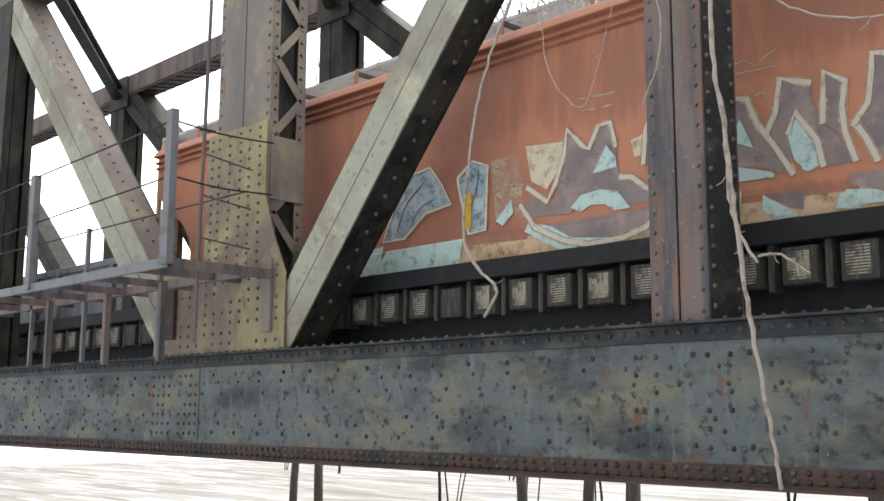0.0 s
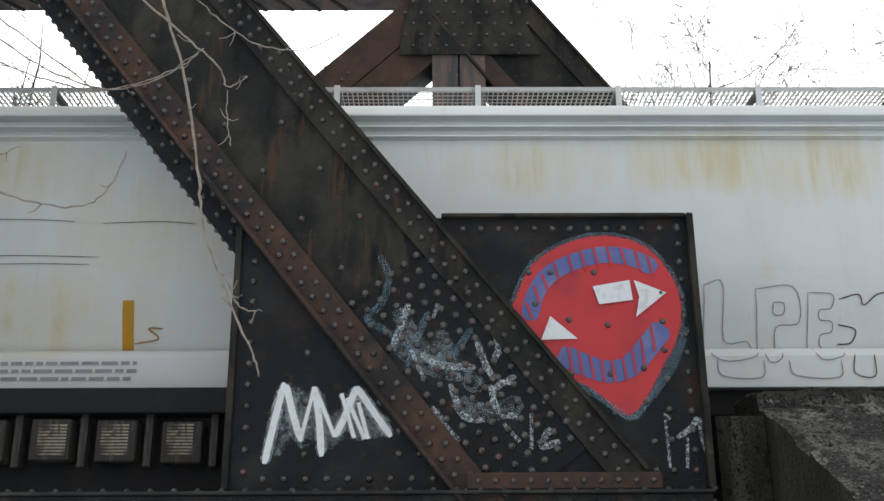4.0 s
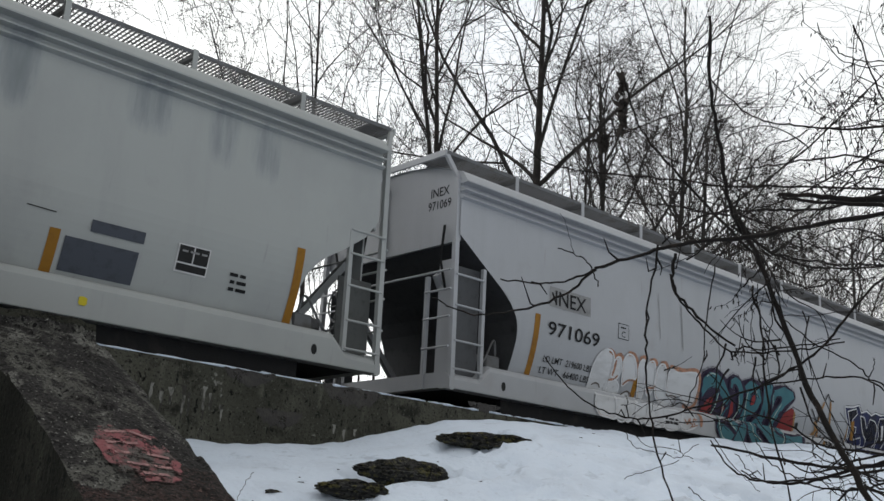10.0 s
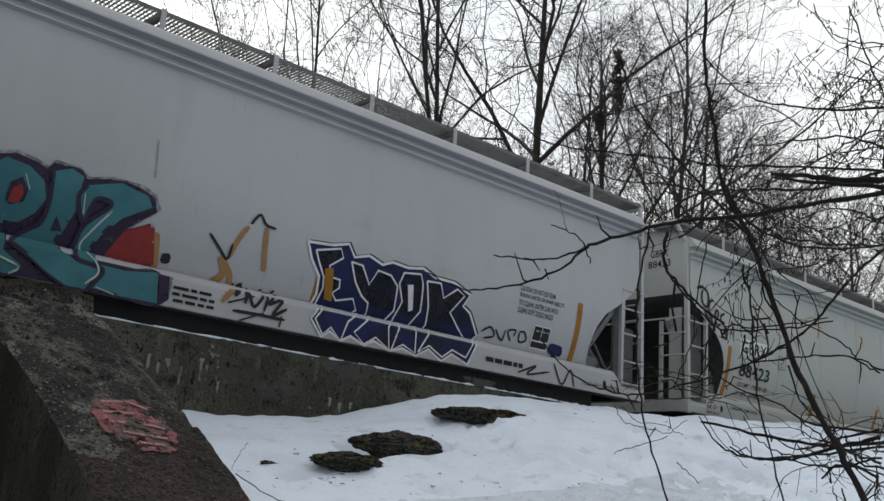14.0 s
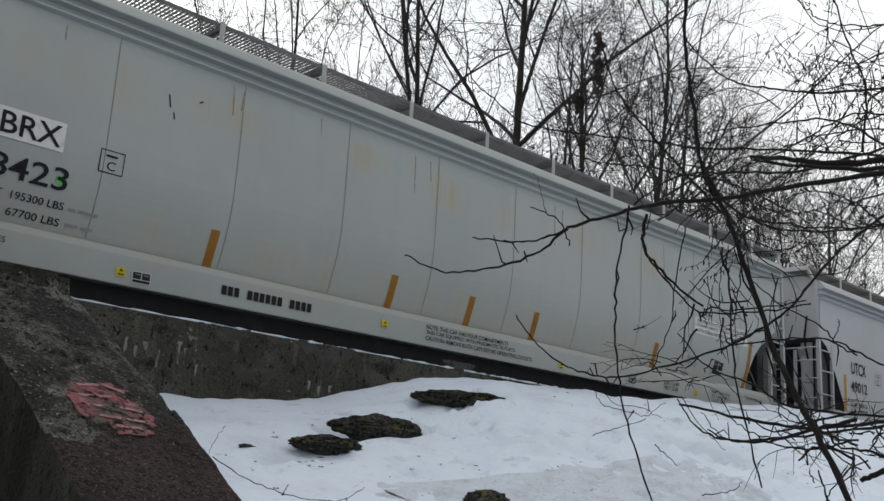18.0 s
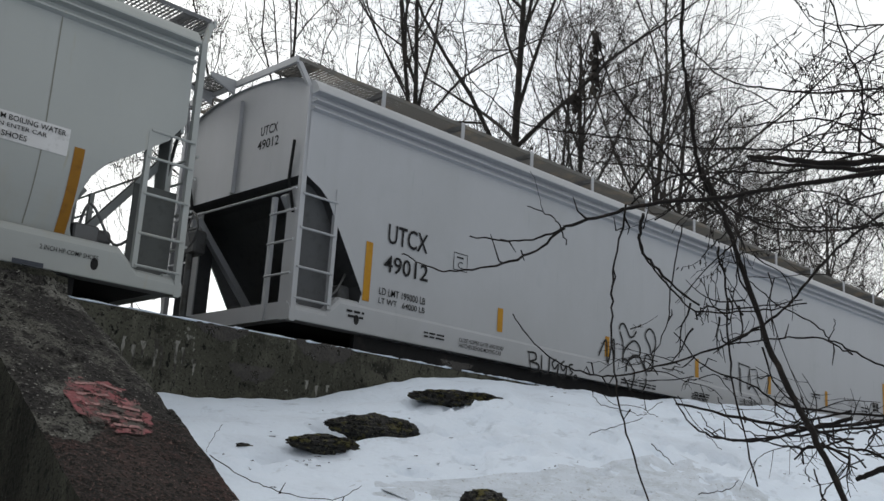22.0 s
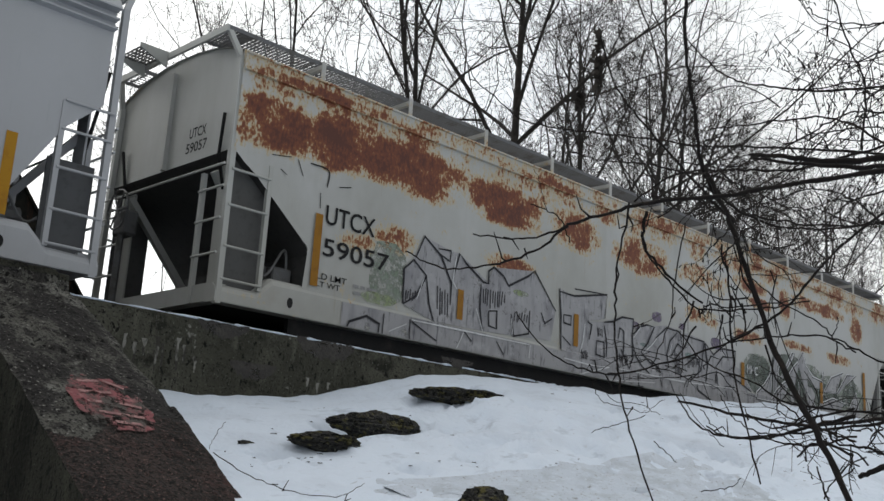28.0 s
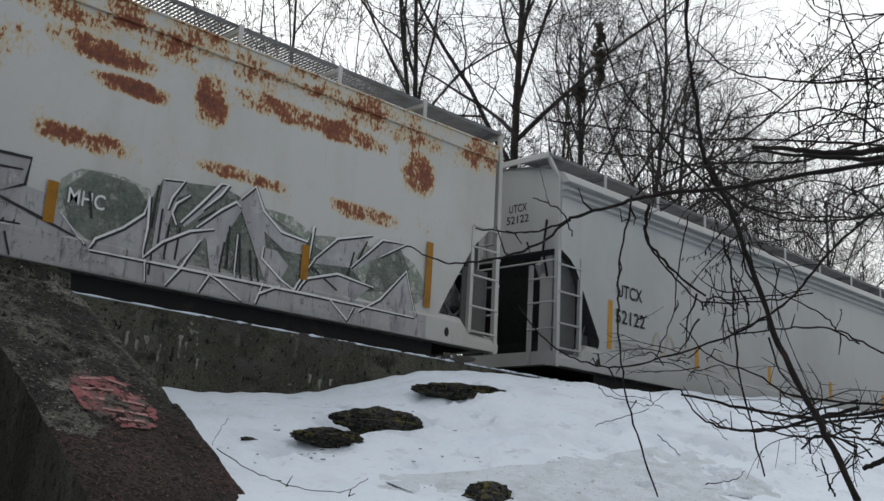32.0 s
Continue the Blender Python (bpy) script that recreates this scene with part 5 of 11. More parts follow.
def side_platform():
    """The lineside platform bolted to the truss, with wire rails."""
    th = empty("side_platform")
    z = 3.72
    part("edge_angle", boxed(-26, -12.65, 7.28, 7.34, z - .14, z, bevel=.006), M["steel_grey"], th)
    part("edge_angle", boxed(-12.72, -12.65, 7.3, 9.06, z - .14, z), M["steel_rust"], th)
    part("edge_angle", boxed(-26, -12.72, 8.6, 8.68, z - .14, z), M["steel_rust"], th)
    for k in range(9):
        x = -13.6 - 1.4 * k
        part("joist", boxed(x, x + .09, 7.34, 9.06, z - .13, z - .02), M["steel_rust"], th)
    for k in range(4):
        y = 7.45 + .1 * k
        part("deck_bar", boxed(-25.8, -12.8, y, y + .03, z - .02, z + .005), M["steel_grey"], th)
    for x in (-12.7, -17.1, -21.4):
        part("rail_post", boxed(x - .08, x + .08, 7.24, 7.36, z - .1, z + 2.1 - (.25 if x < -13 else 0), bevel=.01), M["steel_grey"], th)
    for h in (1.95, 1.15):
        bm = bmesh.new()
        tube(bm, spline([(-12.7, 7.31, z + h), (-14.9, 7.31, z + h - .06), (-17.1, 7.31, z + h - .12), (-19.3, 7.31, z + h - .2), (-21.4, 7.31, z + h - .2), (-26, 7.31, z + h - .2)]), .014, 5)
        part("wire_rail", bm, M["steel_dark"], th)
        bm = bmesh.new()
        tube(bm, spline([(-12.7, 7.31, z + h), (-12.7, 8.1, z + h - .05), (-12.75, 9.06, z + h)]), .014, 5)
        part("wire_rail", bm, M["steel_dark"], th)
    for x in (-15.2, -17.8, -20.0):
        part("stanchion", boxed(x - .035, x + .035, 8.6, 8.67, 2.5, z + 1.2), M["steel_grey"], th)
    bm = bmesh.new()
    tube(bm, [(-12.8, 8.64, z + 1.15), (-25, 8.64, z + 1.15)], .014, 5)
    part("wire_rail", bm, M["steel_dark"], th)
    for x in (-14.6, -16.4, -18.6):
        part("hanger", boxed(x - .05, x + .05, 8.3, 8.4, 2.4, z - .1), M["steel_rust"], th)
    tagged(th, "narrow steel side platform with wire hand rails", "platform")
    bm = bmesh.new()
    tube(bm, [(-12.9, 7.9, 2.6), (-12.86, 8.0, 12)], .028, 6)
    for k in range(3):
        tube(bm, [(-12.9 + .004 * k, 7.9 + .01 * k, 4.1 + .62 * k), (-13.3, 9.05, 4.1 + .62 * k)], .014, 5)
    tagged(part("side_ladder", bm, M["steel_rust"]), "thin rusty pipe with rungs running up beside the truss", "ladder")


M["tie_pale"] = mat("weathered_timber_end", (.3, .28, .22), .9, 0.0, [((.2, .15, .08), 4, .46, .62, V1), ((.06, .052, .045), 3, .5, .62, V1), ((.4, .37, .28), 11, .56, .68, V1), ((.03, .026, .022), 9, .58, .66, (1, 1, .4))], .5, 30)
NEAR = near_truss()
far_truss()
bracing()
bridge_deck()
side_platform()


# ---- the train, in its order ----
# rust fields on the rusty car: centre, half sizes, depth
RUST_FIELDS = [(.7, 3.45, .62, .38, 1.1), (1.9, 3.52, .9, .38, 1.15), (3.1, 3.5, .85, .4, 1.1), (5.0, 3.46, .8, .32, 1.25), (6.7, 3.45, .62, .32, .9), (5.1, 2.56, .55, .13, .8), (2.1, 2.22, .25, .12, .35), (2.8, 2.4, .3, .16, .4),
               (8.6, 3.4, .7, .3, .8)]
RUST_FIELDS += [(10.7, 3.4, .8, .2, .6), (10.6, 2.66, .5, .14, .6), (12.4, 3.58, .65, .15, .95), (12.8, 3.27, .4, .1, .8), (12.35, 2.5, .5, .12, .75), (13.8, 3.45, .22, .36, 1.1), (15.2, 3.62, 1.3, .15, .85),
               (14.35, 2.63, .5, .09, .8), (16.3, 2.6, .55, .11, .8), (17.2, 3.42, .3, .3, .9), (1.6, 4.08, 1.5, .08, .7), (6.2, 4.08, 1.3, .08, .6), (12.9, 4.02, .5, .1, .7), (15.4, 4.02, 1.2, .08, .6), (8.8, 4.05, .8, .08, .5), (9.5, 4.08, 9.6, .22, .14)]
M["walk_dull"] = mat("dull_brown_grating", (.13, .125, .115), .8, 0, [((.2, .17, .13), 2, .5, .66, V1)])
# soot runs under the eave of the stained car
SOOT_FIELDS = [(2.0, 3.5, .4, .4, .6), (3.0, 3.5, .3, .55, .9), (4.0, 3.55, .4, .5, 1.0), (5.25, 3.5, .65, .7, 1.3), (6.5, 3.7, .35, .3, .5), (7.9, 3.75, .25, .4, .8), (9.4, 3.7, .5, .3, .4), (10.85, 3.65, .16, .35, .8),
               (13.0, 3.65, .2, .4, 1.1), (13.7, 3.6, .22, .45, 1.0), (15.25, 3.7, .28, .35, .7), (16.2, 3.6, .2, .4, .9), (16.8, 3.6, .2, .4, .9)]
TAN_FIELDS = [(5.8, 3.5, .9, .35, .5), (7.6, 2.8, .9, .5, .3), (6.2, 1.9, 1.2, .4, .4), (9.0, 3.6, .5, .3, .4), (11.5, 3.55, .7, .3, .4), (13.4, 3.6, .8, .35, .7), (14.7, 3.55, .6, .4, .6), (16.2, 3.6, .6, .3, .4), (3.8, 1.7, .6, .3, .3)]
DUST_FIELDS = [(8.6, 3.4, 2.0, .5, .5), (11.8, 3.3, 1.6, .6, .6), (14.6, 3.4, 1.4, .5, .6), (16.9, 3.2, 1.2, .7, .8), (18.4, 2.4, .55, 1.2, 1.1), (19.3, 3.5, .8, .4, .8), (17.5, 1.8, 1.0, .4, .7), (10, 1.3, 9, .16, .8)]
STAIN_FIELDS = [(2.9, 3.3, .8, .3, .4), (4.6, 3.4, .6, .25, .5), (6.9, 3.45, .5, .22, .7), (8.45, 3.35, .4, .3, .8), (9.75, 3.3, .4, .2, .6), (11.8, 3.4, .5, .3, .6), (13.5, 3.3, .5, .3, .5), (8.5, 1.7, 7.5, .3, .3)]
STAIN_TINTS = ((0.42, 0.85, (.36, .345, .28)), (0.62, 1.0, (.34, .29, .17)))
GREY = (.345, .36, .35)
# each end_dark is a darker copy of the end colour, for its shade
car_a = build_car(-18.0, 20.5, (.37, .145, .077), "brick-orange covered hopper car with faded graffiti along the side", (.2, .075, .045), (.3, .16, .1), rust=DUST_FIELDS, soot=BROWN_TINTS, walk_paint="walk_pale", flat=True, rear=SCOOP_REAR, end_paint=mat("tan_end_paint", (.42, .3, .19), .6, 0, [((.22, .12, .07), 1.5, .48, .66, DRIP)]), end_dark=plain("shaded_tan_paint", (.13, .095, .065)))
car_b = build_car(3.93, 19.75, (.55, .57, .565), "light grey covered hopper car with thin black scribbles", (.47, .48, .44), (.4, .36, .22), rust=TAN_FIELDS, soot=TAN_TINTS, walk_paint="walk_pale", end_dark=plain("shaded_pale_paint", (.27, .28, .26)))
car_c = build_car(25.0, 18.85, GREY, "grey covered hopper car with grime streaks under the eave", (.28, .29, .29), (.22, .22, .22), rust=SOOT_FIELDS, soot=SOOT_TINTS)
car_d = build_car(45.1, 18.75, (.36, .37, .39), "grey covered hopper car with teal, white and navy graffiti", (.3, .31, .32), (.22, .2, .17))
car_e = build_car(65.14, 18.5, (.36, .378, .368), "grey round-sided hopper car with rusty eave stains", (.31, .33, .325), (.33, .3, .18), seams=10, front=SHORT_FRONT, walk_paint="galv", rust=STAIN_FIELDS, soot=STAIN_TINTS)
car_f = build_car(85.16, 18.62, (.38, .39, .41), "pale grey hopper car with black scrawled tags", (.33, .34, .35), (.24, .28, .28), flat=True, walk_paint="walk_dull", front=STEEP_FRONT, rear=STEEP_REAR, end_dark=plain("shaded_slate_paint", (.085, .088, .092)))
car_g = build_car(105.25, 19.0, (.43, .435, .425), "grey hopper car with large rust fields and silver graffiti", (.31, .31, .28), (.24, .2, .13), rust=RUST_FIELDS, end_paint=paint("end_paint", (.39, .4, .385), (.3, .3, .27), (.24, .2, .13)), flat=True, front=LONG_FRONT, rear=STEEP_REAR, beads=2, end_dark=plain("shaded_slate_paint", (.09, .09, .088)))
car_h = build_car(125.6, 19.0, (.34, .35, .35), "grey hopper car with faint tags low on the side", (.27, .28, .28), (.24, .25, .18), flat=True, front=STEEP_FRONT, rear=STEEP_REAR)


# ---- lettering and graffiti on the cars ----
M["spray_white"] = plain("white_spray_paint", (.6, .61, .62))
M["spray_teal"] = mat("teal_spray_paint", (.034, .125, .15), .6, 0, [((.05, .17, .2), 1.1, .45, .65, V1), ((.07, .2, .22), 5, .6, .75, V1)], spec=.2)
M["spray_navy"] = mat("navy_spray_paint", (.008, .014, .07), .6, 0, [((.005, .007, .025), 1.6, .45, .62, V1)], spec=.2)
M["spray_plum"] = plain("dark_plum_spray", (.03, .022, .045))
M["spray_red"] = plain("dull_red_spray", (.22, .03, .03))
M["spray_orange"] = plain("salmon_spray", (.38, .2, .13))
M["spray_silver"] = mat("silver_spray_paint", (.29, .29, .3), .5, .1, [((.2, .2, .215), 2.2, .46, .64, (1.5, 1, .4)), ((.34, .34, .352), 4, .55, .68, V1), ((.08, .08, .095), 9, .58, .7, (1.5, 1, .25))])
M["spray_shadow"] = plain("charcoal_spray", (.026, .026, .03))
M["olive_patch"] = mat("olive_patch_paint", (.29, .195, .105), .6, 0, [((.37, .26, .14), 1.5, .45, .65, V1)])
M["tan_dust"] = speckle(plain("tan_road_dust", (.46, .32, .2)), 3.0, .26, .56)
M["spray_green"] = mat("green_mist_spray", (.15, .19, .14), .6, 0, [((.25, .28, .24), 2, .42, .6, V1)])
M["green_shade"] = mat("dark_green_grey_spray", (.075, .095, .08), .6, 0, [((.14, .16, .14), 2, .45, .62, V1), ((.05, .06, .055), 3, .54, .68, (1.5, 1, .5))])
M["spray_brown"] = mat("taupe_spray_paint", (.2, .145, .13), .6, 0, [((.13, .1, .098), 1.2, .42, .62, V1), ((.27, .2, .17), 3, .52, .7, V1)])
M["spray_cream"] = plain("cream_spray", (.47, .4, .28))
M["cream_mist"] = plain("thin_cream_spray", (.42, .33, .23))
M["rim_cream"] = plain("pale_cream_spray", (.45, .395, .32))
M["spray_slate"] = mat("slate_spray_paint", (.2, .25, .28), .5, 0, [((.32, .36, .36), 2.5, .45, .62, V1)])
M["spray_mint"] = plain("mint_spray", (.36, .45, .41))
M["spray_yellow"] = plain("yellow_reflector", (.45, .27, .03))
M["rust_run"] = plain("rust_run", (.3, .17, .07))
M["label_pale_blue"] = plain("pale_blue_label", (.3, .4, .5))
M["umber_pen"] = plain("umber_marker", (.1, .075, .06))
M["faded_pink"] = plain("faded_pink_spray", (.42, .3, .29))
M["stain_run"] = speckle(plain("tan_rust_run", (.36, .27, .13)), 12, .36, .66)
M["lime_dot"] = plain("lime_green_spray", (.12, .5, .1))
M["pale_patch"] = plain("pale_blue_grey_patch", (.44, .49, .55))
M["pen"] = plain("black_marker", (.02, .02, .02))


M["white_wash"] = mat("thin_white_wash", (.55, .56, .57), .6, 0, [((.47, .475, .48), 3, .45, .62, (.5, 1, 1.6))], spec=.2)
M["plum_mist"] = plain("thin_plum_spray", (.06, .045, .075))
M["violet_mist"] = plain("thin_violet_spray", (.17, .14, .2))
M["lime_mist"] = plain("thin_lime_spray", (.3, .36, .2))
M["mint_mist"] = plain("thin_mint_spray", (.24, .33, .32))
M["black_mist"] = plain("thin_black_spray", (.012, .012, .02))
for name, scale, lo, hi in (("white_wash", 6, .14, .4), ("plum_mist", 14, .38, .75), ("violet_mist", 9, .3, .6), ("lime_mist", 7, .35, .7), ("mint_mist", 7, .35, .7), ("black_mist", 5, .35, .55), ("spray_brown", 4, .24, .4), ("spray_cream", 5, .22, .5), ("cream_mist", 6, .36, .72), ("rim_cream", 6, .22, .42), ("spray_mint", 5, .26, .46), ("spray_slate", 5, .3, .5), ("spray_silver", 6, .3, .42), ("spray_green", 5, .42, .58), ("green_shade", 3, .3, .62), ("spray_shadow", 9, .28, .42), ("spray_white", 10, .26, .38), ("spray_orange", 8, .32, .5), ("spray_teal", 9, .24, .36), ("spray_plum", 8, .3, .44)):
    speckle(M[name], scale, lo, hi)


def scrawl(th, lines, width, fill, flat=False, lift=.012, name="graffiti_tag", label="", smooth=True):
    for k, pts in enumerate(lines):
        bm = bmesh.new()
        ribbon(bm, pts, width, smooth)
        mark(th, name, M[fill], bm, flat, lift, label if k == 0 else "")


def block(th, shapes, fill, flat=False, lift=.01, name="graffiti_fill", label=""):
    for k, pts in enumerate(shapes):
        bm = bmesh.new()
        patch(bm, pts)
        mark(th, name, M[fill], bm, flat, lift + .0006 * (k % 5), label if k == 0 else "")


def edged(th, lines):
    """White letter edges with a dark sprayed shade along them."""
    scrawl(th, [[(x + .018, z - .014) for x, z in pts] for pts in lines], .042, "spray_shadow", True, .018, "graffiti_shadow", smooth=False)
    scrawl(th, lines, .028, "spray_white", True, .022, "graffiti_outline", smooth=False)


def outline(th, lines, width):
    """Soft cream outlines: a thin wide mist under a narrower firm stroke."""
    for pts in lines:
        for w, fill, lift in ((width * 1.5, "cream_mist", .021), (width * .8, "rim_cream", .0235)):
            bm = bmesh.new()
            ribbon(bm, pts, w, smooth=False, taper=False)
            mark(th, "graffiti_outline", M[fill], bm, True, lift)


def data_panel(th, x0, z0, x1, z1, flat=False):
    """A white-framed black data panel: two windows over a strip."""
    w, h = x1 - x0, z1 - z0
    block(th, [[(x0, z0), (x1, z0), (x1, z1), (x0, z1)]], "label_white", flat, .008, "label_plate")
    for a, b, c, d in ((.04, .36, .48, .95), (.52, .36, .96, .95), (.04, .05, .96, .3)):
        block(th, [[(x0 + a * w, z0 + b * h), (x0 + c * w, z0 + b * h), (x0 + c * w, z0 + d * h), (x0 + a * w, z0 + d * h)]], "label_black", flat, .0125, "label_window")
    bm = bmesh.new()
    bars(bm, x0 + .1 * w, z0 + .7 * h, x1 - .1 * w, z0 + .85 * h, 1, random.Random(4))
    mark(th, "small_print", M["grey_ink"], bm, flat, .018)


def blob(x0, z0, x1, z1, seed=0, n=18, wob=.1):
    r = random.Random(seed)
    cx, cz, a, b = (x0 + x1) / 2, (z0 + z1) / 2, (x1 - x0) / 2, (z1 - z0) / 2
    out = []
    for k in range(n):
        t = 2 * math.pi * k / n
        c, s = math.cos(t), math.sin(t)
        q = 1 + r.uniform(-wob, wob)
        out.append((cx + a * q * math.copysign(abs(c) ** .75, c), cz + b * q * math.copysign(abs(s) ** .75, s)))
    return out


def bubble(th, pts, k):
    """One bubble letter: a thin white wash with a brighter sprayed rim."""
    block(th, [pts], "white_wash", lift=.010 + .0006 * (k % 4), label="white bubble letters with a salmon rim" if k == 0 else "")
    bm = bmesh.new()
    ribbon(bm, pts, .03, closed=True)
    mark(th, "graffiti_rim", M["spray_white"], bm, lift=.017)
    bm = bmesh.new()
    ribbon(bm, [(x + .012, z + .012) for x, z in pts], .012, closed=True)
    mark(th, "graffiti_outline", M["umber_pen" if k > 6 else "spray_orange"], bm, lift=.0155)


def teal_letter(th, pts, k):
    """One teal letter with its dark rim."""
    bm = bmesh.new()
    ribbon(bm, pts, .05, closed=True)
    mark(th, "graffiti_outline", M["spray_plum"], bm, lift=.0165 + .0032 * k)
    block(th, [pts], "spray_teal", lift=.018 + .0032 * k, label="teal graffiti letters rimmed in plum" if k == 0 else "")


def navy_letter(th, pts, k):
    """One navy letter, black towards its top, edged in white."""
    block(th, [[(x, max(z, 1.66)) for x, z in pts]], "black_mist", lift=.012 + .001 * k)
    bm = bmesh.new()
    ribbon(bm, pts, .026, smooth=False, closed=True)
    mark(th, "graffiti_rim", M["spray_white"], bm, lift=.018 + .001 * k)


def dress_cars():
    # brick-orange car
    th = car_a
    stripes(th, [(18.95, 2.58)], True)
    for x in (8.8, 12.3, 15.87):
        bm = bmesh.new()
        rect(bm, x - .07, 1.58, x + .07, 2.08)
        mark(th, "reflector_strip", M["spray_yellow"], bm, True, .03)
    block(th, [[(9.22, 2.48), (9.69, 2.52), (9.84, 2.2), (9.76, 1.68), (9.33, 1.56)], [(12.26, 2.64), (12.66, 2.62), (12.68, 2.39), (12.38, 2.39)]], "cream_mist", True, .006)
    for pts in ([(7.28, 2.15), (7.65, 2.55), (8.02, 2.59), (8.24, 2.33), (8.46, 1.98), (7.93, 1.92), (7.48, 1.59), (6.99, 1.58)], [(8.59, 2.34), (8.89, 2.54), (9.18, 2.43), (9.13, 1.52), (8.81, 1.5), (8.68, 1.95)]):
        block(th, [pts], "spray_slate", True, .008)
        outline(th, [pts + pts[:1]], .05)
    scrawl(th, [[(7.3, 1.7), (7.5, 2.1), (7.9, 2.4)], [(7.6, 1.75), (7.8, 2.0), (8.1, 2.1)], [(7.2, 1.95), (7.6, 2.3)], [(8.75, 1.7), (8.95, 2.1), (9.0, 2.4)]], .02, "umber_pen", True, .016)
    block(th, [[(6.6, 1.49), (7.0, 1.52), (6.95, 1.12), (6.4, 1.08)], [(7.1, 1.44), (8.72, 1.45), (8.64, 1.09), (6.81, 1.07)], [(9.33, 1.62), (9.61, 1.88), (9.65, 1.69), (9.45, 1.54)]], "spray_mint", True, .02)
    block(th, [[(10.38, 1.77), (10.48, 2.18), (10.57, 2.4), (10.61, 2.6), (10.83, 2.4), (10.96, 2.35), (11.1, 2.6), (11.25, 2.61), (11.35, 2.3), (11.4, 1.92), (11.64, 1.86), (11.89, 1.64), (11.85, 1.53), (11.54, 1.54), (11.36, 1.73), (11.08, 1.81), (10.77, 1.77), (10.63, 1.55), (9.73, 1.61), (9.93, 1.85), (10.24, 1.74)], [(11.76, 1.99), (11.83, 2.39), (11.9, 2.6), (12.11, 2.55), (12.05, 2.25), (11.97, 2.04)], [(11.88, 1.87), (12.21, 1.94), (12.43, 2.02), (12.44, 2.31), (12.68, 2.14), (12.72, 1.61), (12.4, 1.64), (11.98, 1.72), (11.79, 1.74)]], "spray_brown", True, .010, label="taupe graffiti letters with cream outlines and mint fills")
    block(th, [[(12.68, 2.14), (12.76, 2.3), (12.79, 2.65), (12.95, 2.59), (13.17, 2.53), (13.26, 2.24), (13.44, 1.97), (13.65, 1.68), (13.69, 1.57), (13.44, 1.65), (13.19, 1.75), (12.76, 1.76), (12.72, 1.59), (12.61, 1.58)], [(13.39, 2.08), (13.55, 2.44), (13.59, 2.65), (13.92, 2.55), (13.94, 2.35), (14.04, 2.05), (14.18, 1.95), (14.36, 1.6), (14.01, 1.61), (13.97, 1.94), (13.76, 2.24), (13.64, 2.02), (13.68, 1.68), (13.56, 1.86)], [(14.04, 2.07), (14.06, 2.4), (14.1, 2.63), (14.29, 2.5), (14.25, 2.1), (14.38, 1.65), (14.2, 1.95)], [(10.24, 1.46), (11.32, 1.46), (12.14, 1.45), (11.83, 1.3), (11.6, 1.18), (10.91, 1.16), (10.54, 1.28)], [(12.28, 1.46), (12.73, 1.43), (12.79, 1.22), (12.34, 1.31)]], "spray_brown", True, .010, label="taupe graffiti letters with cream outlines and mint fills")
    block(th, [[(13.34, 1.39), (13.79, 1.38), (13.79, 1.17), (13.63, 1.21)], [(14.43, 1.97), (14.58, 2.22), (14.61, 2.68), (14.74, 2.68), (14.98, 2.51), (14.89, 2.26), (14.72, 2.01), (15.14, 2.1), (15.58, 2.16), (15.86, 2.23), (15.82, 1.9), (15.42, 1.84), (14.72, 1.73), (14.68, 1.62), (14.58, 1.61), (14.44, 1.87)], [(14.86, 2.11), (15.13, 2.29), (15.22, 2.53), (15.62, 2.53), (15.51, 2.38), (15.14, 2.08)], [(15.42, 1.84), (15.82, 1.9), (15.66, 1.69), (15.62, 1.47), (16.03, 1.45), (16.01, 1.28), (15.83, 1.19), (15.52, 1.23), (15.38, 1.33), (15.34, 1.5)], [(14.3, 1.48), (14.7, 1.47), (14.76, 1.25), (14.56, 1.29), (14.34, 1.35)]], "spray_brown", True, .010, label="taupe graffiti letters with cream outlines and mint fills")
    block(th, [[(9.87, 2.58), (10.51, 2.53), (10.54, 2.28), (10.23, 1.93), (9.97, 2.08)], [(11.58, 2.35), (11.76, 2.39), (11.75, 2.14), (11.63, 2.13)], [(12, 1.46), (12.27, 1.47), (12.16, 1.3), (12.02, 1.35)], [(12.77, 1.46), (13.06, 1.48), (13.05, 1.27), (12.88, 1.27)], [(13.73, 1.84), (13.83, 1.88), (13.91, 1.77), (13.87, 1.59), (13.79, 1.6)], [(14.86, 1.5), (15.1, 1.46), (15.2, 1.29), (15.08, 1.3), (14.88, 1.41)], [(15.98, 2.39), (16.21, 2.58), (16.53, 2.6), (16.44, 2.39), (16.3, 2.16), (16.03, 2.2)], [(16.1, 1.53), (16.53, 1.51), (16.56, 1.16), (16.12, 1.22)]], "spray_cream", True, .014)
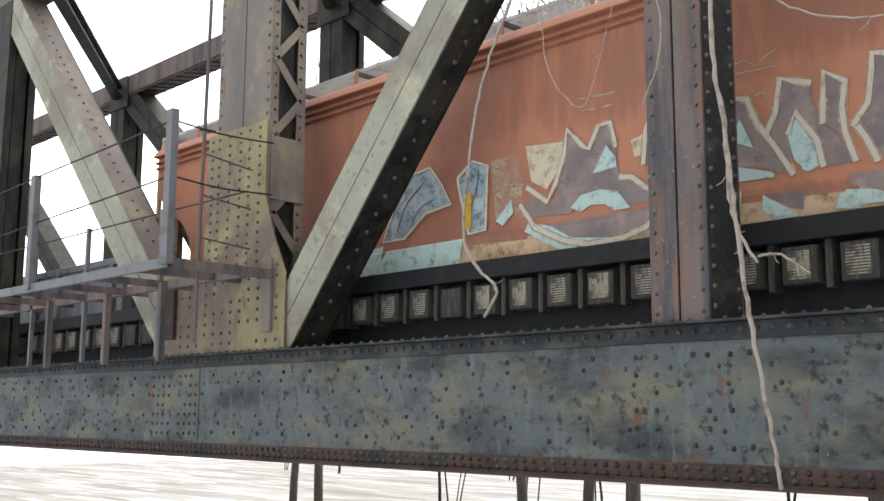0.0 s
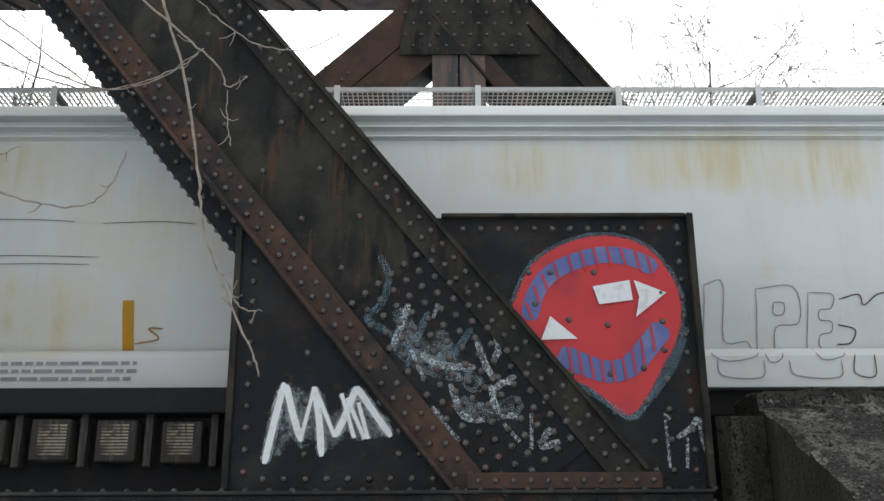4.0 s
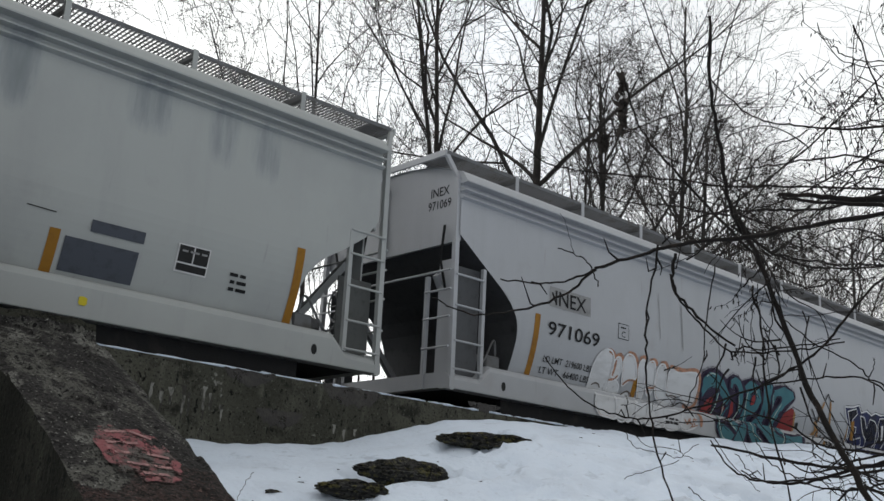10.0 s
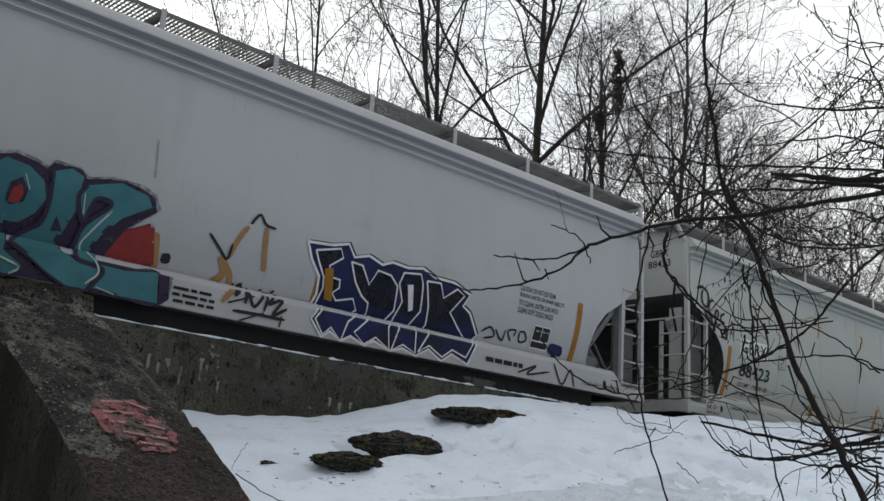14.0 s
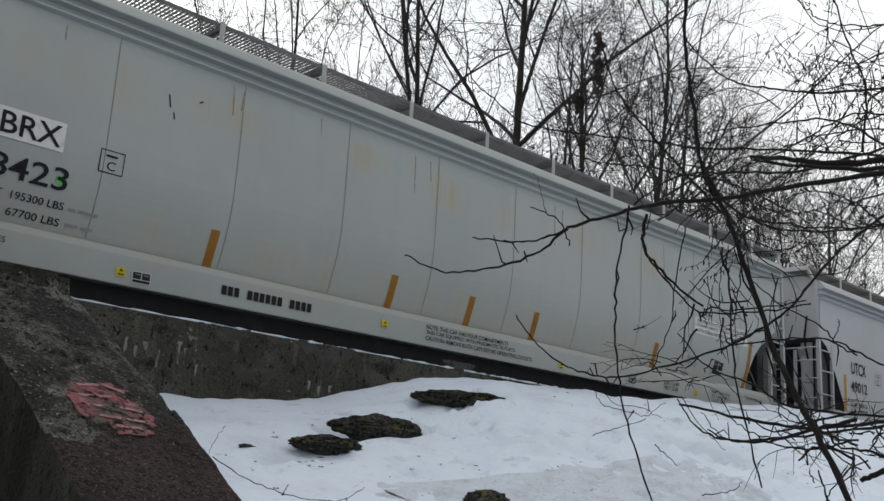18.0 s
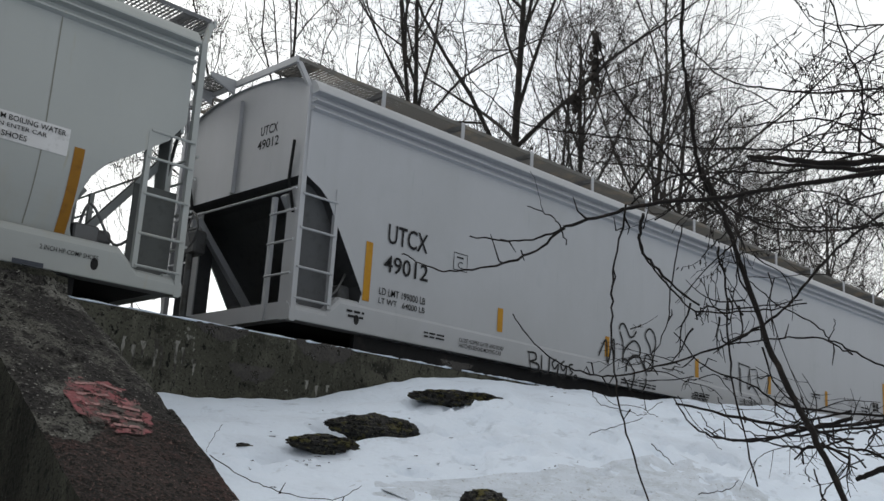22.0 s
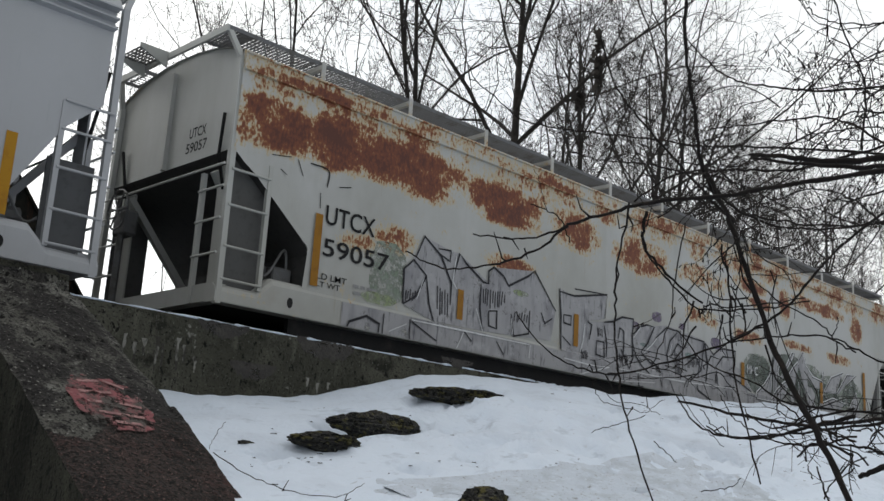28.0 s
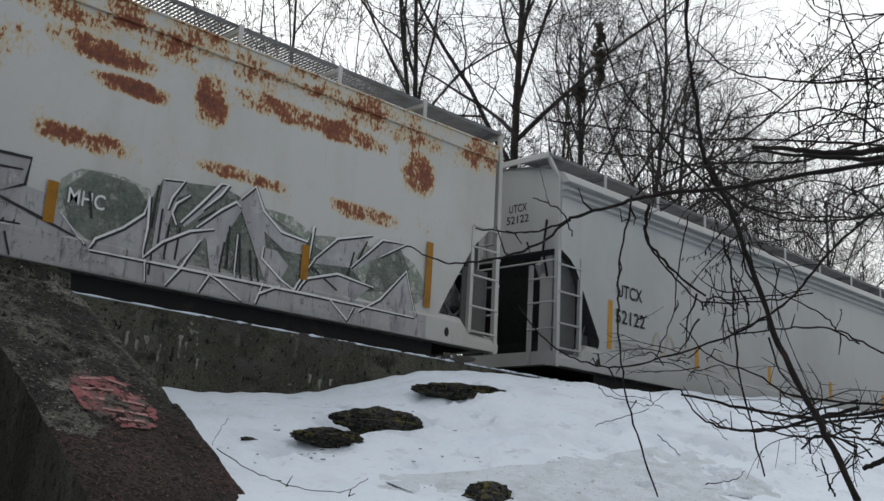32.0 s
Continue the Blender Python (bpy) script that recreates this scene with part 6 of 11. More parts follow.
    block(th, [[(9.85, 1.41), (9.91, 1.52), (10.3, 1.43), (10.65, 1.23), (11.46, 1.14), (11.41, 1.1), (10.91, 1.1), (10.45, 1.1), (10.22, 1.21)], [(10.63, 1.63), (10.8, 1.77), (11.1, 1.8), (11.36, 1.74), (11.56, 1.5), (11.32, 1.5), (11.17, 1.6), (10.96, 1.62), (10.79, 1.55)], [(10.99, 2.02), (11.21, 2.35), (11.35, 2.17), (11.36, 2.05)], [(11.85, 1.63), (12.08, 1.7), (12.33, 1.71), (12.36, 1.63), (11.9, 1.57)], [(12.94, 2.03), (13.07, 2.32), (13.23, 1.95), (13.14, 1.99), (13.03, 2.04)], [(12.78, 1.76), (12.97, 1.78), (13.44, 1.64), (13.47, 1.58), (12.76, 1.6)], [(13.64, 2), (13.76, 2.22), (13.95, 1.91), (14, 1.64), (13.85, 1.57), (13.7, 1.74)], [(12.34, 1.26), (12.84, 1.15), (12.53, 1.1), (12.31, 1.11)]], "spray_mint", True, .018)
    block(th, [[(13.32, 1.4), (13.75, 1.11), (13.47, 1.1), (13.32, 1.21)], [(14.2, 1.29), (14.41, 1.27), (14.41, 1.1), (14.14, 1.13)], [(14.7, 1.71), (15.08, 1.82), (15.43, 1.84), (15.35, 1.57), (14.73, 1.59)], [(15.66, 1.63), (15.82, 1.79), (15.93, 1.88), (15.94, 1.66)], [(15.28, 1.37), (15.48, 1.23), (15.79, 1.19), (16.04, 1.32), (16.03, 1.17), (15.33, 1.13)], [(14.26, 1.32), (14.56, 1.28), (14.89, 1.13), (14.24, 1.14)]], "spray_mint", True, .018)
    outline(th, [[(9.89, 2.01), (10.24, 1.76), (10.39, 1.99), (10.54, 2.36), (10.59, 2.68), (10.83, 2.42), (10.94, 2.35), (11.1, 2.63), (11.28, 2.64), (11.36, 2.3)], [(11.4, 1.91), (11.59, 1.88), (11.89, 1.64), (12.33, 1.69)], [(11.76, 2.01), (11.81, 2.43), (11.89, 2.64), (12.13, 2.55), (12.05, 2.21), (11.95, 1.99)], [(12.14, 2.42), (12.32, 2.41), (12.42, 2.27), (12.68, 2.14)], [(12.38, 2.13), (12.52, 2.11), (12.58, 1.8), (12.65, 1.61)], [(12.68, 2.14), (12.76, 2.34), (12.79, 2.67), (12.95, 2.59), (13.17, 2.53), (13.28, 2.23), (13.48, 1.93), (13.69, 1.57)], [(13.39, 2.08), (13.51, 2.3), (13.58, 2.68), (13.75, 2.61), (13.94, 2.55)], [(13.64, 2.02), (13.74, 2.26), (13.97, 1.91), (14.03, 1.6)]], .075)
    outline(th, [[(14.04, 2.07), (14.06, 2.33), (14.08, 2.64), (14.31, 2.49), (14.26, 2.2), (14.28, 1.94), (14.38, 1.6)], [(9.77, 1.79), (10.02, 1.45), (10.49, 1.22), (10.91, 1.11), (11.46, 1.14), (11.79, 1.23), (12, 1.43)], [(14.36, 1.98), (14.54, 2.2), (14.6, 2.56), (14.61, 2.72), (14.74, 2.69), (14.98, 2.52), (14.93, 2.32), (14.72, 2.01), (15.13, 2.26), (15.21, 2.53), (15.67, 2.55), (15.61, 2.34), (15.15, 2.06)], [(15.15, 2.06), (15.54, 2.15), (15.8, 2.25), (15.95, 2.35), (15.91, 2.01)], [(14.41, 1.98), (14.5, 1.83), (14.61, 1.56)], [(15.88, 1.89), (15.71, 1.75), (15.63, 1.49), (15.69, 1.44), (15.88, 1.47)], [(15.32, 1.35), (15.52, 1.22), (15.79, 1.21), (16.01, 1.31), (16.06, 1.43)]], .075)
    scrawl(th, [[(10.76, 3.05), (11.07, 3.03), (11.38, 3.02)], [(10.82, 2.88), (11.08, 2.87), (11.35, 2.86)], [(12.67, 2.87), (12.8, 2.97), (12.94, 2.88), (13.07, 2.97)], [(12.72, 2.82), (12.98, 2.85), (13.24, 2.85), (13.54, 2.84)], [(12.98, 2.96), (13.15, 2.99), (13.29, 2.89), (13.41, 2.98), (13.54, 3.03)], [(13.25, 2.55), (13.38, 2.56), (13.42, 2.45)], [(12.22, 2.63), (12.41, 2.65), (12.64, 2.6)], [(12.37, 2.53), (12.55, 2.54), (12.62, 2.44)]], .035, "cream_mist", True, name="faded_tag")
    block(th, [[(15.97, 1.57), (18.2, 1.56), (18.2, 2.08), (15.98, 2.1)]], "olive_patch", True, .004, "paint_patch")
    block(th, [[(16.1, 1.42), (16.9, 1.4), (16.95, 1.18), (16.15, 1.14)]], "spray_cream", True, .024)
    scrawl(th, [[(14.9, 2.63), (15.8, 2.61), (16.68, 2.59)]], .03, "red_dust", True, .006, "scratch", smooth=False)
    scrawl(th, [[(14.85, 2.9), (14.9, 3.04), (15.0, 2.9), (14.9, 2.88)], [(15.08, 2.9), (15.15, 3.04), (15.22, 2.9)], [(15.28, 2.88), (15.3, 3.03), (15.42, 3.0), (15.32, 2.95), (15.45, 2.88)]], .035, "spray_cream", True)
    block(th, [[(x, 1.12), (x + 1.15, 1.12), (x + 1.15, 1.46), (x, 1.46)] for x in (15.9, 17.05, 18.2)] + [[(19.35, 1.1), (19.9, 1.1), (19.9, 1.28), (19.6, 1.44), (19.35, 1.46)], [(19.9, 1.1), (20.45, 1.1), (20.45, 1.26), (19.9, 1.28)]], "tan_dust", True, .004, "road_dust")
    block(th, [[(x, 1.1), (x + 1.5, 1.1), (x + 1.5, 1.3), (x, 1.34)] for x in (6.9, 8.4, 9.9, 11.4, 12.9, 14.4)], "tan_dust", True, .003, "road_dust")
    scrawl(th, [[(17.9, 1.58), (18.3, 1.6), (18.75, 1.57)]], .1, "spray_slate", True)
    block(th, [[(17.45, 1.7), (18.05, 1.7), (18.05, 2.08), (17.45, 2.08)]], "spray_cream", True, .008)
    block(th, [[(16.9, 2.62), (18.15, 2.62), (18.15, 2.68), (16.9, 2.68)]], "spray_cream", True, .006)
    print_block(th, 17.5, 1.75, 18.0, 2.04, 4, 2, "umber_pen", True)
    print_block(th, 17.3, 1.2, 18.9, 1.36, 1, 3, "spray_cream", True)
    # light grey car
    th = car_b
    stripes(th, [(1.55, 2.58), (4.4, 2.04), (7.23, 2.04), (9.98, 2.05), (12.7, 2.05), (15.33, 2.05), (17.97, 2.52)])
    stencil(th, [("CAIX", 2.26, 2.79, 3.01, 3.03), ("69155", 2.09, 2.29, 3.26, 2.54)])
    block(th, [[(2.12, 2.78), (3.14, 2.78), (3.14, 3.02), (2.12, 3.02)]], "pale_patch", lift=.004, name="paint_patch")
    block(th, [blob(2.72, 2.12, 2.8, 2.2, 5)], "lime_dot")
    scrawl(th, [[(4.25, 1.75), (4.1, 1.66), (4.2, 1.56), (4.45, 1.6), (4.6, 1.68)], [(4.45, 1.95), (4.5, 1.8)]], .02, "rust_run")
    scrawl(th, [[(2.3, 1.36), (2.6, 1.22), (2.75, 1.4), (2.9, 1.2), (3.1, 1.38), (3.2, 1.2), (3.4, 1.36), (3.6, 1.24), (3.75, 1.38), (3.9, 1.24)], [(2.35, 1.3), (2.8, 1.32), (3.3, 1.28), (3.85, 1.33)], [(2.9, 1.42), (3.3, 1.43), (3.8, 1.41)]], .01, "grey_ink")
    block(th, [[(4.1, 1.2), (4.3, 1.2), (4.3, 1.33), (4.1, 1.33)]], "grey_ink")
    stencil(th, [("LD LMT", 2.05, 1.84, 2.55, 1.93), ("LT WT", 2.05, 1.68, 2.5, 1.77)], ink="grey_ink")
    boxed_letter(th, 3.97, 2.55)
    print_block(th, 2.75, 1.82, 3.2, 1.95, 1, 5, "grey_ink", ground="label_white")
    print_block(th, 2.75, 1.67, 3.2, 1.78, 1, 6, "grey_ink")
    print_block(th, 6.0, 1.16, 7.4, 1.4, 3, 4, "grey_ink")
    stencil(th, [("CAUTION DO NOT USE STEAM BOILING WATER", 16.11, 2.62, 17.83, 2.68), ("OR SHARP OBJECTS TO CLEAN", 16.11, 2.53, 17.3, 2.59), ("ENTER CAR WITH CLEAN SOFT SOLED SHOES", 16.11, 2.44, 17.83, 2.5)], ink="grey_ink")
    print_block(th, 9.1, 1.74, 9.85, 2.0, 3, 8, "label_blue", ground="label_blue")
    print_block(th, 8.9, 1.2, 10.1, 1.34, 1, 8, "ink")
    data_panel(th, 16.7, 1.7, 17.16, 2.05)
    block(th, [[(17.26, 1.84), (17.85, 1.84), (17.85, 2.05), (17.26, 2.05)]], "label_pale_blue")
    scrawl(th, [[(14.73, 2.03), (14.94, 2.08), (14.99, 1.97), (15.14, 2.08), (15.3, 2.09), (15.35, 1.97), (15.46, 2.09), (15.56, 2.09), (15.63, 1.78), (15.56, 1.57)], [(15.56, 2.06), (15.92, 2.1), (15.92, 1.83)], [(15.97, 2.07), (16.31, 2.07), (16.35, 1.84), (16.28, 1.58), (15.97, 1.55)], [(14.71, 1.77), (14.89, 1.72), (14.85, 1.59), (14.7, 1.57)], [(16.14, 1.89), (16.29, 1.89), (16.28, 1.76), (16.12, 1.78)]], .015, "umber_pen")
    scrawl(th, [[(14.79, 1.42), (14.77, 1.22), (14.97, 1.19), (14.99, 1.42)], [(15.24, 1.42), (15.27, 1.22), (15.58, 1.2)], [(15.72, 1.37), (15.7, 1.22), (15.83, 1.22), (15.85, 1.37), (15.72, 1.37)], [(15.9, 1.42), (16.19, 1.43), (16.19, 1.2), (15.83, 1.2)], [(16.43, 2.18), (16.58, 2.29), (16.5, 2.1), (16.73, 2.27), (16.6, 2.05), (16.84, 2.24), (17.01, 2.3)], [(16.42, 2.08), (16.77, 2.11)]], .013, "umber_pen")
    scrawl(th, [[(16.78, 1.37), (16.96, 1.38), (16.86, 1.2)], [(16.93, 1.2), (17.06, 1.36), (17.12, 1.21)], [(17.17, 1.23), (17.22, 1.38), (17.28, 1.28), (17.38, 1.4)], [(17.43, 1.39), (17.56, 1.36), (17.41, 1.23), (17.59, 1.21)]], .022, "faded_pink")
    scrawl(th, [[(5.2, 2.9), (5.7, 2.93), (6.3, 2.92), (6.6, 2.9)], [(5.2, 2.5), (6.0, 2.52), (6.9, 2.5)], [(5.4, 2.42), (6.2, 2.43), (6.8, 2.42)], [(6.9, 2.88), (7.5, 2.9), (7.9, 2.87)]], .008, "umber_pen", name="scratch")
    scrawl(th, [[(7.3, 1.6), (7.55, 1.65), (7.45, 1.75), (7.6, 1.75)]], .02, "rust_run")
    scrawl(th, [[(1.1, 1.25), (1.4, 1.3), (1.8, 1.22)], [(1.5, 1.34), (1.7, 1.3)]], .013, "pen")
    scrawl(th, [[(13.3, 2.18), (13.5, 2.2), (13.5, 1.62), (13.75, 1.6), (13.76, 1.4), (13.32, 1.42), (13.3, 2.18)], [(13.85, 2.14), (14.25, 2.16), (14.3, 1.8), (14.05, 1.74), (14.04, 1.4), (13.87, 1.4), (13.85, 2.14)], [(14.03, 2.0), (14.14, 1.99), (14.13, 1.88), (14.03, 1.88), (14.03, 2.0)],
                [(14.4, 2.1), (14.66, 2.08), (14.64, 1.94), (14.52, 1.92), (14.52, 1.82), (14.64, 1.8), (14.64, 1.7), (14.52, 1.66), (14.53, 1.54), (14.68, 1.52), (14.66, 1.4), (14.4, 1.42), (14.4, 2.1)], [(13.36, 1.38), (13.4, 1.2), (13.8, 1.18), (13.84, 1.36)], [(14.1, 1.36), (14.16, 1.2), (14.6, 1.18), (14.64, 1.36)]], .012, "grey_ink")
    # grey car with an eave stain
    th = car_c
    stripes(th, [(1.43, 2.48), (4.7, 1.98), (7.9, 1.94), (11.28, 1.98), (14.38, 1.99), (17.46, 2.47)], fill="stripe_old")
    block(th, [[(1.8, 2.5), (2.78, 2.5), (2.78, 2.8), (1.8, 2.8)]], "label_white")
    stencil(th, [("GBRX", 1.85, 2.53, 2.72, 2.77), ("88267", 1.85, 2.16, 2.95, 2.36), ("LD LMT 195500", 1.85, 1.77, 2.45, 1.85), ("LT WT  67500", 1.84, 1.62, 2.43, 1.7)])
    boxed_letter(th, 3.18, 2.33)
    print_block(th, 3.9, 1.63, 4.45, 1.75, 2, 4)
    stencil(th, [("THIS CAR SPECIALLY LINED", 9.35, 1.98, 9.9, 2.04), ("CAUTION: DO NOT USE STEAM", 9.3, 1.905, 9.95, 1.965), ("BOILING WATER OR SHARP OBJECTS", 9.25, 1.83, 10.02, 1.89), ("TO CLEAN. ENTER CAR WITH", 9.32, 1.755, 9.92, 1.815), ("CLEAN SOFT SOLED SHOES", 9.33, 1.68, 9.9, 1.74)], ink="red_ink")
    print_block(th, 12.6, 1.62, 13.2, 1.73, 2, 6)
    print_block(th, 3.75, 1.2, 4.0, 1.32, 1, 7)
    for x in (3.6, 9.0, 14.7):
        block(th, [blob(x, 1.21, x + .1, 1.31, 1)], "label_yellow")
    block(th, [[(14.75, 2.04), (15.38, 2.04), (15.38, 2.17), (14.75, 2.17)], [(14.5, 1.58), (15.35, 1.58), (15.35, 1.94), (14.5, 1.94)]], "label_blue")
    data_panel(th, 15.8, 1.84, 16.22, 2.16)
    print_block(th, 16.5, 1.75, 16.8, 2.0, 3, 9)
    scrawl(th, [[(3.79, 2.03), (3.87, 1.84), (3.93, 1.8)], [(3.95, 2.11), (4.03, 2.1)], [(4.2, 2.12), (4.33, 2.12)], [(4.25, 1.9), (4.42, 1.9), (4.38, 1.83)], [(4.48, 1.98), (4.54, 1.81)], [(4.05, 1.88), (4.15, 1.86)]], .022, "pen", smooth=False)
    scrawl(th, [[(8.02, 2.0), (8.0, 1.8), (8.14, 1.77), (8.16, 1.9), (8.02, 1.97)], [(8.33, 1.97), (8.22, 1.95), (8.24, 1.88), (8.34, 1.85), (8.3, 1.77), (8.2, 1.79)], [(8.42, 2.0), (8.42, 1.78), (8.56, 1.8), (8.55, 1.88), (8.44, 1.89), (8.54, 1.93), (8.5, 2.02), (8.42, 2.0)], [(8.0, 2.2), (8.02, 2.08), (8.14, 2.06)], [(8.3, 2.15), (8.36, 2.1)], [(8.5, 2.25), (8.54, 2.18)], [(7.96, 1.72), (8.1, 1.7), (8.06, 1.62), (8.18, 1.6)], [(8.6, 2.1), (8.64, 2.05)]], .022, "pen")
    scrawl(th, [[(12.45, 2.1), (12.5, 2.04)], [(12.6, 1.86), (12.62, 1.83)], [(12.71, 2.11), (12.74, 1.94)], [(12.92, 2.2), (13.02, 2.14), (13.05, 2.03), (12.85, 2.0)], [(13.31, 2.2), (13.2, 2.06), (13.12, 1.91)], [(13.3, 2.1), (13.38, 2.03), (13.34, 1.96)], [(14.03, 2.16), (14.35, 2.15)]], .022, "pen")
    scrawl(th, [[(12.7, 1.95), (13.0, 1.9), (13.25, 1.78), (13.2, 1.72)], [(4.13, 1.15), (4.5, 1.24), (4.89, 1.18), (5.1, 1.28), (5.32, 1.24)], [(4.5, 1.3), (4.6, 1.14)], [(4.95, 1.14), (5.5, 1.22)]], .012, "grey_ink")
    scrawl(th, [[(6.06, 2.1), (6.1, 1.93)], [(6.06, 2.1), (6.25, 2.14)], [(6.25, 1.97), (6.33, 2.15), (6.42, 1.97)], [(6.48, 2.14), (6.5, 2.0), (6.62, 2.02), (6.6, 2.16), (6.48, 2.14)], [(6.82, 2.2), (6.7, 2.16), (6.8, 2.06), (6.68, 2.0)],
                [(6.02, 1.88), (6.1, 1.65), (6.18, 1.84), (6.26, 1.64), (6.34, 1.86)], [(6.42, 1.86), (6.43, 1.66)], [(6.5, 1.86), (6.6, 1.66), (6.68, 1.88)], [(6.75, 1.9), (6.76, 1.66)], [(6.9, 1.86), (6.77, 1.77), (6.95, 1.6)]], .016, "grey_ink", smooth=False)
    block(th, [blob(1.2, 1.15, 1.32, 1.32, 3)], "pen")
    # car with the teal piece
    th = car_d
    stripes(th, [(1.8, 2.46), (4.42, 1.97), (7.1, 1.9), (9.62, 1.62), (11.95, 1.9), (14.55, 1.94), (17.03, 2.46)], fill="stripe_old")
    block(th, [[(2.05, 2.63), (3.05, 2.63), (3.05, 2.95), (2.05, 2.95)]], "grey_ink", lift=.005)
    stencil(th, [("INEX", 2.18, 2.67, 2.93, 2.9), ("971069", 2.05, 2.18, 3.3, 2.4), ("LD LMT  219600 LBS", 2.06, 1.77, 3.22, 1.87), ("LT WT   66400 LBS", 2.03, 1.6, 3.22, 1.7)])
    boxed_letter(th, 3.78, 2.42)
    # white bubble letters
    bubble(th, [(3.17, 1.28), (3.22, 1.58), (3.23, 1.86), (3.33, 2.07), (3.49, 2.18), (3.64, 2.18), (3.72, 2.08), (3.74, 1.92), (3.71, 1.75), (3.71, 1.63), (3.68, 1.43), (3.71, 1.27), (3.68, 1.085), (3.47, 1.085), (3.29, 1.1), (3.19, 1.19)], 0)
    bubble(th, [(3.73, 1.78), (3.73, 1.97), (3.79, 2.09), (3.88, 2.11), (3.94, 2.03), (3.96, 1.89), (3.9, 1.78)], 1)
    bubble(th, [(4.03, 1.76), (3.98, 2.04), (4.02, 2.15), (4.11, 2.2), (4.24, 2.17), (4.34, 2.03), (4.39, 1.84), (4.25, 1.81), (4.08, 1.68)], 2)
    bubble(th, [(4.42, 1.92), (4.41, 2.07), (4.47, 2.16), (4.55, 2.16), (4.59, 2.06), (4.64, 1.8), (4.66, 1.54), (4.54, 1.55)], 3)
    bubble(th, [(4.65, 1.9), (4.63, 2.08), (4.7, 2.16), (4.8, 2.18), (4.87, 2.09), (4.91, 1.89), (4.9, 1.72), (4.84, 1.61), (4.72, 1.68)], 4)
    bubble(th, [(4.94, 1.9), (4.93, 2.08), (5.02, 2.17), (5.13, 2.16), (5.2, 2.03), (5.25, 1.79), (5.4, 1.68), (5.53, 1.63), (5.41, 1.5), (5.08, 1.59), (4.96, 1.73)], 5)
    bubble(th, [(5.26, 2.1), (5.31, 2.14), (5.56, 2.1), (5.92, 2.16), (6.11, 2.15), (6.17, 1.95), (6.14, 1.7), (6.04, 1.63), (5.82, 1.65), (5.67, 1.73), (5.43, 1.71), (5.29, 1.77)], 6)
    bubble(th, [(3.72, 1.7), (3.89, 1.74), (4, 1.63), (3.97, 1.43), (3.93, 1.085), (3.71, 1.09), (3.71, 1.34)], 7)
    bubble(th, [(4.1, 1.54), (4.3, 1.55), (4.21, 1.25), (4.06, 1.085), (3.96, 1.085), (4, 1.27)], 8)
    bubble(th, [(4.25, 1.48), (4.54, 1.44), (4.52, 1.21), (4.38, 1.085), (4.19, 1.085), (4.24, 1.22)], 9)
    bubble(th, [(4.56, 1.42), (4.77, 1.42), (4.8, 1.19), (4.7, 1.085), (4.48, 1.085), (4.54, 1.21)], 10)
    bubble(th, [(4.8, 1.42), (5.01, 1.41), (5.02, 1.13), (4.91, 1.085), (4.76, 1.085), (4.82, 1.19)], 11)
    bubble(th, [(5.04, 1.4), (5.53, 1.4), (5.53, 1.22), (5.38, 1.09), (5.05, 1.085)], 12)
    bubble(th, [(5.55, 1.41), (5.86, 1.42), (5.99, 1.31), (5.93, 1.18), (5.55, 1.11)], 13)
    scrawl(th, [[(3.57, 2.19), (3.7, 2.15), (3.77, 2.05), (3.77, 1.91), (3.73, 1.78)]], 0.08, "spray_orange", lift=0.013, name="graffiti_rim")
    scrawl(th, [[(3.77, 2.1), (3.89, 2.15), (3.98, 2.08)]], 0.08, "spray_orange", lift=0.013, name="graffiti_rim")
    scrawl(th, [[(4.08, 2.21), (4.24, 2.21), (4.35, 2.11), (4.39, 2)]], 0.08, "spray_orange", lift=0.013, name="graffiti_rim")
    scrawl(th, [[(4.41, 2.16), (4.53, 2.21), (4.61, 2.14)]], 0.08, "spray_orange", lift=0.013, name="graffiti_rim")
    scrawl(th, [[(4.69, 2.18), (4.83, 2.2), (4.91, 2.13)]], 0.08, "spray_orange", lift=0.013, name="graffiti_rim")
    scrawl(th, [[(5, 2.18), (5.14, 2.2), (5.23, 2.12)]], 0.08, "spray_orange", lift=0.013, name="graffiti_rim")
    scrawl(th, [[(5.28, 2.17), (5.55, 2.16), (5.71, 2.16), (6.03, 2.21), (6.18, 2.15), (6.23, 1.89), (6.21, 1.64), (6.07, 1.54), (5.87, 1.59)]], 0.08, "spray_orange", lift=0.013, name="graffiti_rim")
    scrawl(th, [[(5.81, 1.47), (6.05, 1.46), (6.15, 1.34), (6.13, 1.22)]], 0.08, "spray_orange", lift=0.013, name="graffiti_rim")
    scrawl(th, [[(3.69, 1.72), (3.81, 1.75), (3.9, 1.82)]], 0.035, "spray_orange", lift=0.022, name="graffiti_rim")
    scrawl(th, [[(4.07, 1.69), (4.19, 1.78), (4.36, 1.8)]], 0.035, "spray_orange", lift=0.022, name="graffiti_rim")
    scrawl(th, [[(4.77, 1.74), (4.9, 1.75), (4.93, 1.8)]], 0.035, "spray_orange", lift=0.022, name="graffiti_rim")
    scrawl(th, [[(3.3, 1.59), (3.38, 1.63), (3.47, 1.62), (3.52, 1.57)], [(4, 1.43), (4.14, 1.57), (4.25, 1.61), (4.37, 1.54), (4.31, 1.47)], [(5.29, 1.71), (5.36, 1.68), (5.49, 1.7), (5.61, 1.66), (5.56, 1.49)]], .02, "umber_pen", lift=.024)
